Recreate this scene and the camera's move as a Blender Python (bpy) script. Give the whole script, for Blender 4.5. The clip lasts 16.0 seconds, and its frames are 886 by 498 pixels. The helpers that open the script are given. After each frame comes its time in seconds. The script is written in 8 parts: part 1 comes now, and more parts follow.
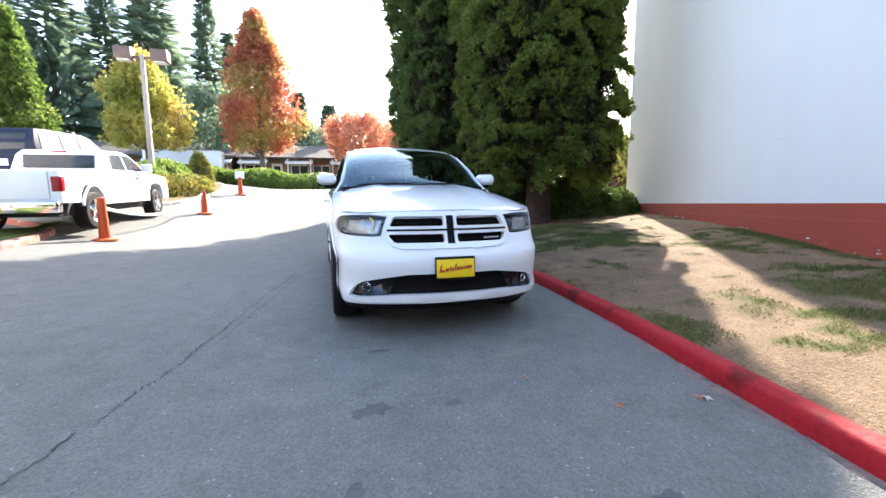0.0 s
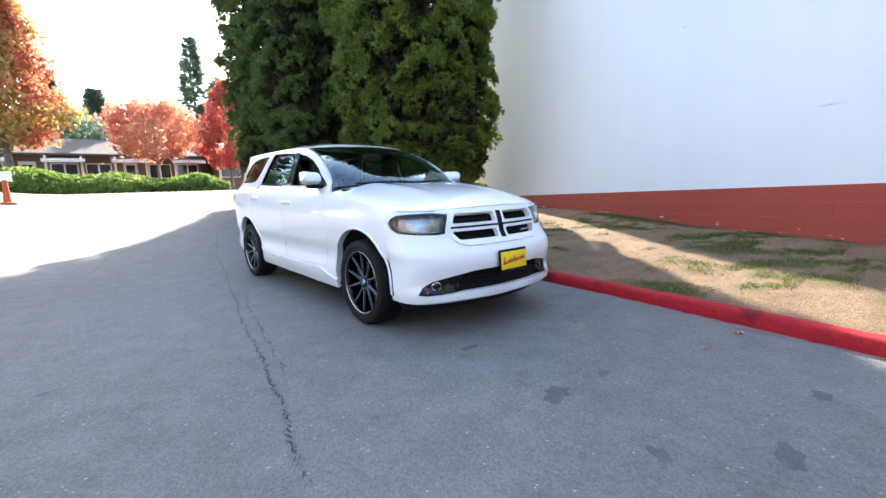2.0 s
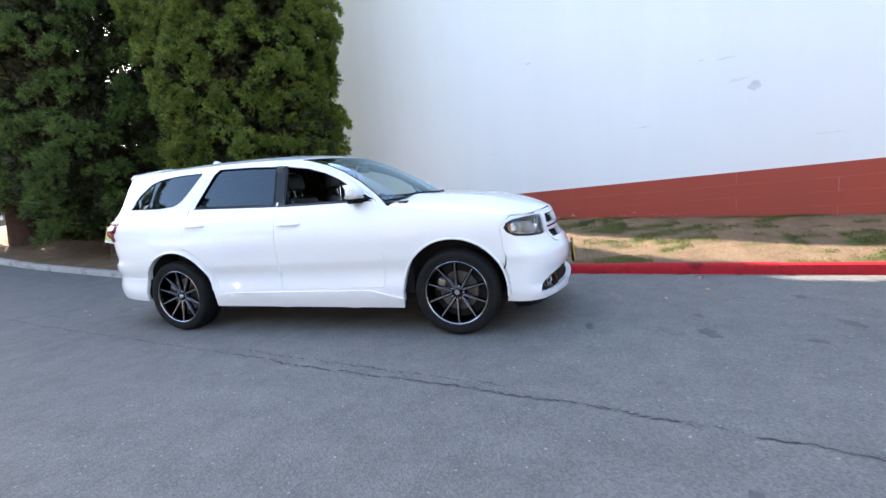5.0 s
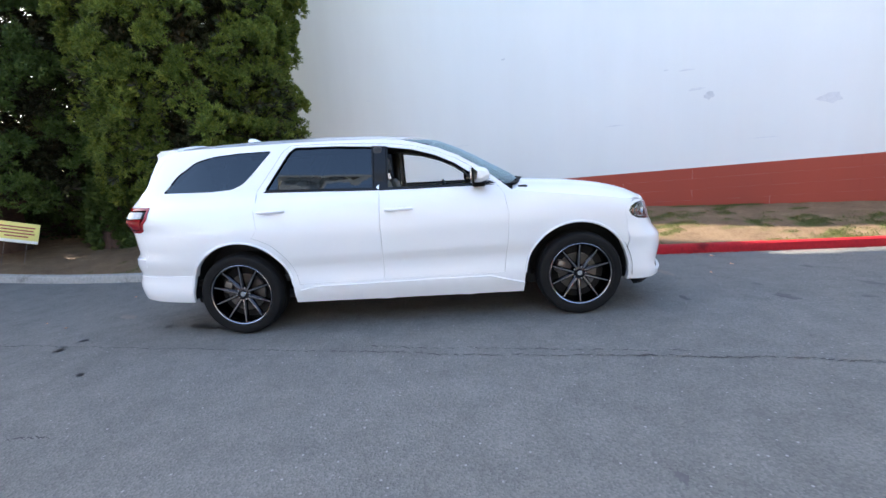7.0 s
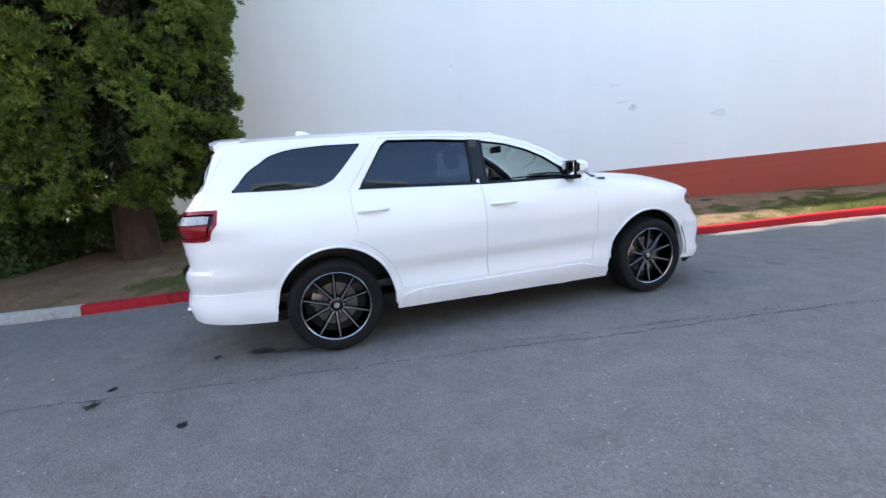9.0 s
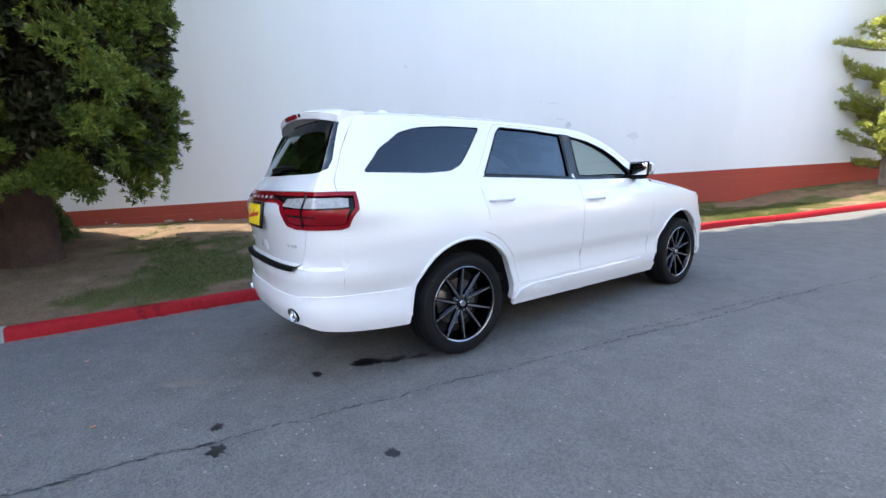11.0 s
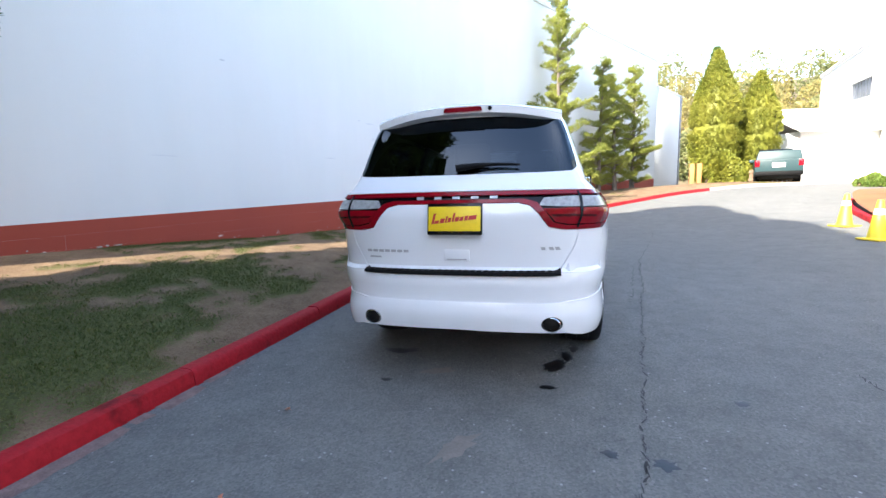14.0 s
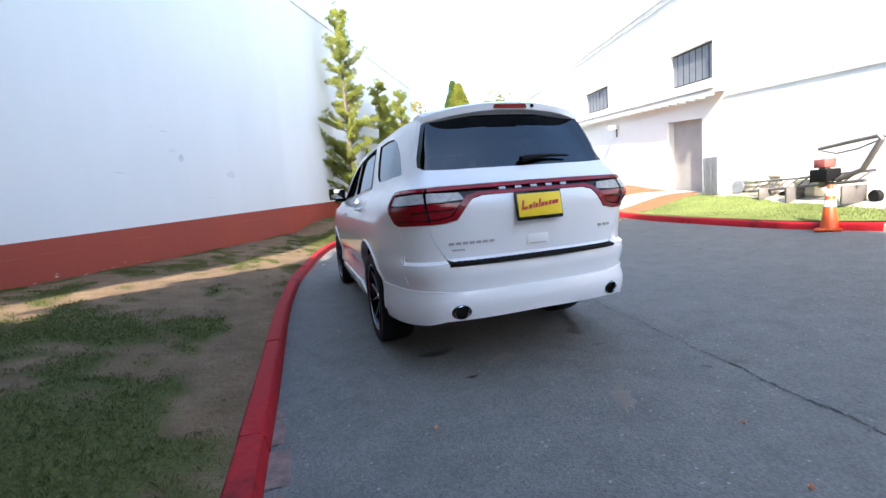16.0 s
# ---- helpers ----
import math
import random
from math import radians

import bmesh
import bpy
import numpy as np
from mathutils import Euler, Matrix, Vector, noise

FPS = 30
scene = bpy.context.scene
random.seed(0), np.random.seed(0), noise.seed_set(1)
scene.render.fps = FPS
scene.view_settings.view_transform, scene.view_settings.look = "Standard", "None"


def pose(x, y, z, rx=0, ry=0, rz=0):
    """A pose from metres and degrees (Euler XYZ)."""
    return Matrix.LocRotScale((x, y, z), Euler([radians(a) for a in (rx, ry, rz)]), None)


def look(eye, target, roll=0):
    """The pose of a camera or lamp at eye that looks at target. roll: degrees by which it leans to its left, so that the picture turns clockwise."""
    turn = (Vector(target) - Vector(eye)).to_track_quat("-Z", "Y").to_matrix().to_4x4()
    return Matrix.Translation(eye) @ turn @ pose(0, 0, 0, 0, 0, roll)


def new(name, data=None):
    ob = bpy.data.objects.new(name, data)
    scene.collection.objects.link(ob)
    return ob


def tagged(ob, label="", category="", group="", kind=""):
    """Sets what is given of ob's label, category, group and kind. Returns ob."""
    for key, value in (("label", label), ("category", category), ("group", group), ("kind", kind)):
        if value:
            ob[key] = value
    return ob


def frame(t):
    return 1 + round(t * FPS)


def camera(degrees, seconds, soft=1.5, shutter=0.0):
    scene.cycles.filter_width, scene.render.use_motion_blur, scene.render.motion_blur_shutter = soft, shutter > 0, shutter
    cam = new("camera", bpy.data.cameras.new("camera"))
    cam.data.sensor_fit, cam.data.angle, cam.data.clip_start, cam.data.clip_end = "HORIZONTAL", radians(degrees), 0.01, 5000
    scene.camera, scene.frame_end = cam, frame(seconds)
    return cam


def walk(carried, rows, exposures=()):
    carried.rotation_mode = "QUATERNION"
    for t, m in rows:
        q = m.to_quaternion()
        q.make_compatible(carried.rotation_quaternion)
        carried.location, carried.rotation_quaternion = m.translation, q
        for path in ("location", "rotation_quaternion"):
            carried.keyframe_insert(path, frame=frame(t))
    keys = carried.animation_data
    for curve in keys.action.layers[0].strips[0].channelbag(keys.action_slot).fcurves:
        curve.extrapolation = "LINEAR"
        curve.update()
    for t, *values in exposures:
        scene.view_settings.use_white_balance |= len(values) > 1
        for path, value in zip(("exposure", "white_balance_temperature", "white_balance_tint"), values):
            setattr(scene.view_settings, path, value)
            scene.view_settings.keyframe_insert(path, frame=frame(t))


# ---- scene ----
cam = camera(91.4, 16.0)
PATH = [
    (0, (-0.975, -4.115, 1.157), (-0.447, -2.204, 0.893), -0.2),
    (0.5, (-1.425, -3.989, 1.149), (-0.621, -2.183, 0.841), -0.4),
    (1, (-1.879, -3.754, 1.136), (-0.925, -2.025, 0.816), -2.8),
    (1.5, (-2.3, -3.518, 1.169), (-1.169, -1.893, 0.888), -1.9),
    (2, (-2.709, -3.282, 1.181), (-1.438, -1.765, 0.893), -1.7),
    (2.5, (-3.025, -2.977, 1.2), (-1.625, -1.578, 0.915), -3.8),
    (3, (-3.356, -2.681, 1.202), (-1.797, -1.462, 0.908), -3.2),
    (3.5, (-3.634, -2.35, 1.215), (-1.971, -1.276, 0.931), -1.2),
    (4, (-3.868, -1.921, 1.241), (-2.125, -0.981, 0.962), -0.6),
    (4.2, (-3.963, -1.751, 1.239), (-2.171, -0.904, 0.973), -1.2),
    (6.3, (-4.645, 0.338, 1.334), (-2.71, 0.717, 1.002), -6.1),
    (6.5, (-4.644, 0.537, 1.337), (-2.693, 0.848, 1.024), -4.6),
    (7, (-4.646, 1.099, 1.338), (-2.677, 1.152, 0.989), -4.0),
    (7.5, (-4.572, 1.648, 1.347), (-2.61, 1.575, 0.969), -6.5),
    (8, (-4.517, 2.19, 1.362), (-2.566, 1.919, 1.016), -6.4),
    (8.5, (-4.455, 2.689, 1.357), (-2.537, 2.258, 0.99), -6.7),
    (9, (-4.31, 3.159, 1.351), (-2.424, 2.591, 1.0), -4.6),
    (9.5, (-4.174, 3.635, 1.336), (-2.346, 2.931, 0.934), -4.7),
    (10, (-3.887, 4.051, 1.312), (-2.11, 3.241, 0.881), -4.3),
    (10.2, (-3.748, 4.217, 1.314), (-1.992, 3.351, 0.907), -2.6),
    (12.3, (-2.269, 5.881, 1.214), (-1.004, 4.366, 0.893), -6.9),
    (12.5, (-2.064, 6.014, 1.221), (-0.852, 4.455, 0.91), -6.5),
    (13, (-1.574, 6.315, 1.18), (-0.608, 4.58, 0.94), -4.5),
    (13.5, (-1.062, 6.508, 1.197), (-0.302, 4.681, 0.906), -4.2),
    (14, (-0.539, 6.629, 1.216), (-0.057, 4.706, 0.952), -1.4),
    (14.5, (-0.023, 6.714, 1.239), (0.06, 4.736, 0.957), -2.0),
    (15, (0.487, 6.672, 1.237), (0.387, 4.69, 0.994), -1.9),
    (15.5, (0.99, 6.668, 1.192), (0.542, 4.731, 0.976), -2.9),
    (16, (1.437, 6.568, 1.149), (0.817, 4.682, 0.911), -4.7),
]
# the clip's camera adjusts its brightness a little on the way
walk(cam, [(t, look(eye, target, roll)) for t, eye, target, roll in PATH], exposures=((0, 2.68, 6600, 10), (3.5, 2.74, 6600, 10), (6.5, 2.58, 6720, 11), (7.5, 2.50, 6720, 11), (8.5, 2.48, 6720, 11), (10, 2.52, 6720, 11), (12.5, 2.56, 6550, 10), (13.5, 2.60, 6550, 10), (14.5, 2.60, 6550, 10), (15.5, 2.54, 6550, 10), (16, 2.42, 6550, 10)))

# ---- light ----
SUN_AZ, SUN_EL = radians(32), radians(32)      # azimuth from +y towards +x
world = bpy.data.worlds.new("sky")
scene.world = world
world.use_nodes = True
_nt = world.node_tree
_sky = _nt.nodes.new("ShaderNodeTexSky")
_sky.sky_type = "NISHITA"
_sky.sun_disc = False
_sky.sun_elevation, _sky.sun_rotation = SUN_EL, SUN_AZ
_sky.air_density, _sky.dust_density, _sky.ozone_density = 1.0, 1.5, 1.0
_nt.links.new(_sky.outputs[0], _nt.nodes["Background"].inputs[0])
_nt.nodes["Background"].inputs[1].default_value = 0.15
_sun = bpy.data.lights.new("sun", "SUN")
_sun.energy, _sun.angle, _sun.color = 3.45, radians(0.53), (1.0, 0.94, 0.84)
sun = new("sun", _sun)
_d = Vector((math.sin(SUN_AZ) * math.cos(SUN_EL), math.cos(SUN_AZ) * math.cos(SUN_EL), math.sin(SUN_EL)))
sun.matrix_world = look(_d * 80, (0, 0, 0))

# ---- materials ----
def nodes_of(name):
    m = bpy.data.materials.new(name)
    m.use_nodes = True
    nt = m.node_tree
    return m, nt, nt.nodes["Principled BSDF"]


def noise_node(nt, scale, detail=4.0, rough=0.55, coords="Object", stretch=None):
    tc = nt.nodes.new("ShaderNodeTexCoord")
    n = nt.nodes.new("ShaderNodeTexNoise")
    n.inputs["Scale"].default_value = scale
    n.inputs["Detail"].default_value = detail
    n.inputs["Roughness"].default_value = rough
    if stretch:
        mp = nt.nodes.new("ShaderNodeMapping")
        mp.inputs["Scale"].default_value = stretch
        nt.links.new(tc.outputs[coords], mp.inputs[0])
        nt.links.new(mp.outputs[0], n.inputs["Vector"])
    else:
        nt.links.new(tc.outputs[coords], n.inputs["Vector"])
    return n


def ramp(nt, source, stops):
    r = nt.nodes.new("ShaderNodeValToRGB")
    e = r.color_ramp.elements
    while len(e) < len(stops):
        e.new(0.5)
    for el, (p, c) in zip(e, stops):
        el.position = p
        el.color = (*c, 1) if len(c) == 3 else c
    nt.links.new(source, r.inputs[0])
    return r


def mix(nt, fac, a, b, mode="MIX"):
    m = nt.nodes.new("ShaderNodeMix")
    m.data_type, m.blend_type = "RGBA", mode
    for sock, v in ((m.inputs[0], fac), (m.inputs[6], a), (m.inputs[7], b)):
        if isinstance(v, (int, float)):
            sock.default_value = v
        elif isinstance(v, tuple):
            sock.default_value = (*v, 1)
        else:
            nt.links.new(v, sock)
    return m.outputs[2]


def bump_into(nt, bsdf, height, strength, distance):
    b = nt.nodes.new("ShaderNodeBump")
    b.inputs["Strength"].default_value, b.inputs["Distance"].default_value = strength, distance
    nt.links.new(height, b.inputs["Height"])
    nt.links.new(b.outputs[0], bsdf.inputs["Normal"])


def mat(name, color, rough=0.5, metal=0.0, vary=0.12, scale=3.0, fine=60.0, bump=0.0, coat=0.0, spec=0.5, random_tint=0.0):
    """A surface with broad stains and a fine grain round one colour."""
    m, nt, b = nodes_of(name)
    dark = tuple(c * (1 - vary) for c in color)
    light = tuple(min(1, c * (1 + vary)) for c in color)
    broad = noise_node(nt, scale)
    grain = noise_node(nt, fine, 3)
    col = ramp(nt, broad.outputs[0], [(0.35, dark), (0.65, light)]).outputs[0]
    col = mix(nt, 0.5, col, ramp(nt, grain.outputs[0], [(0.3, dark), (0.7, light)]).outputs[0])
    if random_tint:
        oi = nt.nodes.new("ShaderNodeObjectInfo")
        tint = ramp(nt, oi.outputs["Random"], [(0, (1 - random_tint,) * 3), (1, (1, 1, 1))]).outputs[0]
        col = mix(nt, 1.0, col, tint, "MULTIPLY")
    nt.links.new(col, b.inputs["Base Color"])
    b.inputs["Roughness"].default_value, b.inputs["Metallic"].default_value = rough, metal
    b.inputs["Specular IOR Level"].default_value = spec
    b.inputs["Coat Weight"].default_value = coat
    b.inputs["Coat Roughness"].default_value = 0.03
    if bump:
        bump_into(nt, b, grain.outputs[0], 1.0, bump)
    return m


def thin_glass(name, tint, gloss=0.12, sheen=(0.9, 0.95, 1.0)):
    """A thin tinted pane: light passes straight through, a part of it is mirrored."""
    m, nt, b = nodes_of(name)
    nt.nodes.remove(b)
    out = nt.nodes["Material Output"]
    tr = nt.nodes.new("ShaderNodeBsdfTransparent")
    tr.inputs[0].default_value = (*tint, 1)
    gl = nt.nodes.new("ShaderNodeBsdfGlossy")
    gl.inputs["Roughness"].default_value = 0.01
    gl.inputs[0].default_value = (*sheen, 1)
    lw = nt.nodes.new("ShaderNodeLayerWeight")
    lw.inputs[0].default_value = 0.5
    fr = nt.nodes.new("ShaderNodeMath")
    fr.operation = "POWER"
    fr.inputs[1].default_value = 4.0
    nt.links.new(lw.outputs["Facing"], fr.inputs[0])
    ad = nt.nodes.new("ShaderNodeMath")
    ad.operation = "ADD"
    ad.inputs[1].default_value = gloss
    ad.use_clamp = True
    nt.links.new(fr.outputs[0], ad.inputs[0])
    mx = nt.nodes.new("ShaderNodeMixShader")
    nt.links.new(ad.outputs[0], mx.inputs[0])
    nt.links.new(tr.outputs[0], mx.inputs[1])
    nt.links.new(gl.outputs[0], mx.inputs[2])
    nt.links.new(mx.outputs[0], out.inputs[0])
    return m


M_PAINT = mat("white car paint", (0.80, 0.81, 0.83), 0.32, vary=0.012, scale=1.5, fine=200, coat=1.0)
M_BLACK = mat("black textured plastic", (0.005, 0.005, 0.0055), 0.6, vary=0.3, fine=400, bump=0.0003, spec=0.12)
M_GLOSSBLACK = mat("gloss black trim", (0.006, 0.0065, 0.008), 0.12, vary=0.1, spec=0.3)
M_LINER = mat("dark inner body", (0.01, 0.01, 0.011), 0.8)
M_TYRE = mat("tyre rubber", (0.008, 0.008, 0.0085), 0.7, vary=0.25, fine=90, bump=0.0006, spec=0.2)
M_RIM = mat("dark polished alloy", (0.045, 0.045, 0.052), 0.16, metal=1.0, vary=0.1)
M_SPOKE = mat("machined alloy", (0.34, 0.34, 0.36), 0.22, metal=1.0, vary=0.08)
M_DISC = mat("brake steel", (0.20, 0.19, 0.185), 0.35, metal=1.0, vary=0.2, scale=20)
M_CHROME = mat("chrome", (0.75, 0.76, 0.78), 0.08, metal=1.0, vary=0.03)
M_REDLENS = mat("red lamp lens", (0.24, 0.003, 0.010), 0.12, vary=0.15, scale=12, coat=0.25, spec=0.3)
M_DARKRED = mat("dark red lamp lens", (0.06, 0.002, 0.004), 0.12, vary=0.2, scale=12, coat=0.25, spec=0.3)
M_CLEARLENS = mat("clear reversing lens", (0.34, 0.34, 0.34), 0.15, vary=0.3, scale=25, coat=0.3)
M_AMBER = mat("amber reflector", (0.42, 0.14, 0.08), 0.12, vary=0.15, coat=1.0)
M_HEADGLASS = thin_glass("headlamp cover", (0.85, 0.86, 0.88), 0.03)
M_WINDSCREEN = thin_glass("windscreen glass", (0.52, 0.64, 0.60), 0.07, (0.58, 0.78, 0.92))
M_TINT = thin_glass("tinted privacy glass", (0.030, 0.037, 0.048), 0.06, (0.75, 0.88, 1.0))
M_LAMPBOWL = mat("bright lamp reflector", (0.36, 0.355, 0.34), 0.25, metal=0.9, vary=0.35, scale=18)
M_MIRROR = mat("mirror glass", (0.9, 0.9, 0.92), 0.02, metal=1.0, vary=0.0)
M_PLATE = mat("yellow plate card", (0.85, 0.60, 0.012), 0.4, vary=0.08)
M_PLATERED = mat("red plate print", (0.45, 0.02, 0.02), 0.5)
M_SEAT = mat("black leather", (0.016, 0.016, 0.018), 0.45, vary=0.2, fine=120, bump=0.0006)
M_GREYTRIM = mat("dark grey roof lining", (0.05, 0.048, 0.045), 0.85)
M_BADGE = mat("grey badge metal", (0.42, 0.42, 0.43), 0.35, metal=0.4)


# ---- mesh helpers ----
def curve(pts):
    """A smooth function through (x, y) pairs."""
    xs, ys = np.array([p[0] for p in pts], float), np.array([p[1] for p in pts], float)
    d = np.diff(ys) / np.diff(xs)
    m = np.concatenate(([d[0]], np.where(d[1:] * d[:-1] > 0, 2 * d[1:] * d[:-1] / (d[1:] + d[:-1] + 1e-12), 0), [d[-1]]))

    def exact(x):
        i = min(int(np.searchsorted(xs, x, "right")) - 1, len(xs) - 2)
        h = xs[i + 1] - xs[i]
        t = (x - xs[i]) / h
        return float((2 * t**3 - 3 * t**2 + 1) * ys[i] + (t**3 - 2 * t**2 + t) * h * m[i] + (-2 * t**3 + 3 * t**2) * ys[i + 1] + (t**3 - t**2) * h * m[i + 1])
    n = 1500
    lo, hi = float(xs[0]), float(xs[-1])
    table = [exact(lo + (hi - lo) * k / n) for k in range(n + 1)] + [float(ys[-1])]
    rate = n / (hi - lo)

    def f(x):
        if x <= lo:
            return table[0]
        if x >= hi:
            return table[n]
        u = (x - lo) * rate
        k = int(u)
        return table[k] + (table[k + 1] - table[k]) * (u - k)
    return f


def smooth(e0, e1, x):
    t = min(max((x - e0) / (e1 - e0), 0), 1)
    return t * t * (3 - 2 * t)


def empty(name, m=None, **tags):
    ob = new(name)
    ob.empty_display_size = 0.2
    if m is not None:
        ob.matrix_world = m
    return tagged(ob, **tags)


def mesh_of(name, bm, material, shade=True, angle=35):
    me = bpy.data.meshes.new(name)
    if shade:
        for f in bm.faces:
            f.smooth = True
        for e in bm.edges:
            if len(e.link_faces) == 2 and e.calc_face_angle(0) > radians(angle):
                e.smooth = False
    bm.to_mesh(me)
    bm.free()
    for mt in (material if isinstance(material, (list, tuple)) else [material]):
        me.materials.append(mt)
    return me


def part(name, bm, material, parent=None, label="", shade=True, angle=35):
    ob = new(name, mesh_of(name, bm, material, shade, angle))
    ob.parent = parent
    return tagged(ob, label=label) if label else ob


def box_bm(x0, x1, y0, y1, z0, z1, bevel=0.0, seg=2):
    bm = bmesh.new()
    bmesh.ops.create_cube(bm, size=1)
    for v in bm.verts:
        v.co = Vector(((x0 + x1) / 2 + v.co.x * (x1 - x0), (y0 + y1) / 2 + v.co.y * (y1 - y0), (z0 + z1) / 2 + v.co.z * (z1 - z0)))
    if bevel:
        bmesh.ops.bevel(bm, geom=bm.edges[:], offset=bevel, segments=seg, affect="EDGES", profile=0.5)
    return bm


def moved(bm, m):
    bmesh.ops.transform(bm, matrix=m, verts=bm.verts[:])
    return bm


def joined(*bms):
    out = bmesh.new()
    for b in bms:
        me = bpy.data.meshes.new("tmp")
        b.to_mesh(me)
        b.free()
        out.from_mesh(me)
        bpy.data.meshes.remove(me)
    return out


def lathe_bm(profile, seg=32, axis="Z"):
    """Turns (radius, height) pairs round an axis."""
    bm = bmesh.new()
    rings = []
    for r, h in profile:
        if r < 1e-5:
            rings.append([bm.verts.new((0, 0, h))])
        else:
            rings.append([bm.verts.new((r * math.cos(2 * math.pi * i / seg), r * math.sin(2 * math.pi * i / seg), h)) for i in range(seg)])
    for a, b in zip(rings, rings[1:]):
        for i in range(seg):
            j = (i + 1) % seg
            if len(a) == 1 and len(b) == 1:
                continue
            if len(a) == 1:
                bm.faces.new((a[0], b[i], b[j]))
            elif len(b) == 1:
                bm.faces.new((a[i], a[j], b[0]))
            else:
                bm.faces.new((a[i], a[j], b[j], b[i]))
    if axis == "X":
        moved(bm, Matrix.Rotation(radians(90), 4, "Y"))
    if axis == "Y":
        moved(bm, Matrix.Rotation(radians(-90), 4, "X"))
    bmesh.ops.recalc_face_normals(bm, faces=bm.faces[:])
    return bm


def prism_bm(poly, depth, bevel=0.0, seg=2):
    """A plate: polygon in x, z, reaching from y = 0 to y = depth."""
    bm = bmesh.new()
    vs = [bm.verts.new((x, 0, z)) for x, z in poly]
    f = bm.faces.new(vs)
    r = bmesh.ops.extrude_face_region(bm, geom=[f])
    bmesh.ops.translate(bm, vec=(0, depth, 0), verts=[v for v in r["geom"] if isinstance(v, bmesh.types.BMVert)])
    bmesh.ops.recalc_face_normals(bm, faces=bm.faces[:])
    if bevel:
        bmesh.ops.bevel(bm, geom=bm.edges[:], offset=bevel, segments=seg, affect="EDGES", profile=0.5)
    return bm


def tube_bm(points, radius, seg=8, taper=None):
    """A round bar along points; taper: the end's share of the radius."""
    bm = bmesh.new()
    pts = [Vector(p) for p in points]
    rings = []
    for i, p in enumerate(pts):
        d = (pts[min(i + 1, len(pts) - 1)] - pts[max(i - 1, 0)]).normalized()
        u = d.orthogonal().normalized() if not rings else (prev - d * prev.dot(d)).normalized()
        prev = u
        v = d.cross(u)
        r = radius[i] if isinstance(radius, (list, tuple)) else radius * (1 + ((taper or 1) - 1) * i / max(1, len(pts) - 1))
        rings.append([bm.verts.new(p + (u * math.cos(2 * math.pi * k / seg) + v * math.sin(2 * math.pi * k / seg)) * r) for k in range(seg)])
    for a, b in zip(rings, rings[1:]):
        for k in range(seg):
            bm.faces.new((a[k], a[(k + 1) % seg], b[(k + 1) % seg], b[k]))
    bm.faces.new(rings[0][::-1])
    bm.faces.new(rings[-1])
    bmesh.ops.recalc_face_normals(bm, faces=bm.faces[:])
    return bm

# ---- ground, masonry and plant materials ----
def asphalt_mat():
    m, nt, b = nodes_of("worn asphalt")
    broad = noise_node(nt, 0.35, 5, 0.6)
    mid = noise_node(nt, 4.0, 5, 0.65)
    stone = nt.nodes.new("ShaderNodeTexVoronoi")
    stone.inputs["Scale"].default_value = 95.0
    tc = nt.nodes.new("ShaderNodeTexCoord")
    nt.links.new(tc.outputs["Object"], stone.inputs["Vector"])
    chips = nt.nodes.new("ShaderNodeTexVoronoi")
    chips.inputs["Scale"].default_value = 26.0
    nt.links.new(tc.outputs["Object"], chips.inputs["Vector"])
    base = ramp(nt, broad.outputs[0], [(0.3, (0.128, 0.129, 0.123)), (0.7, (0.176, 0.176, 0.167))]).outputs[0]
    base = mix(nt, 0.45, base, ramp(nt, mid.outputs[0], [(0.3, (0.10, 0.101, 0.096)), (0.72, (0.198, 0.197, 0.186))]).outputs[0])
    base = mix(nt, 1.0, base, ramp(nt, stone.outputs["Color"], [(0.0, (0.72, 0.72, 0.73)), (1.0, (1.24, 1.23, 1.20))]).outputs[0], "MULTIPLY")
    light = ramp(nt, chips.outputs["Distance"], [(0.13, (1, 1, 1)), (0.20, (0, 0, 0))]).outputs[0]
    pick = ramp(nt, chips.outputs["Color"], [(0.74, (0, 0, 0)), (0.80, (0.75, 0.75, 0.75))]).outputs[0]
    base = mix(nt, mix(nt, 1.0, light, pick, "MULTIPLY"), base, (0.36, 0.36, 0.35))
    nt.links.new(base, b.inputs["Base Color"])
    b.inputs["Roughness"].default_value = 0.88
    b.inputs["Specular IOR Level"].default_value = 0.3
    add = nt.nodes.new("ShaderNodeMath")
    add.operation = "ADD"
    nt.links.new(stone.outputs["Distance"], add.inputs[0])
    nt.links.new(mid.outputs[0], add.inputs[1])
    bump_into(nt, b, add.outputs[0], 0.7, 0.006)
    return m


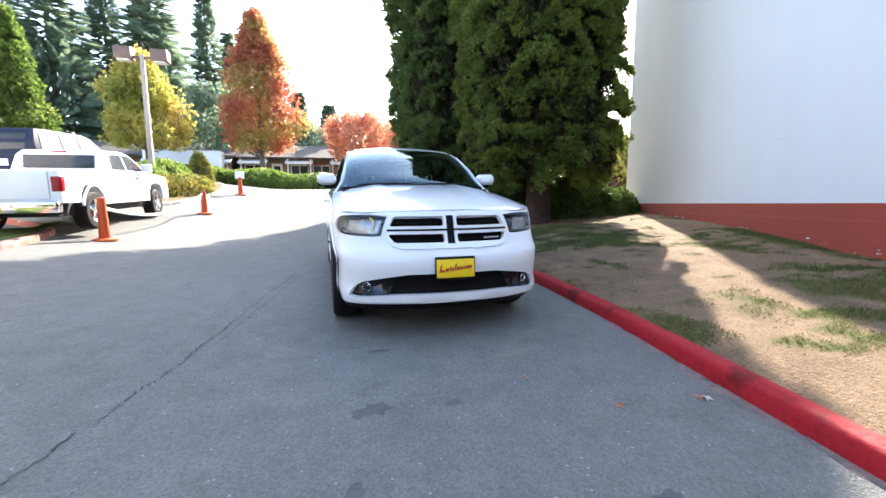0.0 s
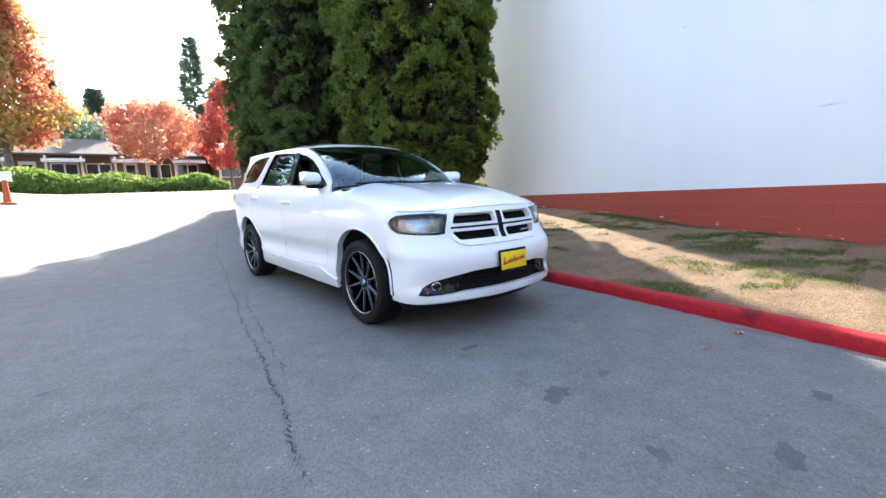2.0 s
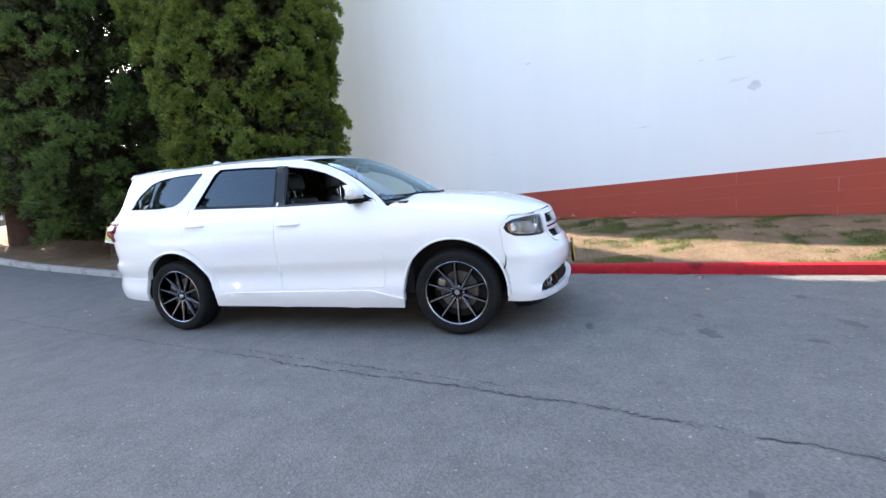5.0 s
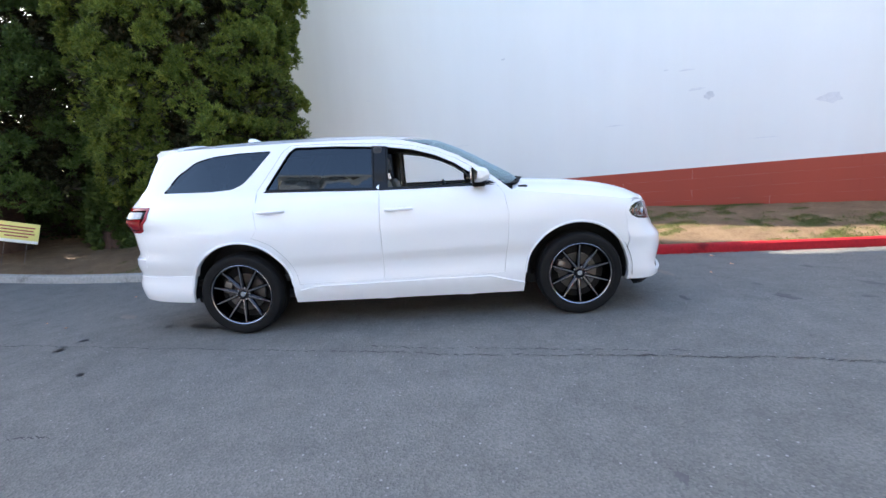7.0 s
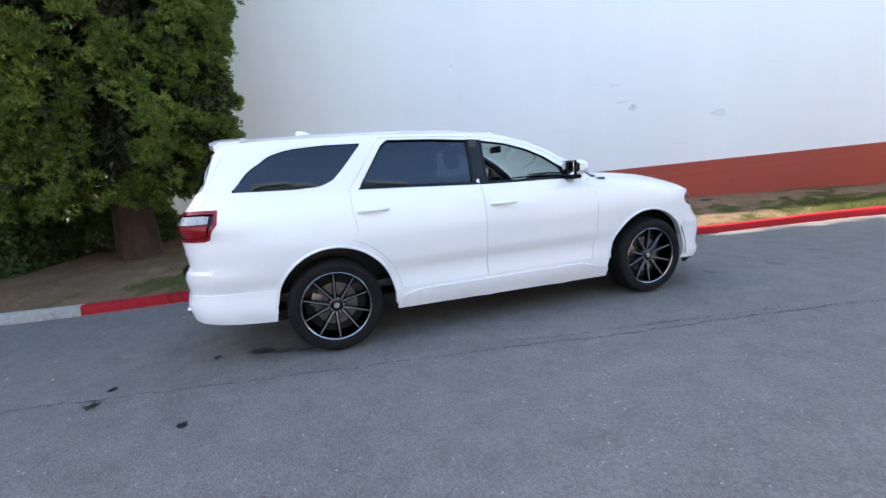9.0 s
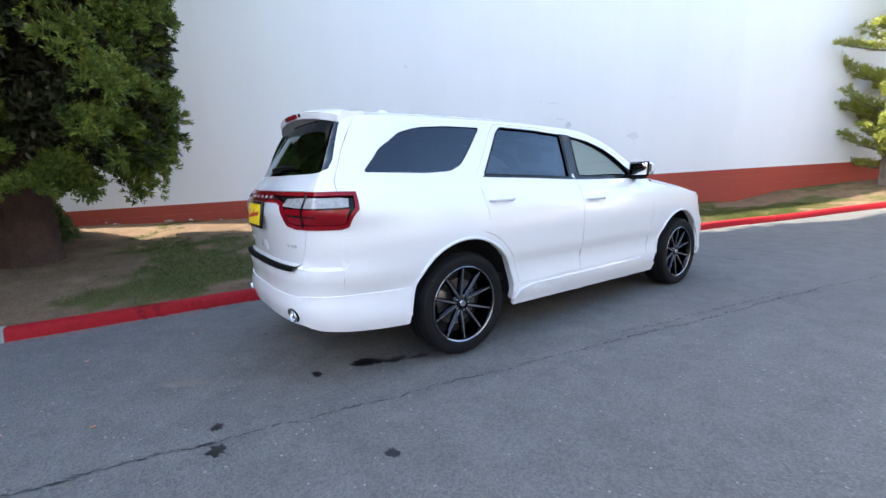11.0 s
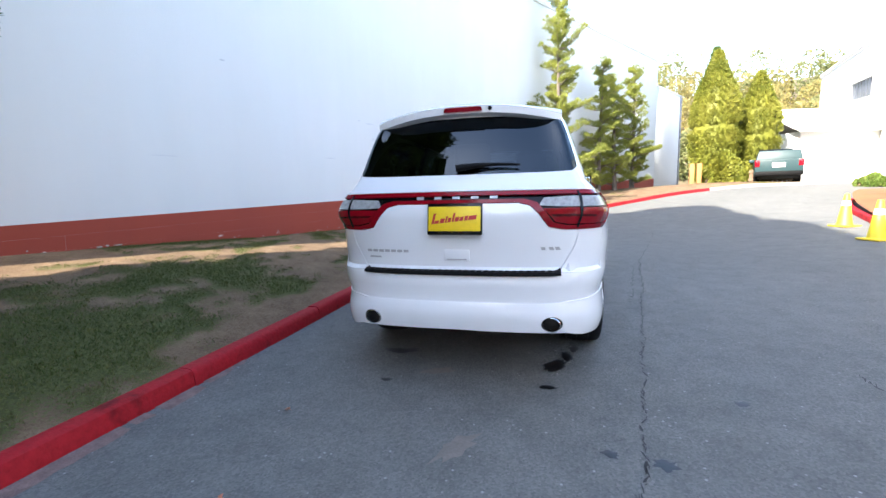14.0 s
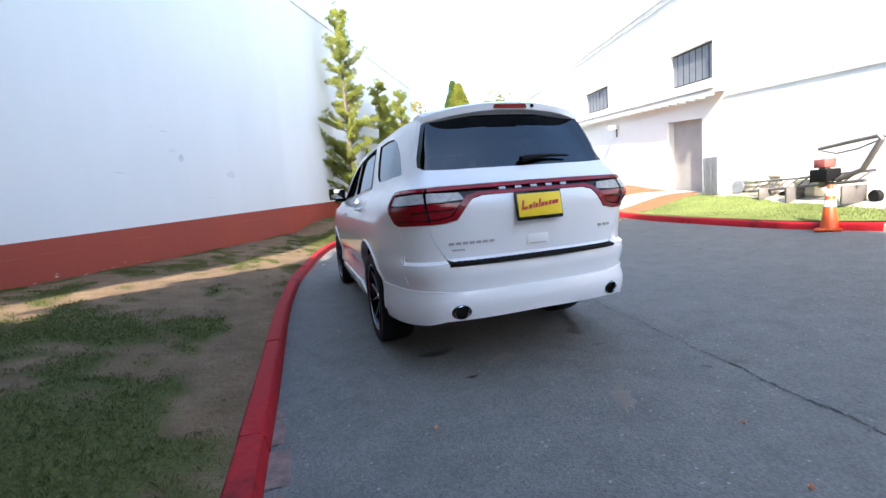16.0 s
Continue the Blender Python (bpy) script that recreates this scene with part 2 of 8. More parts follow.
def soil_mat():
    m, nt, b = nodes_of("dry soil and worn turf")
    broad = noise_node(nt, 0.55, 4, 0.6)
    mid = noise_node(nt, 3.0, 6, 0.7)
    fine = noise_node(nt, 45.0, 4, 0.7)
    soil = ramp(nt, mid.outputs[0], [(0.3, (0.086, 0.049, 0.028)), (0.55, (0.178, 0.112, 0.064)), (0.75, (0.295, 0.20, 0.122))]).outputs[0]
    soil = mix(nt, 0.4, soil, ramp(nt, fine.outputs[0], [(0.3, (0.058, 0.034, 0.020)), (0.7, (0.36, 0.26, 0.17))]).outputs[0])
    grass = ramp(nt, fine.outputs[0], [(0.3, (0.026, 0.040, 0.009)), (0.7, (0.11, 0.125, 0.032))]).outputs[0]
    sel = nt.nodes.new("ShaderNodeMath")
    sel.operation = "ADD"
    nt.links.new(broad.outputs[0], sel.inputs[0])
    nt.links.new(mid.outputs[0], sel.inputs[1])
    at = nt.nodes.new("ShaderNodeAttribute")
    at.attribute_name = "turf"
    both = nt.nodes.new("ShaderNodeMath")
    both.operation = "MULTIPLY_ADD"
    both.inputs[1].default_value = 0.5
    nt.links.new(at.outputs["Fac"], both.inputs[0])
    nt.links.new(fine.outputs[0], both.inputs[2])
    mask = ramp(nt, both.outputs[0], [(0.50, (0, 0, 0)), (0.68, (0.85, 0.85, 0.85))]).outputs[0]
    nt.links.new(mix(nt, mask, soil, grass), b.inputs["Base Color"])
    b.inputs["Roughness"].default_value = 0.95
    b.inputs["Specular IOR Level"].default_value = 0.15
    bump_into(nt, b, fine.outputs[0], 0.8, 0.02)
    return m


def wall_mat(name, color, stain, amount=0.35):
    m, nt, b = nodes_of(name)
    broad = noise_node(nt, 0.25, 5, 0.6, stretch=(1, 1, 0.35))
    streak = noise_node(nt, 1.6, 4, 0.6, stretch=(1, 1, 0.08))
    fine = noise_node(nt, 35.0, 5, 0.6)
    c = mix(nt, amount, color, ramp(nt, broad.outputs[0], [(0.35, stain), (0.7, color)]).outputs[0])
    c = mix(nt, amount * 0.2, c, ramp(nt, streak.outputs[0], [(0.4, stain), (0.6, color)]).outputs[0])
    nt.links.new(c, b.inputs["Base Color"])
    b.inputs["Roughness"].default_value = 0.75
    bump_into(nt, b, fine.outputs[0], 0.5, 0.004)
    return m


def kerb_mat(name, paint, under, worn):
    m, nt, b = nodes_of(name)
    a = noise_node(nt, 3.5, 6, 0.7)
    f = noise_node(nt, 30, 4, 0.6)
    g = noise_node(nt, 1.1, 5, 0.7)
    c = ramp(nt, f.outputs[0], [(0.3, tuple(v * 0.8 for v in paint)), (0.7, tuple(min(1, v * 1.15) for v in paint))]).outputs[0]
    c = mix(nt, ramp(nt, a.outputs[0], [(worn, (0, 0, 0)), (worn + 0.06, (0.85, 0.85, 0.85))]).outputs[0], c, under)
    c = mix(nt, ramp(nt, g.outputs[0], [(0.57, (0, 0, 0)), (0.65, (0.85, 0.85, 0.85))]).outputs[0], c, tuple(v * 0.3 for v in paint))
    nt.links.new(c, b.inputs["Base Color"])
    b.inputs["Roughness"].default_value = 0.7
    b.inputs["Specular IOR Level"].default_value = 0.25
    bump_into(nt, b, f.outputs[0], 0.7, 0.006)
    return m


def leaf_mat(name, stops, glow=0.35, rough=0.5, patch=0.5, patch_stops=None, bough_scale=0.9):
    """Leaves: colour by leaf and by bough, with light shining through."""
    m, nt, b = nodes_of(name)
    geo = nt.nodes.new("ShaderNodeNewGeometry")
    col = ramp(nt, geo.outputs["Random Per Island"], stops).outputs[0]
    if patch:
        bough = noise_node(nt, bough_scale, 3, 0.5)
        col = mix(nt, patch, col, ramp(nt, bough.outputs[0], [(0.32 + 0.36 * p, c) for p, c in (patch_stops or stops)]).outputs[0])
    nt.links.new(col, b.inputs["Base Color"])
    b.inputs["Roughness"].default_value = rough
    b.inputs["Specular IOR Level"].default_value = 0.25
    tr = nt.nodes.new("ShaderNodeBsdfTranslucent")
    nt.links.new(col, tr.inputs[0])
    mx = nt.nodes.new("ShaderNodeMixShader")
    mx.inputs[0].default_value = glow
    nt.links.new(b.outputs[0], mx.inputs[1])
    nt.links.new(tr.outputs[0], mx.inputs[2])
    nt.links.new(mx.outputs[0], nt.nodes["Material Output"].inputs[0])
    return m


M_ASPHALT = asphalt_mat()
M_SOIL = soil_mat()
M_TURF = mat("mown turf", (0.15, 0.18, 0.055), 0.95, vary=0.35, scale=1.2, fine=40, bump=0.01, spec=0.1)
M_BARK_MULCH = mat("orange bark mulch", (0.24, 0.09, 0.035), 0.95, vary=0.3, scale=2, fine=50, bump=0.015)
M_WALL = wall_mat("white painted masonry", (0.80, 0.80, 0.79), (0.66, 0.655, 0.63), 0.45)
M_BAND = wall_mat("brick-red painted masonry", (0.40, 0.062, 0.032), (0.26, 0.045, 0.03), 0.5)
M_FLAKE = mat("bare grey render", (0.42, 0.40, 0.37), 0.9, vary=0.25, scale=8, fine=60)
M_KERB_RED = kerb_mat("red kerb paint", (0.34, 0.008, 0.014), (0.17, 0.045, 0.04), 0.66)
M_KERB_FADED = kerb_mat("faded pink kerb paint", (0.40, 0.13, 0.10), (0.36, 0.31, 0.27), 0.5)
M_KERB_GREY = kerb_mat("grey kerb concrete", (0.33, 0.32, 0.30), (0.20, 0.19, 0.175), 0.58)
M_CRACK = mat("dark crack filler", (0.046, 0.046, 0.047), 0.9, vary=0.3)
M_STAIN = mat("oil stain", (0.013, 0.013, 0.015), 0.4, vary=0.35, scale=6)
M_OLDSTAIN = mat("old faded oil stain", (0.082, 0.082, 0.082), 0.8, vary=0.3, scale=7)
M_HILL = mat("dry hillside grass", (0.13, 0.10, 0.05), 0.95, vary=0.35, scale=0.08, fine=1.5)
M_GUTTER = mat("pink-grey gutter grit", (0.19, 0.13, 0.115), 0.95, vary=0.4, scale=14, fine=120)
M_PALE = mat("pale dusty patch", (0.19, 0.165, 0.145), 0.95, vary=0.2, scale=9)
M_CONIFER = leaf_mat("scale-leaf conifer foliage", [(0.0, (0.042, 0.070, 0.014)), (0.5, (0.11, 0.152, 0.026)), (1.0, (0.28, 0.31, 0.055))], 0.28, bough_scale=2.6)
M_CONIFER_DARK = leaf_mat("dark conifer foliage", [(0.0, (0.045, 0.075, 0.022)), (0.5, (0.08, 0.125, 0.032)), (1.0, (0.13, 0.18, 0.045))], 0.35)
# brown twig tones taken nearly to black, as shade painted between the tufts
M_HEART = leaf_mat("dead brown inner twigs darkened as shade", [(0.0, (0.018, 0.020, 0.008)), (0.7, (0.03, 0.034, 0.012)), (1.0, (0.075, 0.045, 0.02))], 0.1)
M_PINE = leaf_mat("bright pine foliage", [(0.0, (0.16, 0.19, 0.04)), (0.5, (0.27, 0.30, 0.06)), (1.0, (0.38, 0.38, 0.09))], 0.4)
M_THUJA = leaf_mat("yellow-green clipped foliage", [(0.0, (0.10, 0.125, 0.018)), (0.5, (0.20, 0.21, 0.03)), (1.0, (0.30, 0.28, 0.05))], 0.3)
# greens lifted above real needles: distance haze is put into the colour
M_FIR = leaf_mat("haze-paled far fir foliage", [(0.0, (0.11, 0.165, 0.115)), (0.5, (0.17, 0.24, 0.16)), (1.0, (0.26, 0.32, 0.20))], 0.6)
M_MAPLE = leaf_mat("turning maple leaves", [(0.0, (0.44, 0.10, 0.08)), (0.4, (0.52, 0.19, 0.11)), (0.7, (0.52, 0.33, 0.12)), (1.0, (0.34, 0.36, 0.10))], 0.65, patch=0.75, patch_stops=[(0.0, (0.28, 0.34, 0.09)), (0.35, (0.50, 0.34, 0.12)), (0.6, (0.54, 0.18, 0.11)), (1.0, (0.46, 0.09, 0.08))], bough_scale=0.35)
M_ORANGE = leaf_mat("orange maple leaves", [(0.0, (0.60, 0.20, 0.14)), (0.5, (0.66, 0.30, 0.19)), (1.0, (0.66, 0.42, 0.25))], 0.65)
M_RED = leaf_mat("red maple leaves", [(0.0, (0.50, 0.08, 0.08)), (0.6, (0.60, 0.14, 0.12)), (1.0, (0.58, 0.28, 0.12))], 0.65)
M_YELLOW = leaf_mat("yellow-green turning leaves", [(0.0, (0.32, 0.36, 0.08)), (0.5, (0.52, 0.46, 0.11)), (1.0, (0.66, 0.38, 0.15))], 0.68, patch=0.75, bough_scale=0.3)
M_GREENLEAF = leaf_mat("green broad leaves", [(0.0, (0.06, 0.11, 0.025)), (0.6, (0.13, 0.20, 0.04)), (1.0, (0.25, 0.28, 0.06))], 0.6)
M_IVY = leaf_mat("ivy leaves", [(0.0, (0.08, 0.14, 0.03)), (0.6, (0.20, 0.28, 0.06)), (1.0, (0.36, 0.40, 0.11))], 0.5)
M_SHRUB = leaf_mat("mixed shrub leaves", [(0.0, (0.10, 0.13, 0.03)), (0.5, (0.24, 0.24, 0.06)), (1.0, (0.42, 0.30, 0.07))], 0.35)
# ridge trees' lighter, flatter greens include the haze over the hill
M_RIDGE = leaf_mat("haze-lightened hillside foliage", [(0.0, (0.13, 0.15, 0.07)), (0.6, (0.22, 0.24, 0.10)), (1.0, (0.32, 0.28, 0.12))], 0.45)
M_BRUSH = leaf_mat("autumn hillside leaves", [(0.0, (0.22, 0.19, 0.07)), (0.5, (0.36, 0.29, 0.11)), (1.0, (0.22, 0.25, 0.10))], 0.45)
M_BLADE = leaf_mat("grass blades", [(0.0, (0.035, 0.060, 0.012)), (0.45, (0.088, 0.115, 0.025)), (0.75, (0.16, 0.14, 0.05)), (1.0, (0.27, 0.21, 0.10))], 0.35)
M_BARK = mat("reddish fibrous bark", (0.06, 0.032, 0.022), 0.95, vary=0.4, scale=6, fine=40, bump=0.02)
M_BARK_GREY = mat("grey bark", (0.14, 0.115, 0.095), 0.95, vary=0.35, scale=6, fine=40, bump=0.015)
M_SIDING = wall_mat("white painted siding", (0.82, 0.81, 0.78), (0.70, 0.68, 0.64), 0.3)
M_TRIM = mat("off-white trim paint", (0.72, 0.70, 0.66), 0.6, vary=0.06)
M_WINDOW = mat("dark window glass", (0.03, 0.036, 0.048), 0.08, vary=0.3, scale=1.5, spec=0.22)
M_BLIND = mat("grey window blind", (0.16, 0.17, 0.19), 0.6, vary=0.25, scale=4)
M_ROOF = mat("brown-grey roof shingles", (0.085, 0.07, 0.062), 0.9, vary=0.2, scale=2, fine=30, bump=0.01)
M_BROWNWALL = mat("tan wood siding", (0.19, 0.125, 0.08), 0.8, vary=0.2, scale=2)
M_CONCRETE = mat("pale concrete paving", (0.36, 0.34, 0.32), 0.9, vary=0.12, scale=1.5)
M_ORANGEPL = mat("orange cone plastic", (0.48, 0.065, 0.008), 0.5, vary=0.1)
M_YELLOWPL = mat("yellow plastic", (0.72, 0.55, 0.03), 0.5, vary=0.1)
M_WHITEPL = mat("white reflective band", (0.75, 0.75, 0.73), 0.5, vary=0.06)
M_POST = mat("weathered brown steel post", (0.32, 0.26, 0.23), 0.6, vary=0.15)
M_LAMPHEAD = mat("brown lamp housing", (0.13, 0.075, 0.06), 0.5, vary=0.15)
M_TRUCK = mat("white truck paint", (0.78, 0.79, 0.80), 0.3, vary=0.02, coat=1.0)
M_NAVY = mat("dark blue car paint", (0.012, 0.018, 0.04), 0.5, vary=0.1, spec=0.08)
M_TEAL = mat("teal car paint", (0.02, 0.046, 0.05), 0.4, vary=0.1, spec=0.3)
M_STEEL = mat("grey machinery steel", (0.16, 0.145, 0.14), 0.5, metal=0.6, vary=0.2)
M_CRATE = mat("pale tan crate board", (0.50, 0.44, 0.34), 0.8, vary=0.15, scale=5)
M_SIGNYEL = mat("yellow lawn sign", (0.70, 0.62, 0.20), 0.6, vary=0.08)
M_GRAVEL = mat("pale dry gravel", (0.40, 0.36, 0.29), 0.95, vary=0.25, scale=6, fine=90, bump=0.01)
M_BARE = mat("printed sign bars", (0.30, 0.06, 0.05), 0.6)

# ---- the ground ----
def ground_z(x, y):
    return 1.3 * smooth(6, 22, y) + 0.85 * (1 - smooth(-16, -3, y)) + (0.06 + 0.05 * smooth(1, 5, y)) * min(max(0, -x - 3.5), 5)


def grid_bm(xs, ys, height):
    bm = bmesh.new()
    rows = [[bm.verts.new((x, y, height(x, y))) for x in xs] for y in ys]
    for r0, r1 in zip(rows, rows[1:]):
        for i in range(len(xs) - 1):
            bm.faces.new((r0[i], r0[i + 1], r1[i + 1], r1[i]))
    return bm


def spread(lo, hi, fine, n):
    """Stations dense near the middle, wide far out."""
    mid = [float(v) for v in np.linspace(-fine, fine, n)]
    out = [fine * (hi / fine) ** (i / 8) for i in range(1, 9)]
    return [-o * (-lo / hi) for o in out[::-1]] + mid + out


def hill(x, y):
    """Distant slopes that close the view beyond the streets."""
    r = math.hypot(x, y)
    return 46 * smooth(60, 170, -y) * smooth(-140, 0, -abs(x + 20) + 60) * (0.8 + 0.2 * math.sin(x * 0.03)) + 4 * smooth(80, 220, r)


tagged(part("ground", grid_bm(spread(-900, 900, 60, 31), spread(-900, 900, 60, 31), lambda x, y: ground_z(x, y) - 0.12 + hill(x, y)), M_HILL), "rough grassland round the streets, rising to far hills", "ground", kind="structure")
road = tagged(part("road", grid_bm([float(v) for v in np.linspace(-42, 30, 73)], [float(v) for v in np.linspace(-40, 29, 139)], ground_z), M_ASPHALT), "worn grey asphalt driveway with cracks", "road", kind="structure")


def flat_patch(name, x, y, r, squash, turn, material, label, seed, lift=0.004, n=18, parent=None):
    """A thin irregular stain lying on the ground."""
    rnd = random.Random(seed)
    bm = bmesh.new()
    vs = []
    for i in range(n):
        t = 2 * math.pi * i / n
        q = r * (0.55 + 0.6 * rnd.random())
        px, py = q * math.cos(t), q * squash * math.sin(t)
        c, s = math.cos(radians(turn)), math.sin(radians(turn))
        vs.append((x + px * c - py * s, y + px * s + py * c))
    cen = bm.verts.new((x, y, ground_z(x, y) + lift))
    ring = [bm.verts.new((a, b, ground_z(a, b) + lift * 0.4)) for a, b in vs]
    for i in range(n):
        bm.faces.new((cen, ring[i], ring[(i + 1) % n]))
    ob = part(name, bm, material, road)
    return tagged(ob, label)


for i, (x, y, r, sq, turn, mt) in enumerate([
        (-0.62, -1.06, 0.085, 0.5, 5, M_OLDSTAIN), (-0.32, -1.95, 0.07, 0.6, 20, M_OLDSTAIN), (-0.75, -1.92, 0.13, 0.6, 10, M_OLDSTAIN), (-0.51, -2.92, 0.12, 0.45, 20, M_OLDSTAIN),
        (-0.9, -2.55, 0.08, 0.5, 60, M_OLDSTAIN), (-0.53, 4.02, 0.055, 0.55, 0, M_STAIN), (-0.58, 3.66, 0.13, 0.5, 60, M_STAIN), (-0.66, 3.48, 0.10, 0.4, 100, M_STAIN), (-0.72, 3.32, 0.08, 0.45, 80, M_STAIN), (0.57, 3.58, 0.16, 0.4, 10, M_STAIN),
        (-1.04, 4.70, 0.06, 0.8, 0, M_STAIN), (-1.58, 4.03, 0.045, 0.8, 0, M_STAIN), (-0.815, 4.66, 0.05, 0.7, 0, M_STAIN), (0.5, 4.1, 0.05, 0.5, 0, M_STAIN),
        (-4.3, 1.6, 0.07, 0.6, 0, M_OLDSTAIN), (-1.9, 5.9, 0.16, 0.7, 40, M_OLDSTAIN), (-3.6, 3.4, 0.08, 0.6, 0, M_STAIN), (-2.6, -1.6, 0.06, 0.5, 0, M_OLDSTAIN),
        (-3.0, 0.2, 0.05, 0.6, 0, M_OLDSTAIN), (0.25, -2.9, 0.09, 0.6, 0, M_OLDSTAIN), (-1.3, -3.3, 0.09, 0.5, 30, M_OLDSTAIN), (0.35, -1.35, 0.17, 0.35, 10, M_PALE), (-0.1, 4.75, 0.17, 0.4, 60, M_PALE), (0.2, 3.9, 0.13, 0.4, 20, M_PALE)]):
    flat_patch("pale_patch" if mt is M_PALE else "oil_stain", x, y, r, sq, turn, mt, "pale dusty scuff on the asphalt" if mt is M_PALE else "dark oil spot on the asphalt", 30 + i)


def crack(points, width, seed, name="crack"):
    """A broken line of dark filler: short ragged slivers with bays and side crumbs."""
    rnd = random.Random(seed)
    bm = bmesh.new()
    wander = 0.0

    def sliver(x, y, d, length, w):
        n = Vector((d.y, -d.x))
        ring = []
        for u, v in ((-1, 0.1), (-0.5, 0.9), (0.1, 0.7), (0.6, 1.0), (1, 0.0), (0.5, -0.8), (0.0, -1.0), (-0.6, -0.6)):
            p = Vector((x, y)) + d * length * (u + rnd.uniform(-0.15, 0.15)) + n * w * (v + rnd.uniform(-0.5, 0.5))
            ring.append(bm.verts.new((p.x, p.y, ground_z(p.x, p.y) + 0.0032)))
        bm.faces.new(ring)
    for (x0, y0), (x1, y1) in zip(points, points[1:]):
        along = Vector((x1 - x0, y1 - y0))
        L = along.length
        along.normalize()
        s = 0.0
        while s < L:
            wander = 0.8 * wander + rnd.uniform(-0.012, 0.012)
            turn = rnd.uniform(-0.5, 0.5)
            d = Vector((along.x * math.cos(turn) - along.y * math.sin(turn), along.x * math.sin(turn) + along.y * math.cos(turn)))
            p = Vector((x0, y0)) + along * s + Vector((along.y, -along.x)) * wander
            if rnd.random() < 0.8:
                sliver(p.x, p.y, d, rnd.uniform(0.02, 0.05), width * rnd.uniform(0.35, 1.3))
            if rnd.random() < 0.45:
                o = rnd.gauss(0, 2.6) * width
                sliver(p.x + along.y * o, p.y - along.x * o, d, rnd.uniform(0.006, 0.016), width * rnd.uniform(0.3, 0.6))
            s += rnd.uniform(0.028, 0.06)
    bmesh.ops.recalc_face_normals(bm, faces=bm.faces[:])
    for f in bm.faces:
        if f.normal.z < 0:
            f.normal_flip()
    tagged(part(name, bm, M_CRACK, road), "ragged dark crack along the asphalt")


crack([(0.1, 9.5), (-0.45, 7.2), (-0.85, 5.3), (-1.08, 4.0), (-1.36, 2.5), (-1.52, 1.6), (-1.72, 0.5), (-1.96, -1.0), (-2.22, -2.0), (-2.6, -3.4), (-3.0, -5.0)], 0.0058, 3)
crack([(-2.3, 7.6), (-2.6, 5.6), (-3.05, 4.2), (-3.3, 2.6)], 0.005, 4)
crack([(-1.35, 1.9), (-1.62, 0.4), (-1.8, -0.6)], 0.005, 6)
crack([(-2.7, 6.6), (-2.3, 5.0), (-2.45, 3.4)], 0.004, 7)

# ---- kerbs ----
KERB = [(3.6, 18.6), (2.85, 17.6), (2.62, 16.4), (2.45, 14.4), (2.15, 11.5), (2.03, 9.0), (1.82, 6.8), (1.735, 5.9), (1.70, 5.0), (1.665, 3.5), (1.635, 1.7), (1.56, 0.3), (1.465, -0.8), (1.30, -1.9),
        (1.17, -2.8), (1.06, -3.5), (0.86, -4.3), (0.54, -5.2), (-0.1, -6.4), (-1.1, -8.2), (-2.9, -10.5), (-4.6, -12.1), (-6.4, -13.3), (-9.2, -14.2), (-12.0, -15.0)]


def resample(line, step):
    xy = [Vector(p) for p in line]
    # smooth the corners once
    fine = []
    for i in range(len(xy) - 1):
        p0, p1, p2, p3 = xy[max(0, i - 1)], xy[i], xy[i + 1], xy[min(len(xy) - 1, i + 2)]
        n = max(2, int((p2 - p1).length / step))
        for k in range(n):
            t = k / n
            fine.append(0.5 * ((2 * p1) + (p2 - p0) * t + (2 * p0 - 5 * p1 + 4 * p2 - p3) * t * t + (3 * p1 - p0 - 3 * p2 + p3) * t ** 3))
    fine.append(xy[-1])
    return fine


def sweep_bm(line, side, profile, height):
    """A profile of (distance to the side, height) swept along a ground line."""
    bm = bmesh.new()
    rings = []
    for i, p in enumerate(line):
        d = (line[min(i + 1, len(line) - 1)] - line[max(i - 1, 0)]).normalized()
        n = Vector((d.y, -d.x)) * side
        z = height(p.x, p.y)
        rings.append([bm.verts.new((p.x + n.x * u, p.y + n.y * u, z + h)) for u, h in profile])
    for a, b in zip(rings, rings[1:]):
        for k in range(len(profile) - 1):
            bm.faces.new((a[k], a[k + 1], b[k + 1], b[k]))
    bm.faces.new(rings[0]), bm.faces.new(rings[-1][::-1])
    bmesh.ops.recalc_face_normals(bm, faces=bm.faces[:])
    return bm


KERB_P = [(0.0, -0.1), (0.004, 0.02), (0.012, 0.085), (0.024, 0.108), (0.045, 0.118), (0.125, 0.12), (0.139, 0.104), (0.142, -0.1)]


def kerb(line, side, split, name_label, seed, seg=1.45):
    fine = resample(line, 0.12)
    top = empty("kerb")
    tagged(top, name_label, "kerb", kind="structure")
    rnd = random.Random(seed)
    start, run = 0, 0.0
    for i in range(1, len(fine)):
        run += (fine[i] - fine[i - 1]).length
        if run > seg or i == len(fine) - 1 or (fine[i].y < 5.95 <= fine[i - 1].y):
            piece = fine[start:i + 1]
            if len(piece) > 2:
                d0 = (piece[1] - piece[0]).normalized() * 0.002
                piece = [piece[0] + d0] + piece[1:-1] + [piece[-1] - d0]
                j = rnd.uniform(-0.006, 0.006)
                prof = [(u + rnd.uniform(-0.003, 0.003), h + j) for u, h in KERB_P]
                paint = split(piece[len(piece) // 2])
                part("kerb_stone", sweep_bm(piece, side, prof, ground_z), paint, top)
            start, run = i, 0.0
    return fine


kerb_line = kerb(KERB, -1, lambda p: M_KERB_RED if -13.6 < p.y < 5.85 else M_KERB_GREY, "cast concrete kerb, painted red beside the car, bare grey further on", 2)

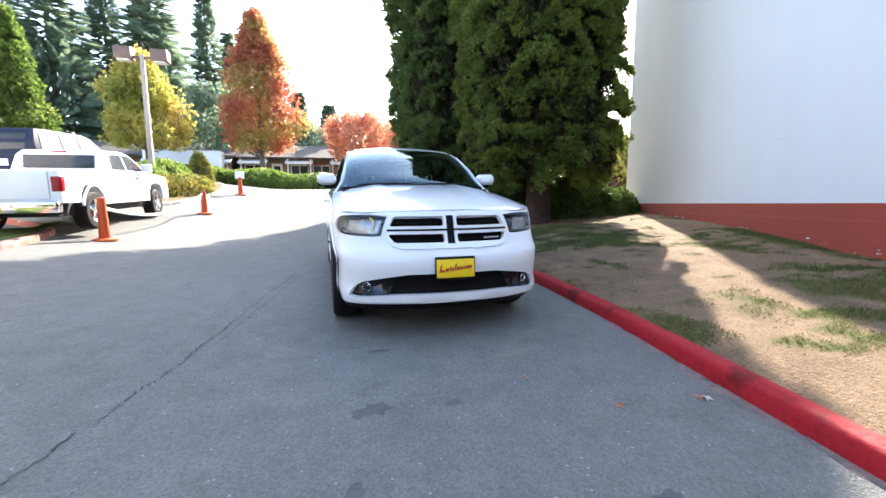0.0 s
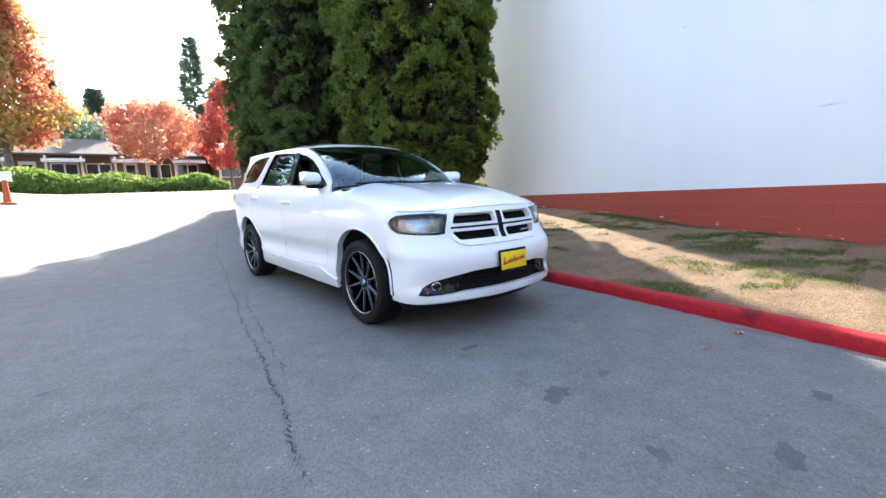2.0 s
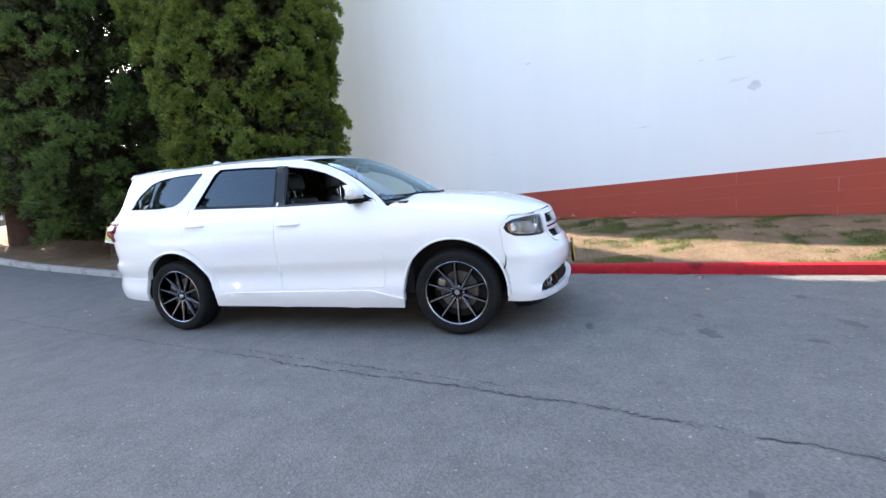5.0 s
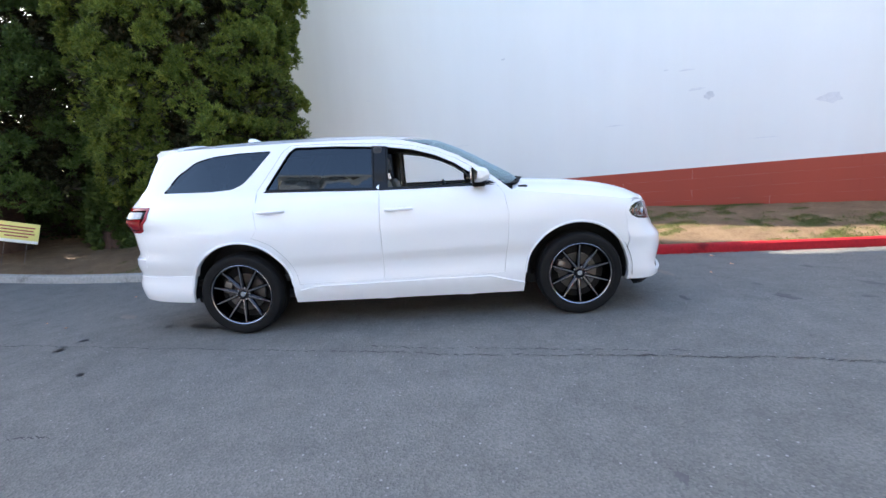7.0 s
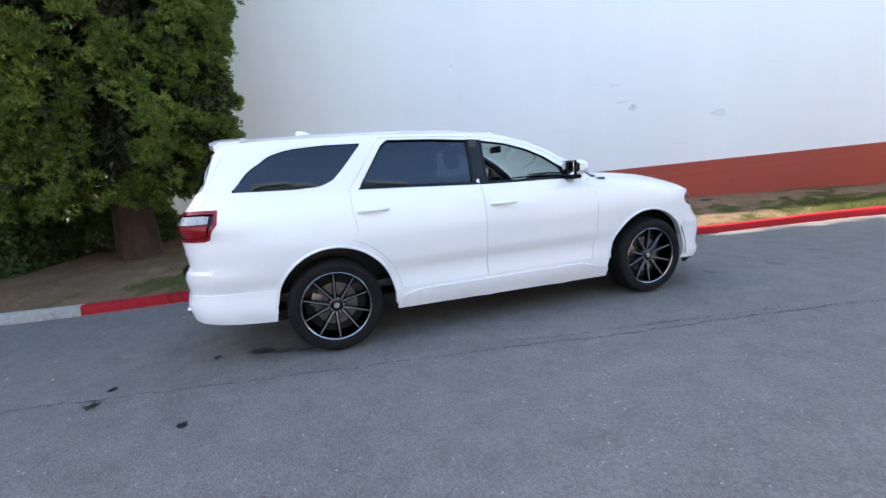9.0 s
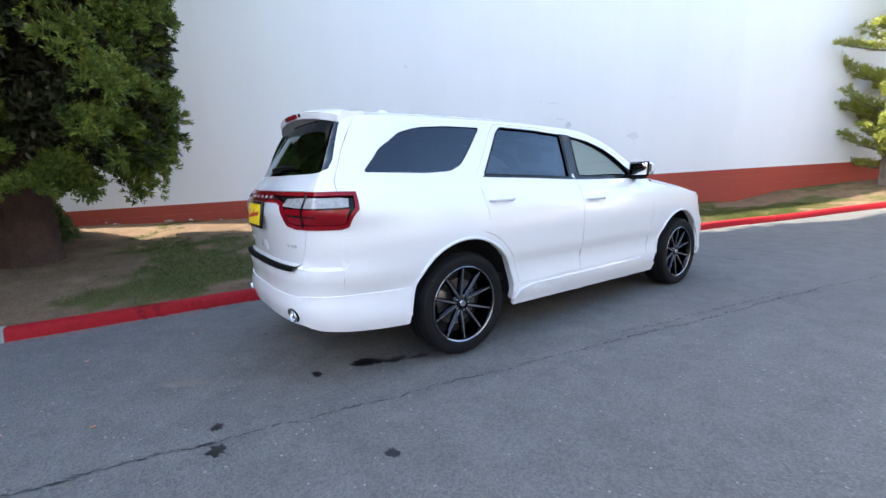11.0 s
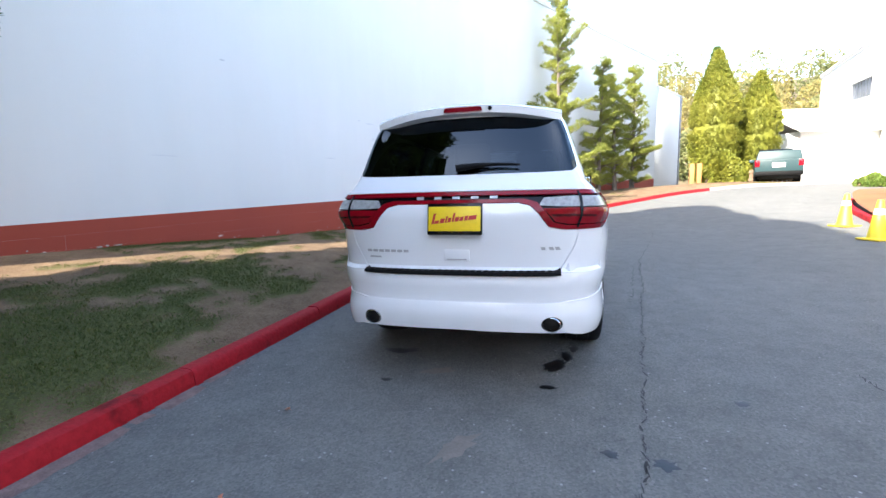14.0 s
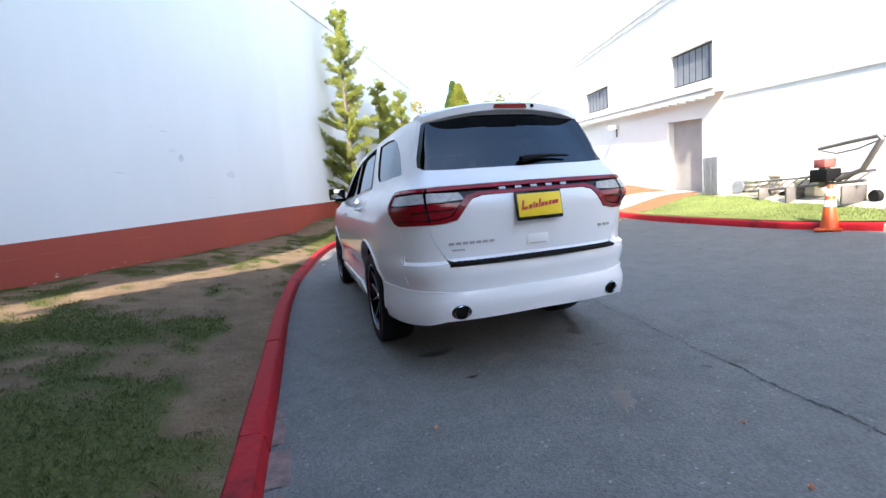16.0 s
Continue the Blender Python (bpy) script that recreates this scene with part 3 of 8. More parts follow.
# ragged strip of pale dust and red flakes in the gutter
def gutter_dust(y0, y1, seed):
    rnd = random.Random(seed)
    bm = bmesh.new()
    prev, w = None, 0.04
    for p in kerb_line:
        if not y0 < p.y < y1:
            continue
        i = kerb_line.index(p)
        d = (kerb_line[i + 1] - kerb_line[i - 1]).normalized()
        n = Vector((d.y, -d.x))
        for f in (0.0, 0.5):
            q = p + d * 0.06 * f * 2
            w = max(0.008, min(0.10, w + rnd.uniform(-0.03, 0.03)))
            a, b = q - n * 0.004, q + n * w
            cur = [bm.verts.new((a.x, a.y, ground_z(a.x, a.y) + 0.006)), bm.verts.new((b.x, b.y, ground_z(b.x, b.y) + 0.0025))]
            if prev and rnd.random() < 0.85:
                bm.faces.new((prev[0], prev[1], cur[1], cur[0]))
            prev = cur
    for f in bm.faces:
        f.normal_update()
        if f.normal.z < 0:
            f.normal_flip()
    tagged(part("gutter_dust", bm, M_GUTTER, road), "pale pink dust and grit along the kerb foot")


gutter_dust(-5.5, -0.9, 5)
gutter_dust(4.0, 6.0, 6)

# ---- the long white wall ----
WALL = [(9.05, 8.6), (1.575, -8.0), (-6.6, -22.3)]


def wall_x(y):
    return 1.575 + 0.45 * (y + 8) if y > -8 else 1.575 + 0.5717 * (y + 8)


def level(y):
    return -0.031 * y


wall = empty("wall_west")
tagged(wall, "long tall white-painted masonry wall with a red base band", "wall", kind="structure")
for (x0, y0), (x1, y1) in zip(WALL, WALL[1:]):
    d = Vector((x1 - x0, y1 - y0)).normalized()
    n = Vector((-d.y, d.x))                 # towards the building's inside
    if n.x < 0:
        n = -n
    bm = bmesh.new()
    N = 24
    loops = []
    for i in range(N + 1):
        t = i / N
        x, y = x0 + (x1 - x0) * t, y0 + (y1 - y0) * t
        zt = 7.72 - 0.035 * y
        loops.append([bm.verts.new(p) for p in ((x, y, -0.6), (x, y, zt), (x + n.x * 0.35, y + n.y * 0.35, zt), (x + n.x * 0.35, y + n.y * 0.35, -0.6))])
    for a, b in zip(loops, loops[1:]):
        for k in range(4):
            bm.faces.new((a[k], a[(k + 1) % 4], b[(k + 1) % 4], b[k]))
    bm.faces.new(loops[0]), bm.faces.new(loops[-1][::-1])
    bmesh.ops.recalc_face_normals(bm, faces=bm.faces[:])
    part("wall_face", bm, M_WALL, wall, shade=False)
    cop = bmesh.new()
    for i in range(N + 1):
        t = i / N
        x, y = x0 + (x1 - x0) * t, y0 + (y1 - y0) * t
        zt = 7.72 - 0.035 * y
        [cop.verts.new(p) for p in ((x - n.x * 0.04, y - n.y * 0.04, zt - 0.06), (x - n.x * 0.04, y - n.y * 0.04, zt + 0.05), (x + n.x * 0.4, y + n.y * 0.4, zt + 0.05), (x + n.x * 0.4, y + n.y * 0.4, zt - 0.06))]
    cop.verts.ensure_lookup_table()
    for i in range(N):
        for k in range(4):
            cop.faces.new([cop.verts[j] for j in (4 * i + k, 4 * i + (k + 1) % 4, 4 * i + 4 + (k + 1) % 4, 4 * i + 4 + k)])
    bmesh.ops.recalc_face_normals(cop, faces=cop.faces[:])
    part("wall_coping", cop, M_TRIM, wall, shade=False)
    # red base: courses of painted blocks, each standing a few millimetres proud
    length = math.dist((x0, y0), (x1, y1))
    for row in range(5):
        for i in range(int(length / 2.4) + 2):
            s0, s1 = i * 2.4 + (1.2 if row % 2 else 0) - 1.2, i * 2.4 + (1.2 if row % 2 else 0) + 1.2
            s0, s1 = max(0.0, s0) + 0.0012, min(length, s1) - 0.0012
            if s1 - s0 < 0.05:
                continue
            b = bmesh.new()
            q = []
            for s in (s0, s1):
                x, y = x0 + d.x * s, y0 + d.y * s
                zt = 0.99 + level(y) - 0.2 * row
                q += [(x - n.x * 0.008, y - n.y * 0.008, zt - 0.199), (x - n.x * 0.008, y - n.y * 0.008, zt), (x, y, zt), (x, y, zt - 0.199)]
            V = [b.verts.new(p) for p in q]
            for f in ((0, 1, 5, 4), (1, 2, 6, 5), (3, 0, 4, 7), (0, 3, 2, 1), (4, 5, 6, 7)):
                b.faces.new([V[j] for j in f])
            bmesh.ops.recalc_face_normals(b, faces=b.faces[:])
            part("painted_block", b, M_BAND, wall, shade=False)


def on_wall(y, z, out=0.006):
    s = 0.45 if y > -8 else 0.5717
    n = Vector((-1, s, 0)).normalized()
    return Vector((wall_x(y), y, z)) + n * out, n


def wall_mark(name, y, z, w, h, material, seed, label):
    rnd = random.Random(seed)
    s = 0.45 if y > -8 else 0.5717
    d = Vector((s, 1, 0)).normalized()
    p, n = on_wall(y, z, 0.004)
    bm = bmesh.new()
    c = bm.verts.new(p + n * 0.003)
    ring = [bm.verts.new(p + d * w * math.cos(t) * rnd.uniform(0.5, 1.1) + Vector((0, 0, h * math.sin(t) * rnd.uniform(0.5, 1.1)))) for t in np.linspace(0, 2 * math.pi, 15)[:-1]]
    for i in range(14):
        bm.faces.new((c, ring[i], ring[(i + 1) % 14]))
    part(name, bm, material, wall, label)


M_GREYMARK = mat("grey wall scuff", (0.60, 0.60, 0.61), 0.8, vary=0.2, scale=9)
M_FAINT = mat("faint wall scuff", (0.68, 0.68, 0.69), 0.8, vary=0.1, scale=9)
for i, (y, z, w, h, mt) in enumerate([(-3.65, 2.37, 0.10, 0.09, M_GREYMARK), (-3.45, 2.50, 0.16, 0.03, M_FAINT), (-3.3, 2.85, 0.15, 0.02, M_FAINT), (-3.0, 2.9, 0.05, 0.012, M_GREYMARK), (-0.2, 3.6, 0.06, 0.02, M_GREYMARK),
                                      (-2.2, 2.0, 0.20, 0.012, M_FAINT), (0.8, 1.9, 0.25, 0.01, M_FAINT), (-5.2, 2.1, 0.22, 0.10, M_FAINT), (-6.1, 3.0, 0.12, 0.012, M_FAINT), (3.0, 3.2, 0.10, 0.014, M_FAINT), (-4.4, 1.55, 0.3, 0.01, M_FAINT)]):
    wall_mark("wall_scuff", y, z, w, h, mt, 70 + i, "grey scuff on the white paint")
# flaked paint along the foot
rnd = random.Random(12)
for i in range(64):
    y = rnd.uniform(-6.8, 5.5)
    wall_mark("paint_flake", y, 0.42 + rnd.uniform(-0.02, 0.10) + (0.05 if y > 0 else 0), rnd.uniform(0.03, 0.13), rnd.uniform(0.01, 0.035), M_FLAKE if i % 3 else M_TRIM, 200 + i, "flaked paint at the wall foot")
part("wall_return", moved(box_bm(0.003, 30, -0.35, 0, -0.6, 7.38), Matrix.Translation((9.05, 8.6, 0)) @ Matrix.Rotation(math.atan2(-0.45, 1), 4, "Z")), M_WALL, wall, shade=False)
part("wall_return", box_bm(-6.4, 8, -22.7, -22.4, 0, 8.4), M_WALL, wall, shade=False)
roof_bm = bmesh.new()
roof_bm.faces.new([roof_bm.verts.new(p) for p in ((9.25, 8.3, 7.3), (36.3, -3.9, 7.3), (40, -22.5, 8.3), (-6.3, -22.5, 8.3), (1.9, -8.0, 7.9))])
part("flat_roof", roof_bm, M_ROOF, wall, "flat roof behind the parapet")

# ---- the verge between kerb and wall ----
def verge_bm():
    bm = bmesh.new()
    rows = []
    for i, p in enumerate(kerb_line):
        if p.y > 17.8 or p.y < -23:
            continue
        d = (kerb_line[min(i + 1, len(kerb_line) - 1)] - kerb_line[max(i - 1, 0)]).normalized()
        n = Vector((-d.y, d.x))
        start = p + n * 0.134
        far = Vector((wall_x(p.y) + 0.05, p.y)) if p.y < 8.55 else Vector((9.0, p.y + 0.3 * (p.y - 8.55)))
        if p.y < -8:
            far = Vector((wall_x(p.y - 0.9), p.y - 0.9))
        row = []
        for k in range(43):
            t = k / 42
            q = start + (far - start) * t
            edge = ground_z(start.x, start.y) + 0.104
            foot = max(ground_z(q.x, q.y) + 0.12, 0.40 + 0.12 * smooth(-3, 3, p.y)) if p.y > -8 else ground_z(q.x, q.y) + 0.25
            z = edge + (foot - edge) * (1 - (1 - t) ** 1.6)
            z += (0.03 * noise.noise(Vector((q.x * 0.9, q.y * 0.9, 3))) + 0.012 * noise.noise(Vector((q.x * 4, q.y * 4, 5)))) * min(1, 6 * t)
            row.append(bm.verts.new((q.x, q.y, z)))
        rows.append(row)
    for a, b in zip(rows, rows[1:]):
        for k in range(42):
            bm.faces.new((a[k], a[k + 1], b[k + 1], b[k]))
    bmesh.ops.recalc_face_normals(bm, faces=bm.faces[:])
    return bm


vb = verge_bm()
VERGE = [v.co.copy() for v in vb.verts]


def turf(x, y, t):
    """How grassy the bank is: t runs from the kerb (0) to the wall (1)."""
    v = noise.noise(Vector((x * 0.8, y * 0.8, 1.5))) + 0.7 * noise.noise(Vector((x * 2.3, y * 2.3, 7))) + 0.85 * noise.noise(Vector((x * 5, y * 5, 2)))
    v += 0.95 * smooth(1.0, 2.6, y) * (1 - smooth(6.0, 8.0, y)) * smooth(0.03, 0.10, t) * (1 - smooth(0.40, 0.62, t))
    v += 0.35 * smooth(-3.0, -1.0, y) * (1 - smooth(1.0, 2.0, y)) * smooth(0.04, 0.12, t) * (1 - smooth(0.25, 0.45, t))
    v += 0.8 * (1 - smooth(-6.0, -3.0, y)) * smooth(-9.0, -7.0, y) * (1 - smooth(0.35, 0.6, t))
    v += 0.4 * smooth(0.84, 0.95, t) * (1 - smooth(3, 4.5, y))
    v -= 0.95 * smooth(4.4, 5.8, y) * (1 - 0.7 * (1 - smooth(0.05, 0.15, t)))
    return v - 0.28


_me = mesh_of("verge", vb, M_SOIL)
_ta = _me.attributes.new("turf", "FLOAT", "POINT")
TURF = [turf(v.x, v.y, (i % 43) / 42) for i, v in enumerate(VERGE)]
_ta.data.foreach_set("value", TURF)
tagged(new("verge", _me), "bare dry soil bank with worn grass patches", "ground", kind="structure")

# ---- the white sport utility vehicle ----
from mathutils.geometry import delaunay_2d_cdt

# plan outline of the half body at its widest height, from the front's middle to the rear's middle
PLAN = [(0, -0.925), (0.15, -0.92), (0.32, -0.90), (0.49, -0.862), (0.66, -0.805), (0.795, -0.72), (0.866, -0.61), (0.898, -0.43), (0.910, -0.2),
        (0.920, 0.2), (0.928, 0.7), (0.932, 1.4), (0.934, 2.2), (0.936, 2.9), (0.930, 3.3), (0.912, 3.58), (0.875, 3.80), (0.80, 3.98),
        (0.68, 4.085), (0.5, 4.14), (0.3, 4.163), (0.12, 4.17), (0, 4.17)]
_acc = [0.0]
for _p, _q in zip(PLAN, PLAN[1:]):
    _acc.append(_acc[-1] + math.dist(_p, _q))
ALL = _acc[-1]
_px = curve(list(zip(_acc, [p[0] for p in PLAN])))
_py = curve(list(zip(_acc, [p[1] for p in PLAN])))
_wx = curve([(0.18, 0.88), (0.24, 0.915), (0.30, 0.94), (0.40, 0.968), (0.44, 0.968), (0.50, 0.958), (0.57, 0.955), (0.615, 0.961), (0.65, 0.981), (0.70, 0.987), (0.78, 0.993), (0.88, 1.0), (0.98, 0.993),
             (1.08, 0.968), (1.15, 0.935), (1.20, 0.895), (1.25, 0.852), (1.32, 0.828), (1.45, 0.782), (1.58, 0.733), (1.66, 0.697), (1.70, 0.668), (1.76, 0.60)])
_df = curve([(0.18, 0.16), (0.26, 0.06), (0.31, 0.0), (0.36, 0.0), (0.42, 0.03), (0.50, 0.015), (0.58, 0.0), (0.66, 0.015), (0.74, 0.075), (0.80, 0.11), (0.90, 0.135),
             (0.98, 0.17), (1.03, 0.23), (1.10, 0.34), (1.3, 0.6)])
_dr = curve([(0.18, -0.16), (0.30, -0.05), (0.40, 0.0), (0.50, 0.018), (0.55, 0.0), (0.60, 0.002), (0.70, 0.015), (0.735, 0.010), (0.76, -0.030), (0.95, -0.012), (1.08, 0.0), (1.16, -0.03),
             (1.22, -0.07), (1.32, -0.155), (1.45, -0.225), (1.60, -0.315), (1.70, -0.385), (1.76, -0.44)])


def body(a, z):
    """A point of the body's skin: a runs round from the front's middle (0), negative on the other flank."""
    s = -1 if a < 0 else 1
    a = min(abs(a), ALL)
    x, y = _px(a), _py(a)
    k = smooth(-0.75, -0.2, y) * (1 - smooth(3.95, 4.17, y))
    wide = 1 + (_wx(z) - 1) * (0.35 + 0.65 * k if z < 0.7 else 0.55 + 0.45 * k)
    if z > 1.0 and y > 3.0:
        wide = _wx(z) + 0.03 * smooth(3.3, 3.8, y) * smooth(0.98, 1.1, z) * (1 - smooth(1.18, 1.3, z))
    # the tailgate's corners are squarer than the bumper's
    square = (0.10 * smooth(0.95, 1.12, z) + 0.06 * smooth(1.12, 1.3, z) + 0.05 * smooth(1.3, 1.66, z)) * smooth(3.45, 3.9, y) * (1 - smooth(3.9, 4.16, y))
    return Vector((s * x * wide, square + y + _df(z) * (1 - smooth(-0.6, 0.3, y)) + _dr(z) * smooth(3.25, 3.98, y), z))


def rear(b, z):
    """The same skin, counted from the rear's middle."""
    return body(math.copysign(ALL - abs(b), b if b else 1), z)


def solve(f, lo, hi, want):
    up = f(hi) > f(lo)
    for _ in range(22):
        m = (lo + hi) / 2
        if (f(m) < want) == up:
            lo = m
        else:
            hi = m
    return (lo + hi) / 2


def a_side(y, z):
    return solve(lambda a: body(a, z).y, 0.9, ALL - 0.75, y)


def a_front(x, z):
    return math.copysign(solve(lambda a: body(a, z).x, 0.0, 1.6, abs(x)), x)


def b_rear(x, z):
    return math.copysign(solve(lambda b: -body(ALL - b, z).x * -1, 0.0, 1.25, abs(x)), x)


def dense(loop, step):
    out = []
    for (x0, y0), (x1, y1) in zip(loop, loop[1:] + loop[:1]):
        n = max(1, int(math.hypot(x1 - x0, y1 - y0) / step))
        out += [(x0 + (x1 - x0) * i / n, y0 + (y1 - y0) * i / n) for i in range(n)]
    return out


def rounded(loop, r=0.03, n=4):
    """Rounds a polygon's corners."""
    out = []
    for p, c, q in zip(loop[-1:] + loop[:-1], loop, loop[1:] + loop[:1]):
        p, c, q = Vector(p), Vector(c), Vector(q)
        a, b = (p - c), (q - c)
        d = min(r, a.length * 0.45, b.length * 0.45)
        s, e = c + a.normalized() * d, c + b.normalized() * d
        out += [tuple((1 - t) ** 2 * s + 2 * t * (1 - t) * c + t * t * e) for t in (i / n for i in range(n + 1))]
    return out


def within(P, loop):
    """Which of the points P lie inside a loop."""
    L = np.array(loop)
    x0, y0 = L[:, 0], L[:, 1]
    x1, y1 = np.roll(x0, -1), np.roll(y0, -1)
    X, Y = P[:, 0][:, None], P[:, 1][:, None]
    cross = ((y0 > Y) != (y1 > Y)) & (X < x0 + (Y - y0) / np.where(y1 == y0, 1e-12, y1 - y0) * (x1 - x0))
    return cross.sum(axis=1) % 2 == 1


def skin_bm(outer, holes, surface, step=0.05, lift=0.0, rim=0.012, rim_material=0, hole_material=None):
    """A sheet of the surface within a loop and outside its holes, with a turned-in rim along every edge."""
    loops = [dense(outer, step)] + [dense(h, step) for h in holes]
    pts, edges = [], []
    for lp in loops:
        n0 = len(pts)
        pts += lp
        edges += [(n0 + i, n0 + (i + 1) % len(lp)) for i in range(len(lp))]
    E = np.array(pts)
    lo, hi = E.min(axis=0), E.max(axis=0)
    grid = []
    for row, y in enumerate(np.arange(lo[1] + step / 2, hi[1], step * 0.9)):
        for x in np.arange(lo[0] + (step / 2 if row % 2 else 0), hi[0], step):
            grid.append((x, y))
    if grid:
        G = np.array(grid)
        ok = within(G, loops[0])
        for h in loops[1:]:
            ok &= ~within(G, h)
        G = G[ok]
        if len(G):
            near = ((G[:, None, :] - E[None, :, :]) ** 2).sum(axis=2).min(axis=1)
            pts += [(float(x), float(y)) for x, y in G[near > (0.5 * step) ** 2]]
    vs, _, faces, _, _, _ = delaunay_2d_cdt([Vector(p) for p in pts], edges, [], 0, 1e-6)
    C = np.array([[sum(vs[i][0] for i in f) / len(f), sum(vs[i][1] for i in f) / len(f)] for f in faces])
    keep = within(C, loops[0])
    for h in loops[1:]:
        keep &= ~within(C, h)
    bm = bmesh.new()
    V = [bm.verts.new(surface(v[0], v[1])) for v in vs]
    for f, k in zip(faces, keep):
        if k:
            try:
                bm.faces.new([V[i] for i in f])
            except ValueError:
                pass
    bmesh.ops.recalc_face_normals(bm, faces=bm.faces[:])
    mid = Vector((0, 1.6, 0.8))
    if sum((f.normal.dot(f.calc_center_median() - mid) * f.calc_area() for f in bm.faces), 0.0) < 0:
        bmesh.ops.reverse_faces(bm, faces=bm.faces[:])
    bm.normal_update()
    nor = {v: v.normal.copy() for v in V}
    for v in V:
        v.co += nor[v] * lift
    if rim:
        on_hole = set()
        if hole_material is not None:
            first = len(loops[0])
            on_hole = {(round(x, 5), round(y, 5)) for x, y in E[first:]}
        where = {v: (round(p[0], 5), round(p[1], 5)) for v, p in zip(V, vs)}
        back = {}
        border = [e for e in bm.edges if len(e.link_faces) == 1]
        for e in border:
            for v in e.verts:
                if v not in back:
                    back[v] = (bm.verts.new(v.co), bm.verts.new(v.co - nor[v] * rim))
        for e in border:
            a, b = e.verts
            if e.link_loops[0].vert is not a:
                a, b = b, a
            f = bm.faces.new((back[b][0], back[a][0], back[a][1], back[b][1]))
            f.material_index = hole_material if hole_material is not None and where[a] in on_hole else rim_material
    bmesh.ops.delete(bm, geom=[v for v in bm.verts if not v.link_faces], context="VERTS")
    return bm


def arch(cy, r, t0, t1, n=14, cz=0.385):
    return [(cy + r * math.cos(radians(t0 + (t1 - t0) * i / n)), cz + r * math.sin(radians(t0 + (t1 - t0) * i / n))) for i in range(n + 1)]


def side_loop(pts, s, fine=0.08):
    """(y, z) on a flank to skin coordinates; s = 1 or -1 for the flank."""
    return [(s * a_side(y, z), z) for y, z in dense(pts, fine)]


def front_loop(pts, fine=0.06):
    """Half loop from the middle outwards, (x, z) or ('s', y, z) on the flank; mirrored into a whole loop."""
    half = [(a_front(p[0], p[1]), p[1]) if len(p) == 2 else (a_side(p[1], p[2]), p[2]) for p in pts]
    return half + [(-a, z) for a, z in half[::-1] if abs(a) > 1e-6]


def rear_loop(pts, sym=True):
    half = [(b_rear(p[0], p[1]), p[1]) if len(p) == 2 else (ALL - a_side(p[1], p[2]), p[2]) for p in pts]
    return half + [(-a, z) for a, z in half[::-1] if abs(a) > 1e-6] if sym else half


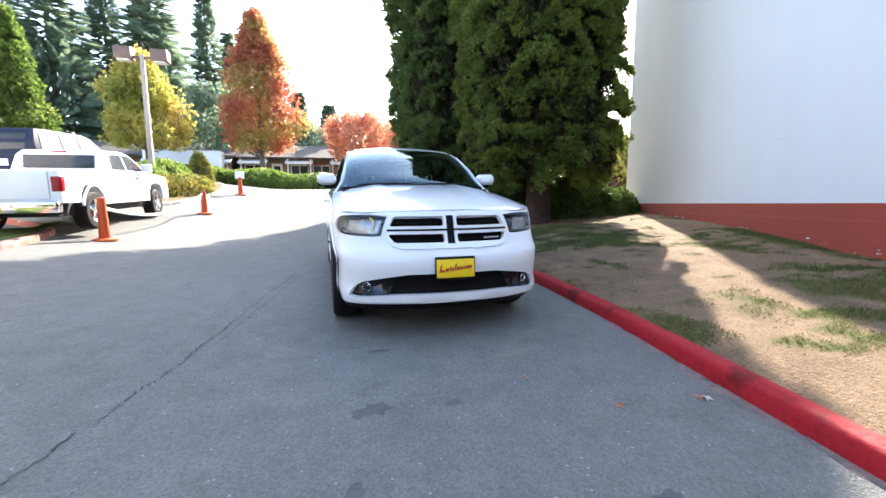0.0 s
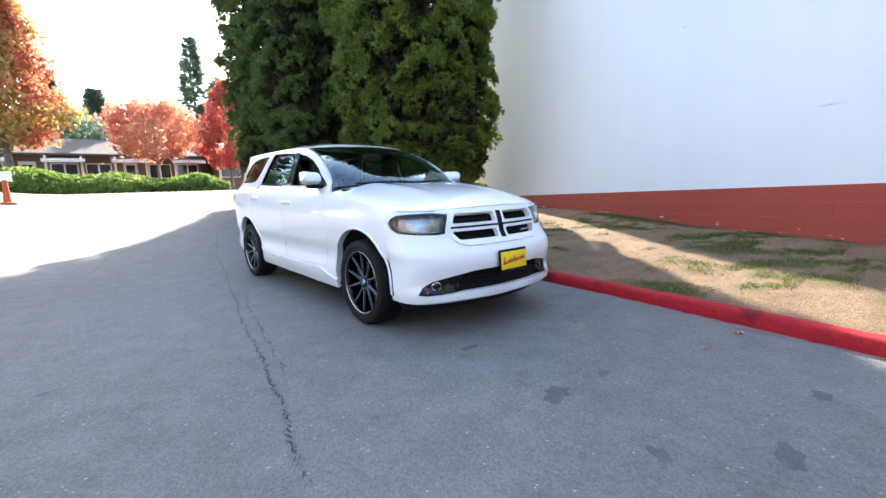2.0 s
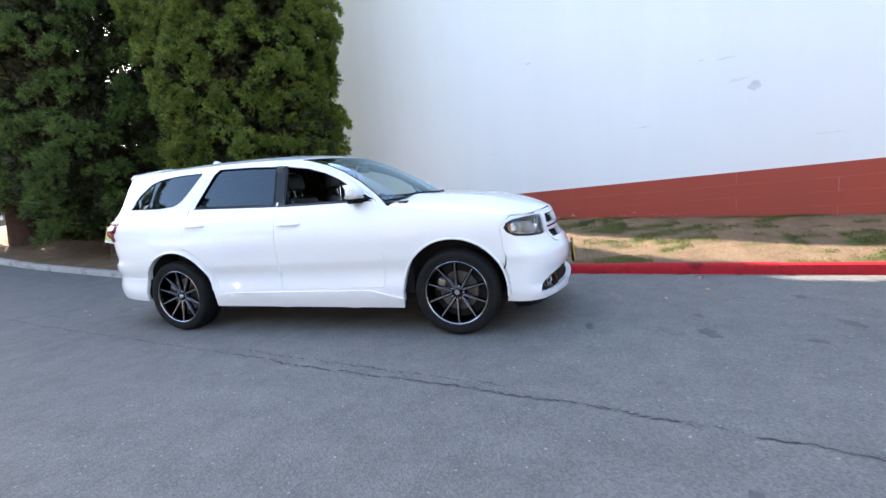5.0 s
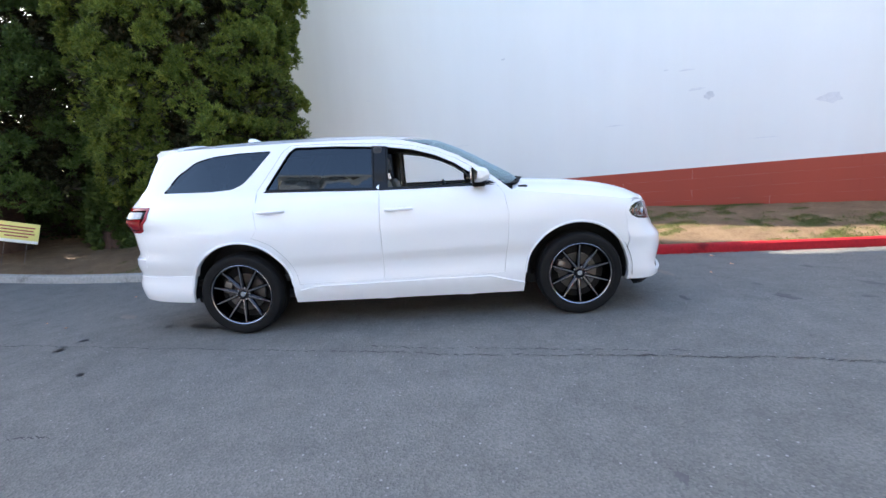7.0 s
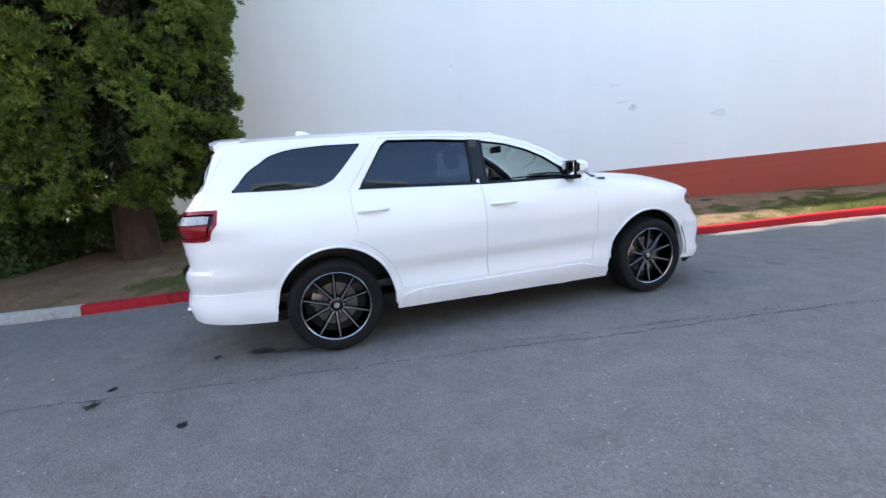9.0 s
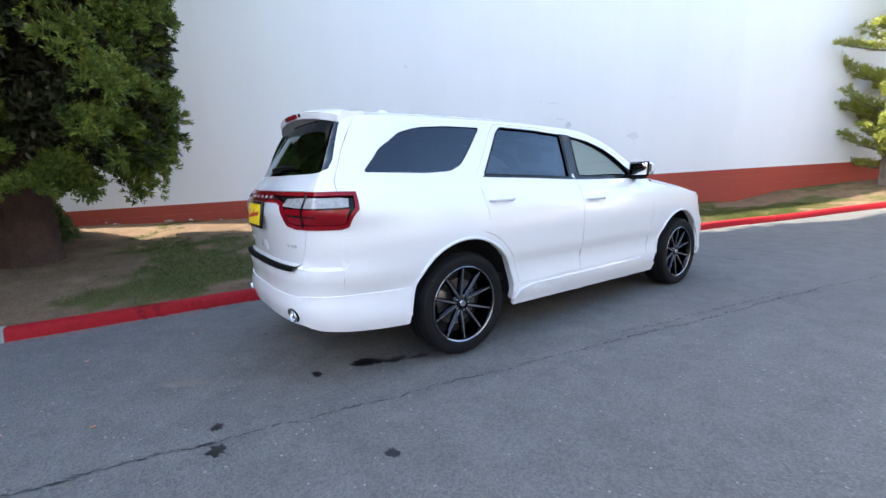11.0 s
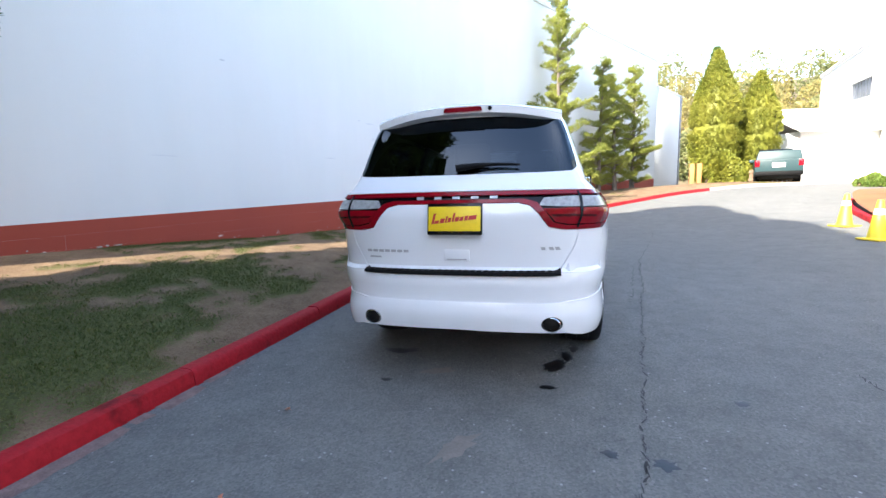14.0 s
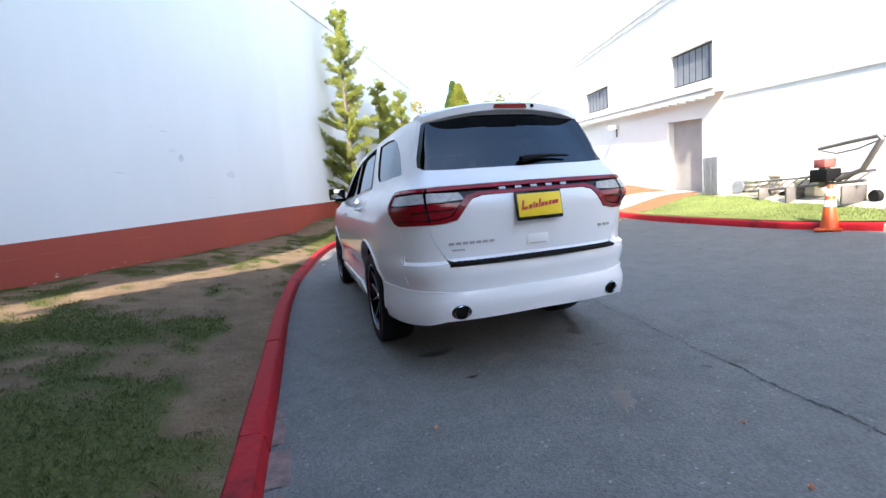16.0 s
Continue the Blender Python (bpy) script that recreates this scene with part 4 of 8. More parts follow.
def build_suv():
    car = empty("sport_utility_vehicle", label="glossy white mid-size sport utility vehicle parked beside a red kerb", category="car")
    paint = [M_PAINT, M_BLACK]
    # heights along the flank
    fend_top = curve([(-0.8, 0.985), (-0.5, 1.0), (-0.2, 1.045), (0.2, 1.10), (0.56, 1.15), (0.7, 1.17)])
    hood_mid = curve([(-0.76, 1.005), (-0.68, 1.04), (-0.58, 1.078), (-0.45, 1.118), (-0.2, 1.168), (0.1, 1.208), (0.5, 1.24)])
    a_pillar = [(0.58, 1.165), (0.70, 1.26), (0.86, 1.385), (1.02, 1.482), (1.20, 1.562), (1.38, 1.618), (1.52, 1.65)]
    roof_edge = curve([(1.2, 1.60), (1.52, 1.65), (1.9, 1.677), (2.5, 1.692), (3.1, 1.695), (3.5, 1.69), (3.8, 1.68)])

    # --- front end ---
    grille_hole = front_loop([(0, 0.718), (0.395, 0.720), (0.46, 0.74), (0.506, 0.792), (0.513, 0.85), (0.482, 0.942), (0.45, 0.974), (0.40, 0.983), (0, 0.988)])
    head = [(0.492, 0.964), (0.522, 0.89), (0.545, 0.812), (0.60, 0.806), (0.66, 0.808), (0.77, 0.814), ("s", -0.52, 0.828), ("s", -0.46, 0.858), ("s", -0.43, 0.90), ("s", -0.45, 0.94), ("s", -0.50, 0.966), (0.75, 0.976), (0.62, 0.977)]
    intake = front_loop([(0, 0.362), (0.44, 0.360), (0.62, 0.352), (0.76, 0.340), (0.805, 0.347), (0.795, 0.38), (0.75, 0.43), (0.695, 0.463), (0.60, 0.483), (0.47, 0.503), (0.36, 0.518), (0, 0.522)])
    outer = front_loop([(0, 0.285), (0.4, 0.285), (0.7, 0.283), ("s", -0.52, 0.285), ("s", -0.44, 0.29)] + [("s", y, z) for y, z in arch(0.02, 0.455, 193, 160, 5)]
                       + [("s", -0.43, 0.70), ("s", -0.415, 0.80), ("s", -0.40, 0.905), ("s", -0.44, 0.96), ("s", -0.50, 0.993), (0.70, 0.985), (0.60, 0.985), (0.56, 0.995), (0.4, 0.998), (0, 0.998)])
    heads = []
    for s in (1, -1):
        heads.append([((s * a_front(p[0], p[1])) if len(p) == 2 else s * a_side(p[1], p[2]), p[-1]) for p in head])
    part("front_bumper", skin_bm(outer, [grille_hole, intake] + heads, body, 0.035, rim=0.05, hole_material=0), paint, car, "white painted front bumper")
    # splitter and underside
    part("front_lip", skin_bm(front_loop([(0, 0.205), (0.4, 0.205), (0.72, 0.212), ("s", -0.50, 0.225), ("s", -0.46, 0.28), ("s", -0.52, 0.282), (0.7, 0.281), (0.4, 0.282), (0, 0.282)]), [], body, 0.04, lift=-0.012), M_BLACK, car, "black under-bumper lip")
    # grille: dark mesh set back, white frame with a cross
    back = front_loop([(0, 0.69), (0.50, 0.70), (0.54, 0.80), (0.53, 0.93), (0.47, 1.0), (0, 1.0)])
    part("grille_mesh", skin_bm(back, [], body, 0.05, lift=-0.06, rim=0), M_BLACK, car, "black honeycomb grille mesh")
    frame_out = front_loop([(0, 0.708), (0.40, 0.710), (0.468, 0.732), (0.516, 0.788), (0.523, 0.85), (0.491, 0.947), (0.457, 0.981), (0.40, 0.991), (0, 0.996)])
    cells = []
    for s in (1, -1):
        for z0, z1, e0, e1 in ((0.752, 0.822, 0.445, 0.493), (0.884, 0.957, 0.480, 0.442)):
            lp = rounded([(0.055, z0), (e0, z0), (e1, z1), (0.055, z1)], 0.02)
            cells.append([(a_front(s * x, z), z) for x, z in lp])
    cells.append([(a_front(x, z), z) for x, z in [(-0.030, 0.742), (0.030, 0.742), (0.030, 0.962), (-0.030, 0.962)]])
    part("grille_frame", skin_bm(frame_out, cells, body, 0.03, lift=0.012, rim=0.04, hole_material=0), paint, car, "white crosshair grille frame")
    for z0, z1 in ((0.783, 0.792), (0.915, 0.926)):
        for s in (1, -1):
            lp = [(a_front(s * x, z), z) for x, z in dense([(0.05, z0), (0.46, z0), (0.46, z1), (0.05, z1)], 0.1)]
            part("grille_bar", skin_bm(lp, [], body, 0.04, lift=-0.03), M_BLACK, car)
    cross = [[(-0.028, 0.74), (0.028, 0.74), (0.028, 0.964), (-0.028, 0.964)], [(-0.497, 0.845), (0.497, 0.845), (0.497, 0.861), (-0.497, 0.861)]]
    for lp in cross:
        part("grille_cross_inlay", skin_bm([(a_front(x, z), z) for x, z in dense(lp, 0.1)], [], body, 0.04, lift=0.010 if lp is cross[0] else 0.0145, rim=0.006), M_BLACK, car, "black grille cross inlay")
    part("grille_badge", skin_bm([(a_front(x, z), z) for x, z in dense([(0.30, 0.783), (0.44, 0.783), (0.44, 0.793), (0.30, 0.793)], 0.05)], [], body, 0.03, lift=-0.012), M_BADGE, car, "small chrome grille badge")
    # intake, fog lamps
    part("intake_mesh", skin_bm(front_loop([(0, 0.33), (0.82, 0.325), (0.80, 0.45), (0.55, 0.53), (0, 0.54)]), [], body, 0.05, lift=-0.05, rim=0), M_BLACK, car, "black lower intake mesh")
    part("intake_bar", skin_bm(front_loop([(0, 0.42), (0.47, 0.415), (0.44, 0.455), (0, 0.46)]), [], body, 0.05, lift=-0.03), M_BLACK, car)
    for s in (1, -1):
        bezel = skin_bm([(a_front(s * x, z), z) for x, z in [(0.52, 0.350), (0.76, 0.335), (0.812, 0.343), (0.80, 0.385), (0.752, 0.436), (0.70, 0.470), (0.46, 0.512), (0.44, 0.49)]], [], body, 0.04, lift=-0.03, rim=0)
        part("fog_bezel", bezel, M_GLOSSBLACK, car, "gloss black fog lamp surround")
        c = body(a_front(s * 0.67, 0.418), 0.418)
        m = Matrix.Translation(c + Vector((-s * 0.008, 0.022, 0))) @ Matrix.Rotation(radians(s * 30), 4, "Z")
        fog = part("fog_lamp", moved(lathe_bm([(0.0, 0.0), (0.033, 0.0), (0.036, -0.012), (0.031, -0.015), (0.027, -0.004)], 24, "Y"), m), M_CHROME, car, "round fog lamp with a chrome ring")
        part("fog_lens", moved(lathe_bm([(0.027, -0.005), (0.016, -0.010), (0.0, -0.012)], 24, "Y"), m), M_RIM, fog)
        part("marker_lamp", skin_bm([(a_front(s * x, z), z) for x, z in [(0.555, 0.385), (0.61, 0.378), (0.62, 0.425), (0.565, 0.445)]], [], body, 0.04, lift=-0.024), M_RIM, car, "dull reflector beside the fog lamp")
    # headlamps
    for s, lp in zip((1, -1), heads):
        lamp = part("headlamp", skin_bm([(a * 1.0, z) for a, z in lp], [], body, 0.04, lift=-0.045, rim=0), M_LAMPBOWL, car, "clear headlamp with chrome reflector and dark surround")
        ca, cz = sum(p[0] for p in lp) / len(lp), sum(p[1] for p in lp) / len(lp)
        inner = [(ca + (a - ca) * 0.86, cz + (z - cz) * 0.74) for a, z in lp]
        part("lamp_bezel", skin_bm(lp, [inner], body, 0.03, lift=-0.012, rim=0.02), M_GLOSSBLACK, lamp, "dark inner lamp bezel")
        part("lens_cover", skin_bm(lp, [], body, 0.035, lift=0.001, rim=0), M_HEADGLASS, lamp)
        for x, r in ((0.66, 0.058), (0.80, 0.042)):
            a = s * a_front(x, 0.90) if x < 0.76 else s * a_side(-0.55, 0.90)
            c = body(a, 0.895)
            turn = Matrix.Rotation(radians(s * (38 if x < 0.76 else 62)), 4, "Z")
            part("reflector", moved(lathe_bm([(0.0, 0.03), (r * 0.6, 0.02), (r, -0.015), (r * 1.1, -0.015)], 20, "Y"), Matrix.Translation(c + Vector((-s * 0.03, 0.045, 0))) @ turn), M_CHROME, lamp)
        part("turn_lens", skin_bm([(s * a_side(y, z), z) for y, z in [(-0.49, 0.86), (-0.45, 0.885), (-0.455, 0.93), (-0.49, 0.94)]], [], body, 0.03, lift=-0.02), M_AMBER, lamp, "dull amber turn signal lens")
        strip = [(0.56, 0.822), (0.66, 0.818), (0.78, 0.828), ("s", -0.54, 0.842), ("s", -0.54, 0.856), (0.78, 0.842), (0.66, 0.832), (0.557, 0.836)]
        part("light_strip", skin_bm([(s * a_front(p[0], p[1]) if len(p) == 2 else s * a_side(p[1], p[2]), p[-1]) for p in strip], [], body, 0.03, lift=-0.015), M_CLEARLENS, lamp)

    # --- bonnet with the fenders' tops ---
    def hood_edge(y):
        z = fend_top(y)
        return max(0.02, body(a_side(y, z), z).x) if y > -0.42 else max(0.02, solve(lambda x: body(a_front(x, z), z).y, 0.0, 0.86, y))

    def hood(x, y):
        e = hood_edge(y)
        t = min(abs(x) / e, 1.0)
        ridge = 0.012 * (smooth(0.30, 0.42, abs(x)) - smooth(0.46, 0.62, abs(x))) * smooth(-0.7, -0.2, y)
        return Vector((x, y, fend_top(y) + (hood_mid(y) - fend_top(y)) * (1 - t ** 3.2) + ridge - 0.004))
    front_edge = [(x, body(a_front(x, 0.992), 0.992).y + 0.012) for x in (0, 0.15, 0.3, 0.45, 0.56, 0.64, 0.71)]
    flank = [(hood_edge(y) - 0.004, y) for y in (-0.45, -0.35, -0.2, 0.0, 0.2, 0.4, 0.56)]
    cowl = [(0.74, 0.55), (0.6, 0.47), (0.4, 0.415), (0.2, 0.39), (0, 0.38)]
    half = front_edge + flank + cowl
    part("bonnet", skin_bm(half + [(-x, y) for x, y in half[::-1] if x > 1e-6], [], hood, 0.05), paint, car, "white bonnet with two soft ridges")
    part("cowl", skin_bm([(-0.76, 0.52), (-0.4, 0.40), (0, 0.365), (0.4, 0.40), (0.76, 0.52), (0.76, 0.66), (0.4, 0.56), (0, 0.53), (-0.4, 0.56), (-0.76, 0.66)], [], lambda x, y: Vector((x, y, 1.21 + 0.015 * (1 - abs(x)) - 0.06 * max(0, abs(x) - 0.6))), 0.08), M_BLACK, car, "black windscreen cowl")

    # --- windscreen ---
    pil_y = curve([(z, y) for y, z in a_pillar])
    mid_y = curve([(1.17, 0.36), (1.24, 0.42), (1.40, 0.69), (1.55, 0.97), (1.65, 1.20), (1.68, 1.28)])

    def screen(x, z):
        p = body(a_side(pil_y(z), z), z)
        t = x / p.x
        return Vector((x, mid_y(z) + (p.y - mid_y(z)) * min(1, abs(t)) ** 2.2, z + 0.012 * (1 - min(1, t * t)) * smooth(1.2, 1.65, z)))

    def pil_x(z):
        return body(a_side(pil_y(z), z), z).x
    ws = bmesh.new()
    rows = [[ws.verts.new(screen(float(u) * (pil_x(z) - 0.02), float(z))) for u in np.linspace(-1, 1, 33)] for z in np.linspace(1.205, 1.645, 17)]
    for r0, r1 in zip(rows, rows[1:]):
        for i in range(32):
            ws.faces.new((r0[i], r0[i + 1], r1[i + 1], r1[i]))
    part("windscreen", ws, M_WINDSCREEN, car, "clear windscreen reflecting sky and trees")
    for x0, x1 in ((-0.62, 0.02), (-0.02, 0.60)):
        pts = [screen(x0 + (x1 - x0) * i / 8, 1.215 + 0.012 * math.sin(i / 8 * 3)) + Vector((0, -0.03, 0.012)) for i in range(9)]
        part("wiper", tube_bm(pts, 0.009, 6), M_BLACK, car, "black wiper arm")

    # --- roof ---
    top_pts = [(0.0, mid_y(1.665)), (0.25, screen(0.25, 1.66).y), (0.45, screen(0.45, 1.655).y), (pil_x(1.65) - 0.01, 1.52)]
    ys = (1.7, 1.9, 2.2, 2.6, 3.0, 3.3, 3.5, 3.65)
    edge_x = curve([(1.2, 0.0), (1.22, 0.12), (1.27, 0.33), (1.35, 0.5), (1.52, pil_x(1.65))] + [(y, body(a_side(y, roof_edge(y)), roof_edge(y)).x) for y in ys] + [(3.78, body(a_side(3.6, 1.68), 1.68).x - 0.03)])
    roof_mid = curve([(1.2, 1.662), (1.45, 1.705), (1.8, 1.74), (2.3, 1.762), (2.9, 1.768), (3.4, 1.758), (3.8, 1.735)])

    def roof(x, y):
        e = max(0.05, edge_x(y))
        t = min(1, abs(x) / e)
        z0 = roof_edge(max(1.52, y)) if y > 1.52 else 1.655
        groove = -0.008 * (smooth(0.8, 0.84, t) - smooth(0.87, 0.91, t)) * smooth(1.6, 1.9, y)
        return Vector((x, y, z0 + (roof_mid(y) - z0) * (1 - t ** 2.6) + groove))
    half = top_pts + [(edge_x(y) - 0.002, y) for y in ys] + [(edge_x(3.72) - 0.02, 3.72), (0.3, 3.78), (0, 3.79)]
    part("roof", skin_bm(half + [(-x, y) for x, y in half[::-1] if x > 1e-6], [], roof, 0.055), paint, car, "white roof panel")
    # fin
    fin = bmesh.new()
    rows = []
    for t in np.linspace(0, 1, 7):
        y, h, w = 3.02 + 0.17 * t, 0.062 * math.sin(min(1, t * 1.25) * math.pi / 2) * (1 if t < 0.9 else 0.75), 0.032 * math.sin(math.pi * (0.12 + 0.8 * t))
        z = roof(0, y).z - 0.004
        rows.append([fin.verts.new(p) for p in ((-w, y, z), (-w * 0.5, y, z + h * 0.7), (0, y, z + h), (w * 0.5, y, z + h * 0.7), (w, y, z))])
    for r0, r1 in zip(rows, rows[1:]):
        for i in range(4):
            fin.faces.new((r0[i], r0[i + 1], r1[i + 1], r1[i]))
    fin.faces.new(rows[0][::-1]), fin.faces.new(rows[-1])
    part("roof_antenna", fin, M_PAINT, car, "small white shark-fin aerial")
    # spoiler
    sp = bmesh.new()
    rows = []
    for x in np.linspace(-0.60, 0.60, 25):
        x = float(x)
        u = abs(x) / 0.60
        y0, y1 = 3.60, 3.885 - 0.10 * u ** 2.5
        zt = 1.768 - 0.066 * u ** 2.2
        rows.append([sp.verts.new(p) for p in ((x, y0, zt + 0.004), (x, y0 + 0.15, zt), (x, y1 - 0.03, zt - 0.012), (x, y1, zt - 0.026), (x, y1 - 0.004, zt - 0.070), (x, y0 + 0.12, zt - 0.09), (x, y0, zt - 0.075))])
    for r0, r1 in zip(rows, rows[1:]):
        for i in range(7):
            sp.faces.new((r0[i], r0[(i + 1) % 7], r1[(i + 1) % 7], r1[i]))
    sp.faces.new(rows[0]), sp.faces.new(rows[-1][::-1])
    bmesh.ops.recalc_face_normals(sp, faces=sp.faces[:])
    spoiler = part("roof_spoiler", sp, M_PAINT, car, "white roof spoiler over the rear window")
    part("brake_lamp", moved(prism_bm(rounded([(-0.125, -0.014), (0.125, -0.014), (0.115, 0.014), (-0.115, 0.014)], 0.01), 0.03), Matrix.Translation((0, 3.864, 1.724)) @ Matrix.Rotation(radians(-12), 4, "X")), M_REDLENS, spoiler, "red third brake lamp")
    part("washer_nozzle", moved(lathe_bm([(0, 0.012), (0.012, 0.01), (0.014, 0)], 12, "Y"), Matrix.Translation((-0.17, 3.876, 1.720))), M_BLACK, spoiler)

    # --- flanks ---
    for s in (1, -1):
        front_door = [(0.665, 0.435), (0.625, 0.72), (0.61, 0.95), (0.64, 1.13), (0.70, 1.215), (0.86, 1.345), (1.02, 1.445), (1.20, 1.527), (1.40, 1.588), (1.60, 1.622), (1.715, 1.632), (1.722, 1.4), (1.725, 1.2), (1.73, 0.9), (1.735, 0.435)]
        rear_door = [(1.739, 0.435), (1.734, 0.9), (1.729, 1.2), (1.720, 1.634), (2.0, 1.652), (2.3, 1.664), (2.52, 1.668), (2.585, 1.62), (2.70, 1.45), (2.825, 1.28), (2.835, 1.1), (2.815, 0.95)] + arch(3.02, 0.52, 107, 172, 8) + [(2.50, 0.435)]
        f_glass = rounded([(0.86, 1.222), (0.93, 1.325), (1.06, 1.413), (1.22, 1.49), (1.42, 1.553), (1.655, 1.592), (1.662, 1.235)], 0.015)
        r_glass = rounded([(1.775, 1.240), (1.768, 1.602), (2.1, 1.628), (2.475, 1.642), (2.53, 1.60), (2.745, 1.283)], 0.02)
        q_glass = rounded([(2.69, 1.632), (2.86, 1.44), (2.95, 1.352), (3.05, 1.312), (3.25, 1.303), (3.70, 1.318), (3.56, 1.47), (3.40, 1.575), (3.24, 1.616), (3.0, 1.632)], 0.03)
        outer = ([(0.49, 0.295)] + [(0.485, 0.39)] + arch(0.02, 0.455, 5, 158, 14) + [(-0.4275, 0.70), (-0.4125, 0.80), (-0.3985, 0.905), (-0.4385, 0.960), (-0.490, fend_top(-0.49) - 0.004)]
                 + [(y, fend_top(y) - 0.003) for y in (-0.3, -0.1, 0.1, 0.3, 0.5)] + [(0.575, 1.155)] + a_pillar[1:]
                 + [(y, roof_edge(y) - 0.002) for y in (1.7, 2.0, 2.4, 2.8, 3.2, 3.5)] + [(3.67, 1.678), (3.725, 1.60), (3.81, 1.45), (3.86, 1.33), (3.895, 1.206)])
        # behind the tail lamp the flank runs into the rear corner
        outer = outer + [(3.79, 1.203), (3.80, 1.10), (3.86, 1.0), (3.90, 0.985), (3.905, 0.80), (3.90, 0.575), (3.75, 0.572), (3.55, 0.566), (3.46, 0.562)] + arch(3.02, 0.46, 22, 176, 14) + [(2.56, 0.31), (2.2, 0.30), (1.5, 0.295)]
        flank = skin_bm(side_loop(outer, s), [side_loop(front_door, s), side_loop(rear_door, s), side_loop(q_glass, s)], body, 0.05, rim=0.05, hole_material=1)
        part("body_side", flank, paint, car, "white body side with fender, pillars and quarter panel")
        dr = 0.0015

        def shrunk(lp):
            cy, cz = sum(p[0] for p in lp) / len(lp), sum(p[1] for p in lp) / len(lp)
            return [(y + dr * (1 if y < cy else -1), z + dr * (1 if z < cz else -1)) for y, z in lp]
        fd = part("front_door", skin_bm(side_loop(shrunk(front_door), s), [side_loop(f_glass, s)], body, 0.045, rim=0.03, hole_material=1), paint, car, "white front door with its window lowered")
        rd = part("rear_door", skin_bm(side_loop(shrunk(rear_door), s), [side_loop(r_glass, s)], body, 0.045, rim=0.03, hole_material=1), paint, car, "white rear door with tinted window")
        part("window_pane", skin_bm(side_loop(r_glass, s), [], body, 0.08, lift=-0.012, rim=0), M_TINT, rd, "dark tinted glass")
        part("quarter_window", skin_bm(side_loop(q_glass, s), [], body, 0.08, lift=-0.010, rim=0), M_TINT, car, "dark tinted rear quarter glass")
        # black pillar cover and door mirror corner
        part("pillar_cover", skin_bm(side_loop([(1.648, 1.226), (1.640, 1.600), (1.785, 1.612), (1.79, 1.236)], s), [], body, 0.05, lift=0.003, rim=0.006), M_GLOSSBLACK, car, "gloss black pillar cover between the doors")
        part("mirror_corner", skin_bm(side_loop([(0.71, 1.216), (0.93, 1.33), (0.865, 1.222)], s), [], body, 0.05, lift=0.004, rim=0.008), M_BLACK, fd)
        part("belt_trim", skin_bm(side_loop([(0.72, 1.203), (1.7345, 1.218), (1.7345, 1.234), (0.80, 1.219)], s), [], body, 0.06, lift=0.005, rim=0.008), M_GLOSSBLACK, fd, "black window sill strip")
        part("belt_trim", skin_bm(side_loop([(1.7375, 1.220), (2.765, 1.264), (2.745, 1.280), (1.7375, 1.236)], s), [], body, 0.06, lift=0.005, rim=0.008), M_GLOSSBLACK, rd, "black window sill strip")
        # rubber seals round the door windows
        for parent, lp in ((fd, f_glass), (rd, r_glass)):
            pts = [body(s * a_side(y, z), z) + Vector((s * 0.001, 0, 0)) for y, z in dense(lp, 0.06)]
            part("window_seal", tube_bm(pts + pts[:2], 0.0055, 6), M_BLACK, parent, "black rubber window seal")
        # handles
        for parent, y0, y1, z in ((fd, 1.44, 1.68, 1.052), (rd, 2.555, 2.80, 1.10)):
            cup = skin_bm(side_loop(rounded([(y0 + 0.03, z - 0.03), (y1 - 0.05, z - 0.03), (y1 - 0.05, z + 0.028), (y0 + 0.03, z + 0.028)], 0.025), s), [], body, 0.04, lift=0.002, rim=0.002)
            part("handle_cup", cup, M_PAINT, parent)
            pts = [body(s * a_side(y0 + (y1 - y0) * t, z), z) + Vector((s * (0.012 + 0.026 * math.sin(math.pi * t) ** 0.5), 0, 0)) for t in np.linspace(0, 1, 9)]
            part("door_handle", tube_bm(pts, [0.010] + [0.0145] * 7 + [0.010], 8), M_PAINT, parent, "white door handle")
        # side sill with a raised lip
        part("side_sill", skin_bm(side_loop([(0.50, 0.245), (2.55, 0.275), (2.55, 0.32), (2.50, 0.385), (2.36, 0.415), (0.80, 0.412), (0.49, 0.33)], s), [], body, 0.05, lift=0.018, rim=0.03), paint, car, "white painted side sill")
        # wheel arch lips and wells
        for cy, r, t0, t1 in ((0.02, 0.455, -8, 200), (3.02, 0.46, -12, 188)):
            pts = [body(s * a_side(y, z), z) + Vector((s * 0.003, 0, 0)) for y, z in arch(cy, r + 0.006, t0 + 12, t1 - 14, 20)]
            part("arch_lip", tube_bm(pts, 0.011, 6), M_PAINT, car)
            well = bmesh.new()
            ring = []
            for y, z in arch(cy, r + 0.03, -6, 186, 18):
                ring.append((well.verts.new((s * 0.88, y, z)), well.verts.new((s * 0.50, y, z))))
            for p, q in zip(ring, ring[1:]):
                well.faces.new((p[0], q[0], q[1], p[1]))
            well.faces.new([p[1] for p in ring])
            part("wheel_well", well, M_LINER, car, "black wheel arch liner")
        # mirror
        base = body(s * a_side(0.84, 1.235), 1.235)
        cap = bmesh.new()
        rows = []
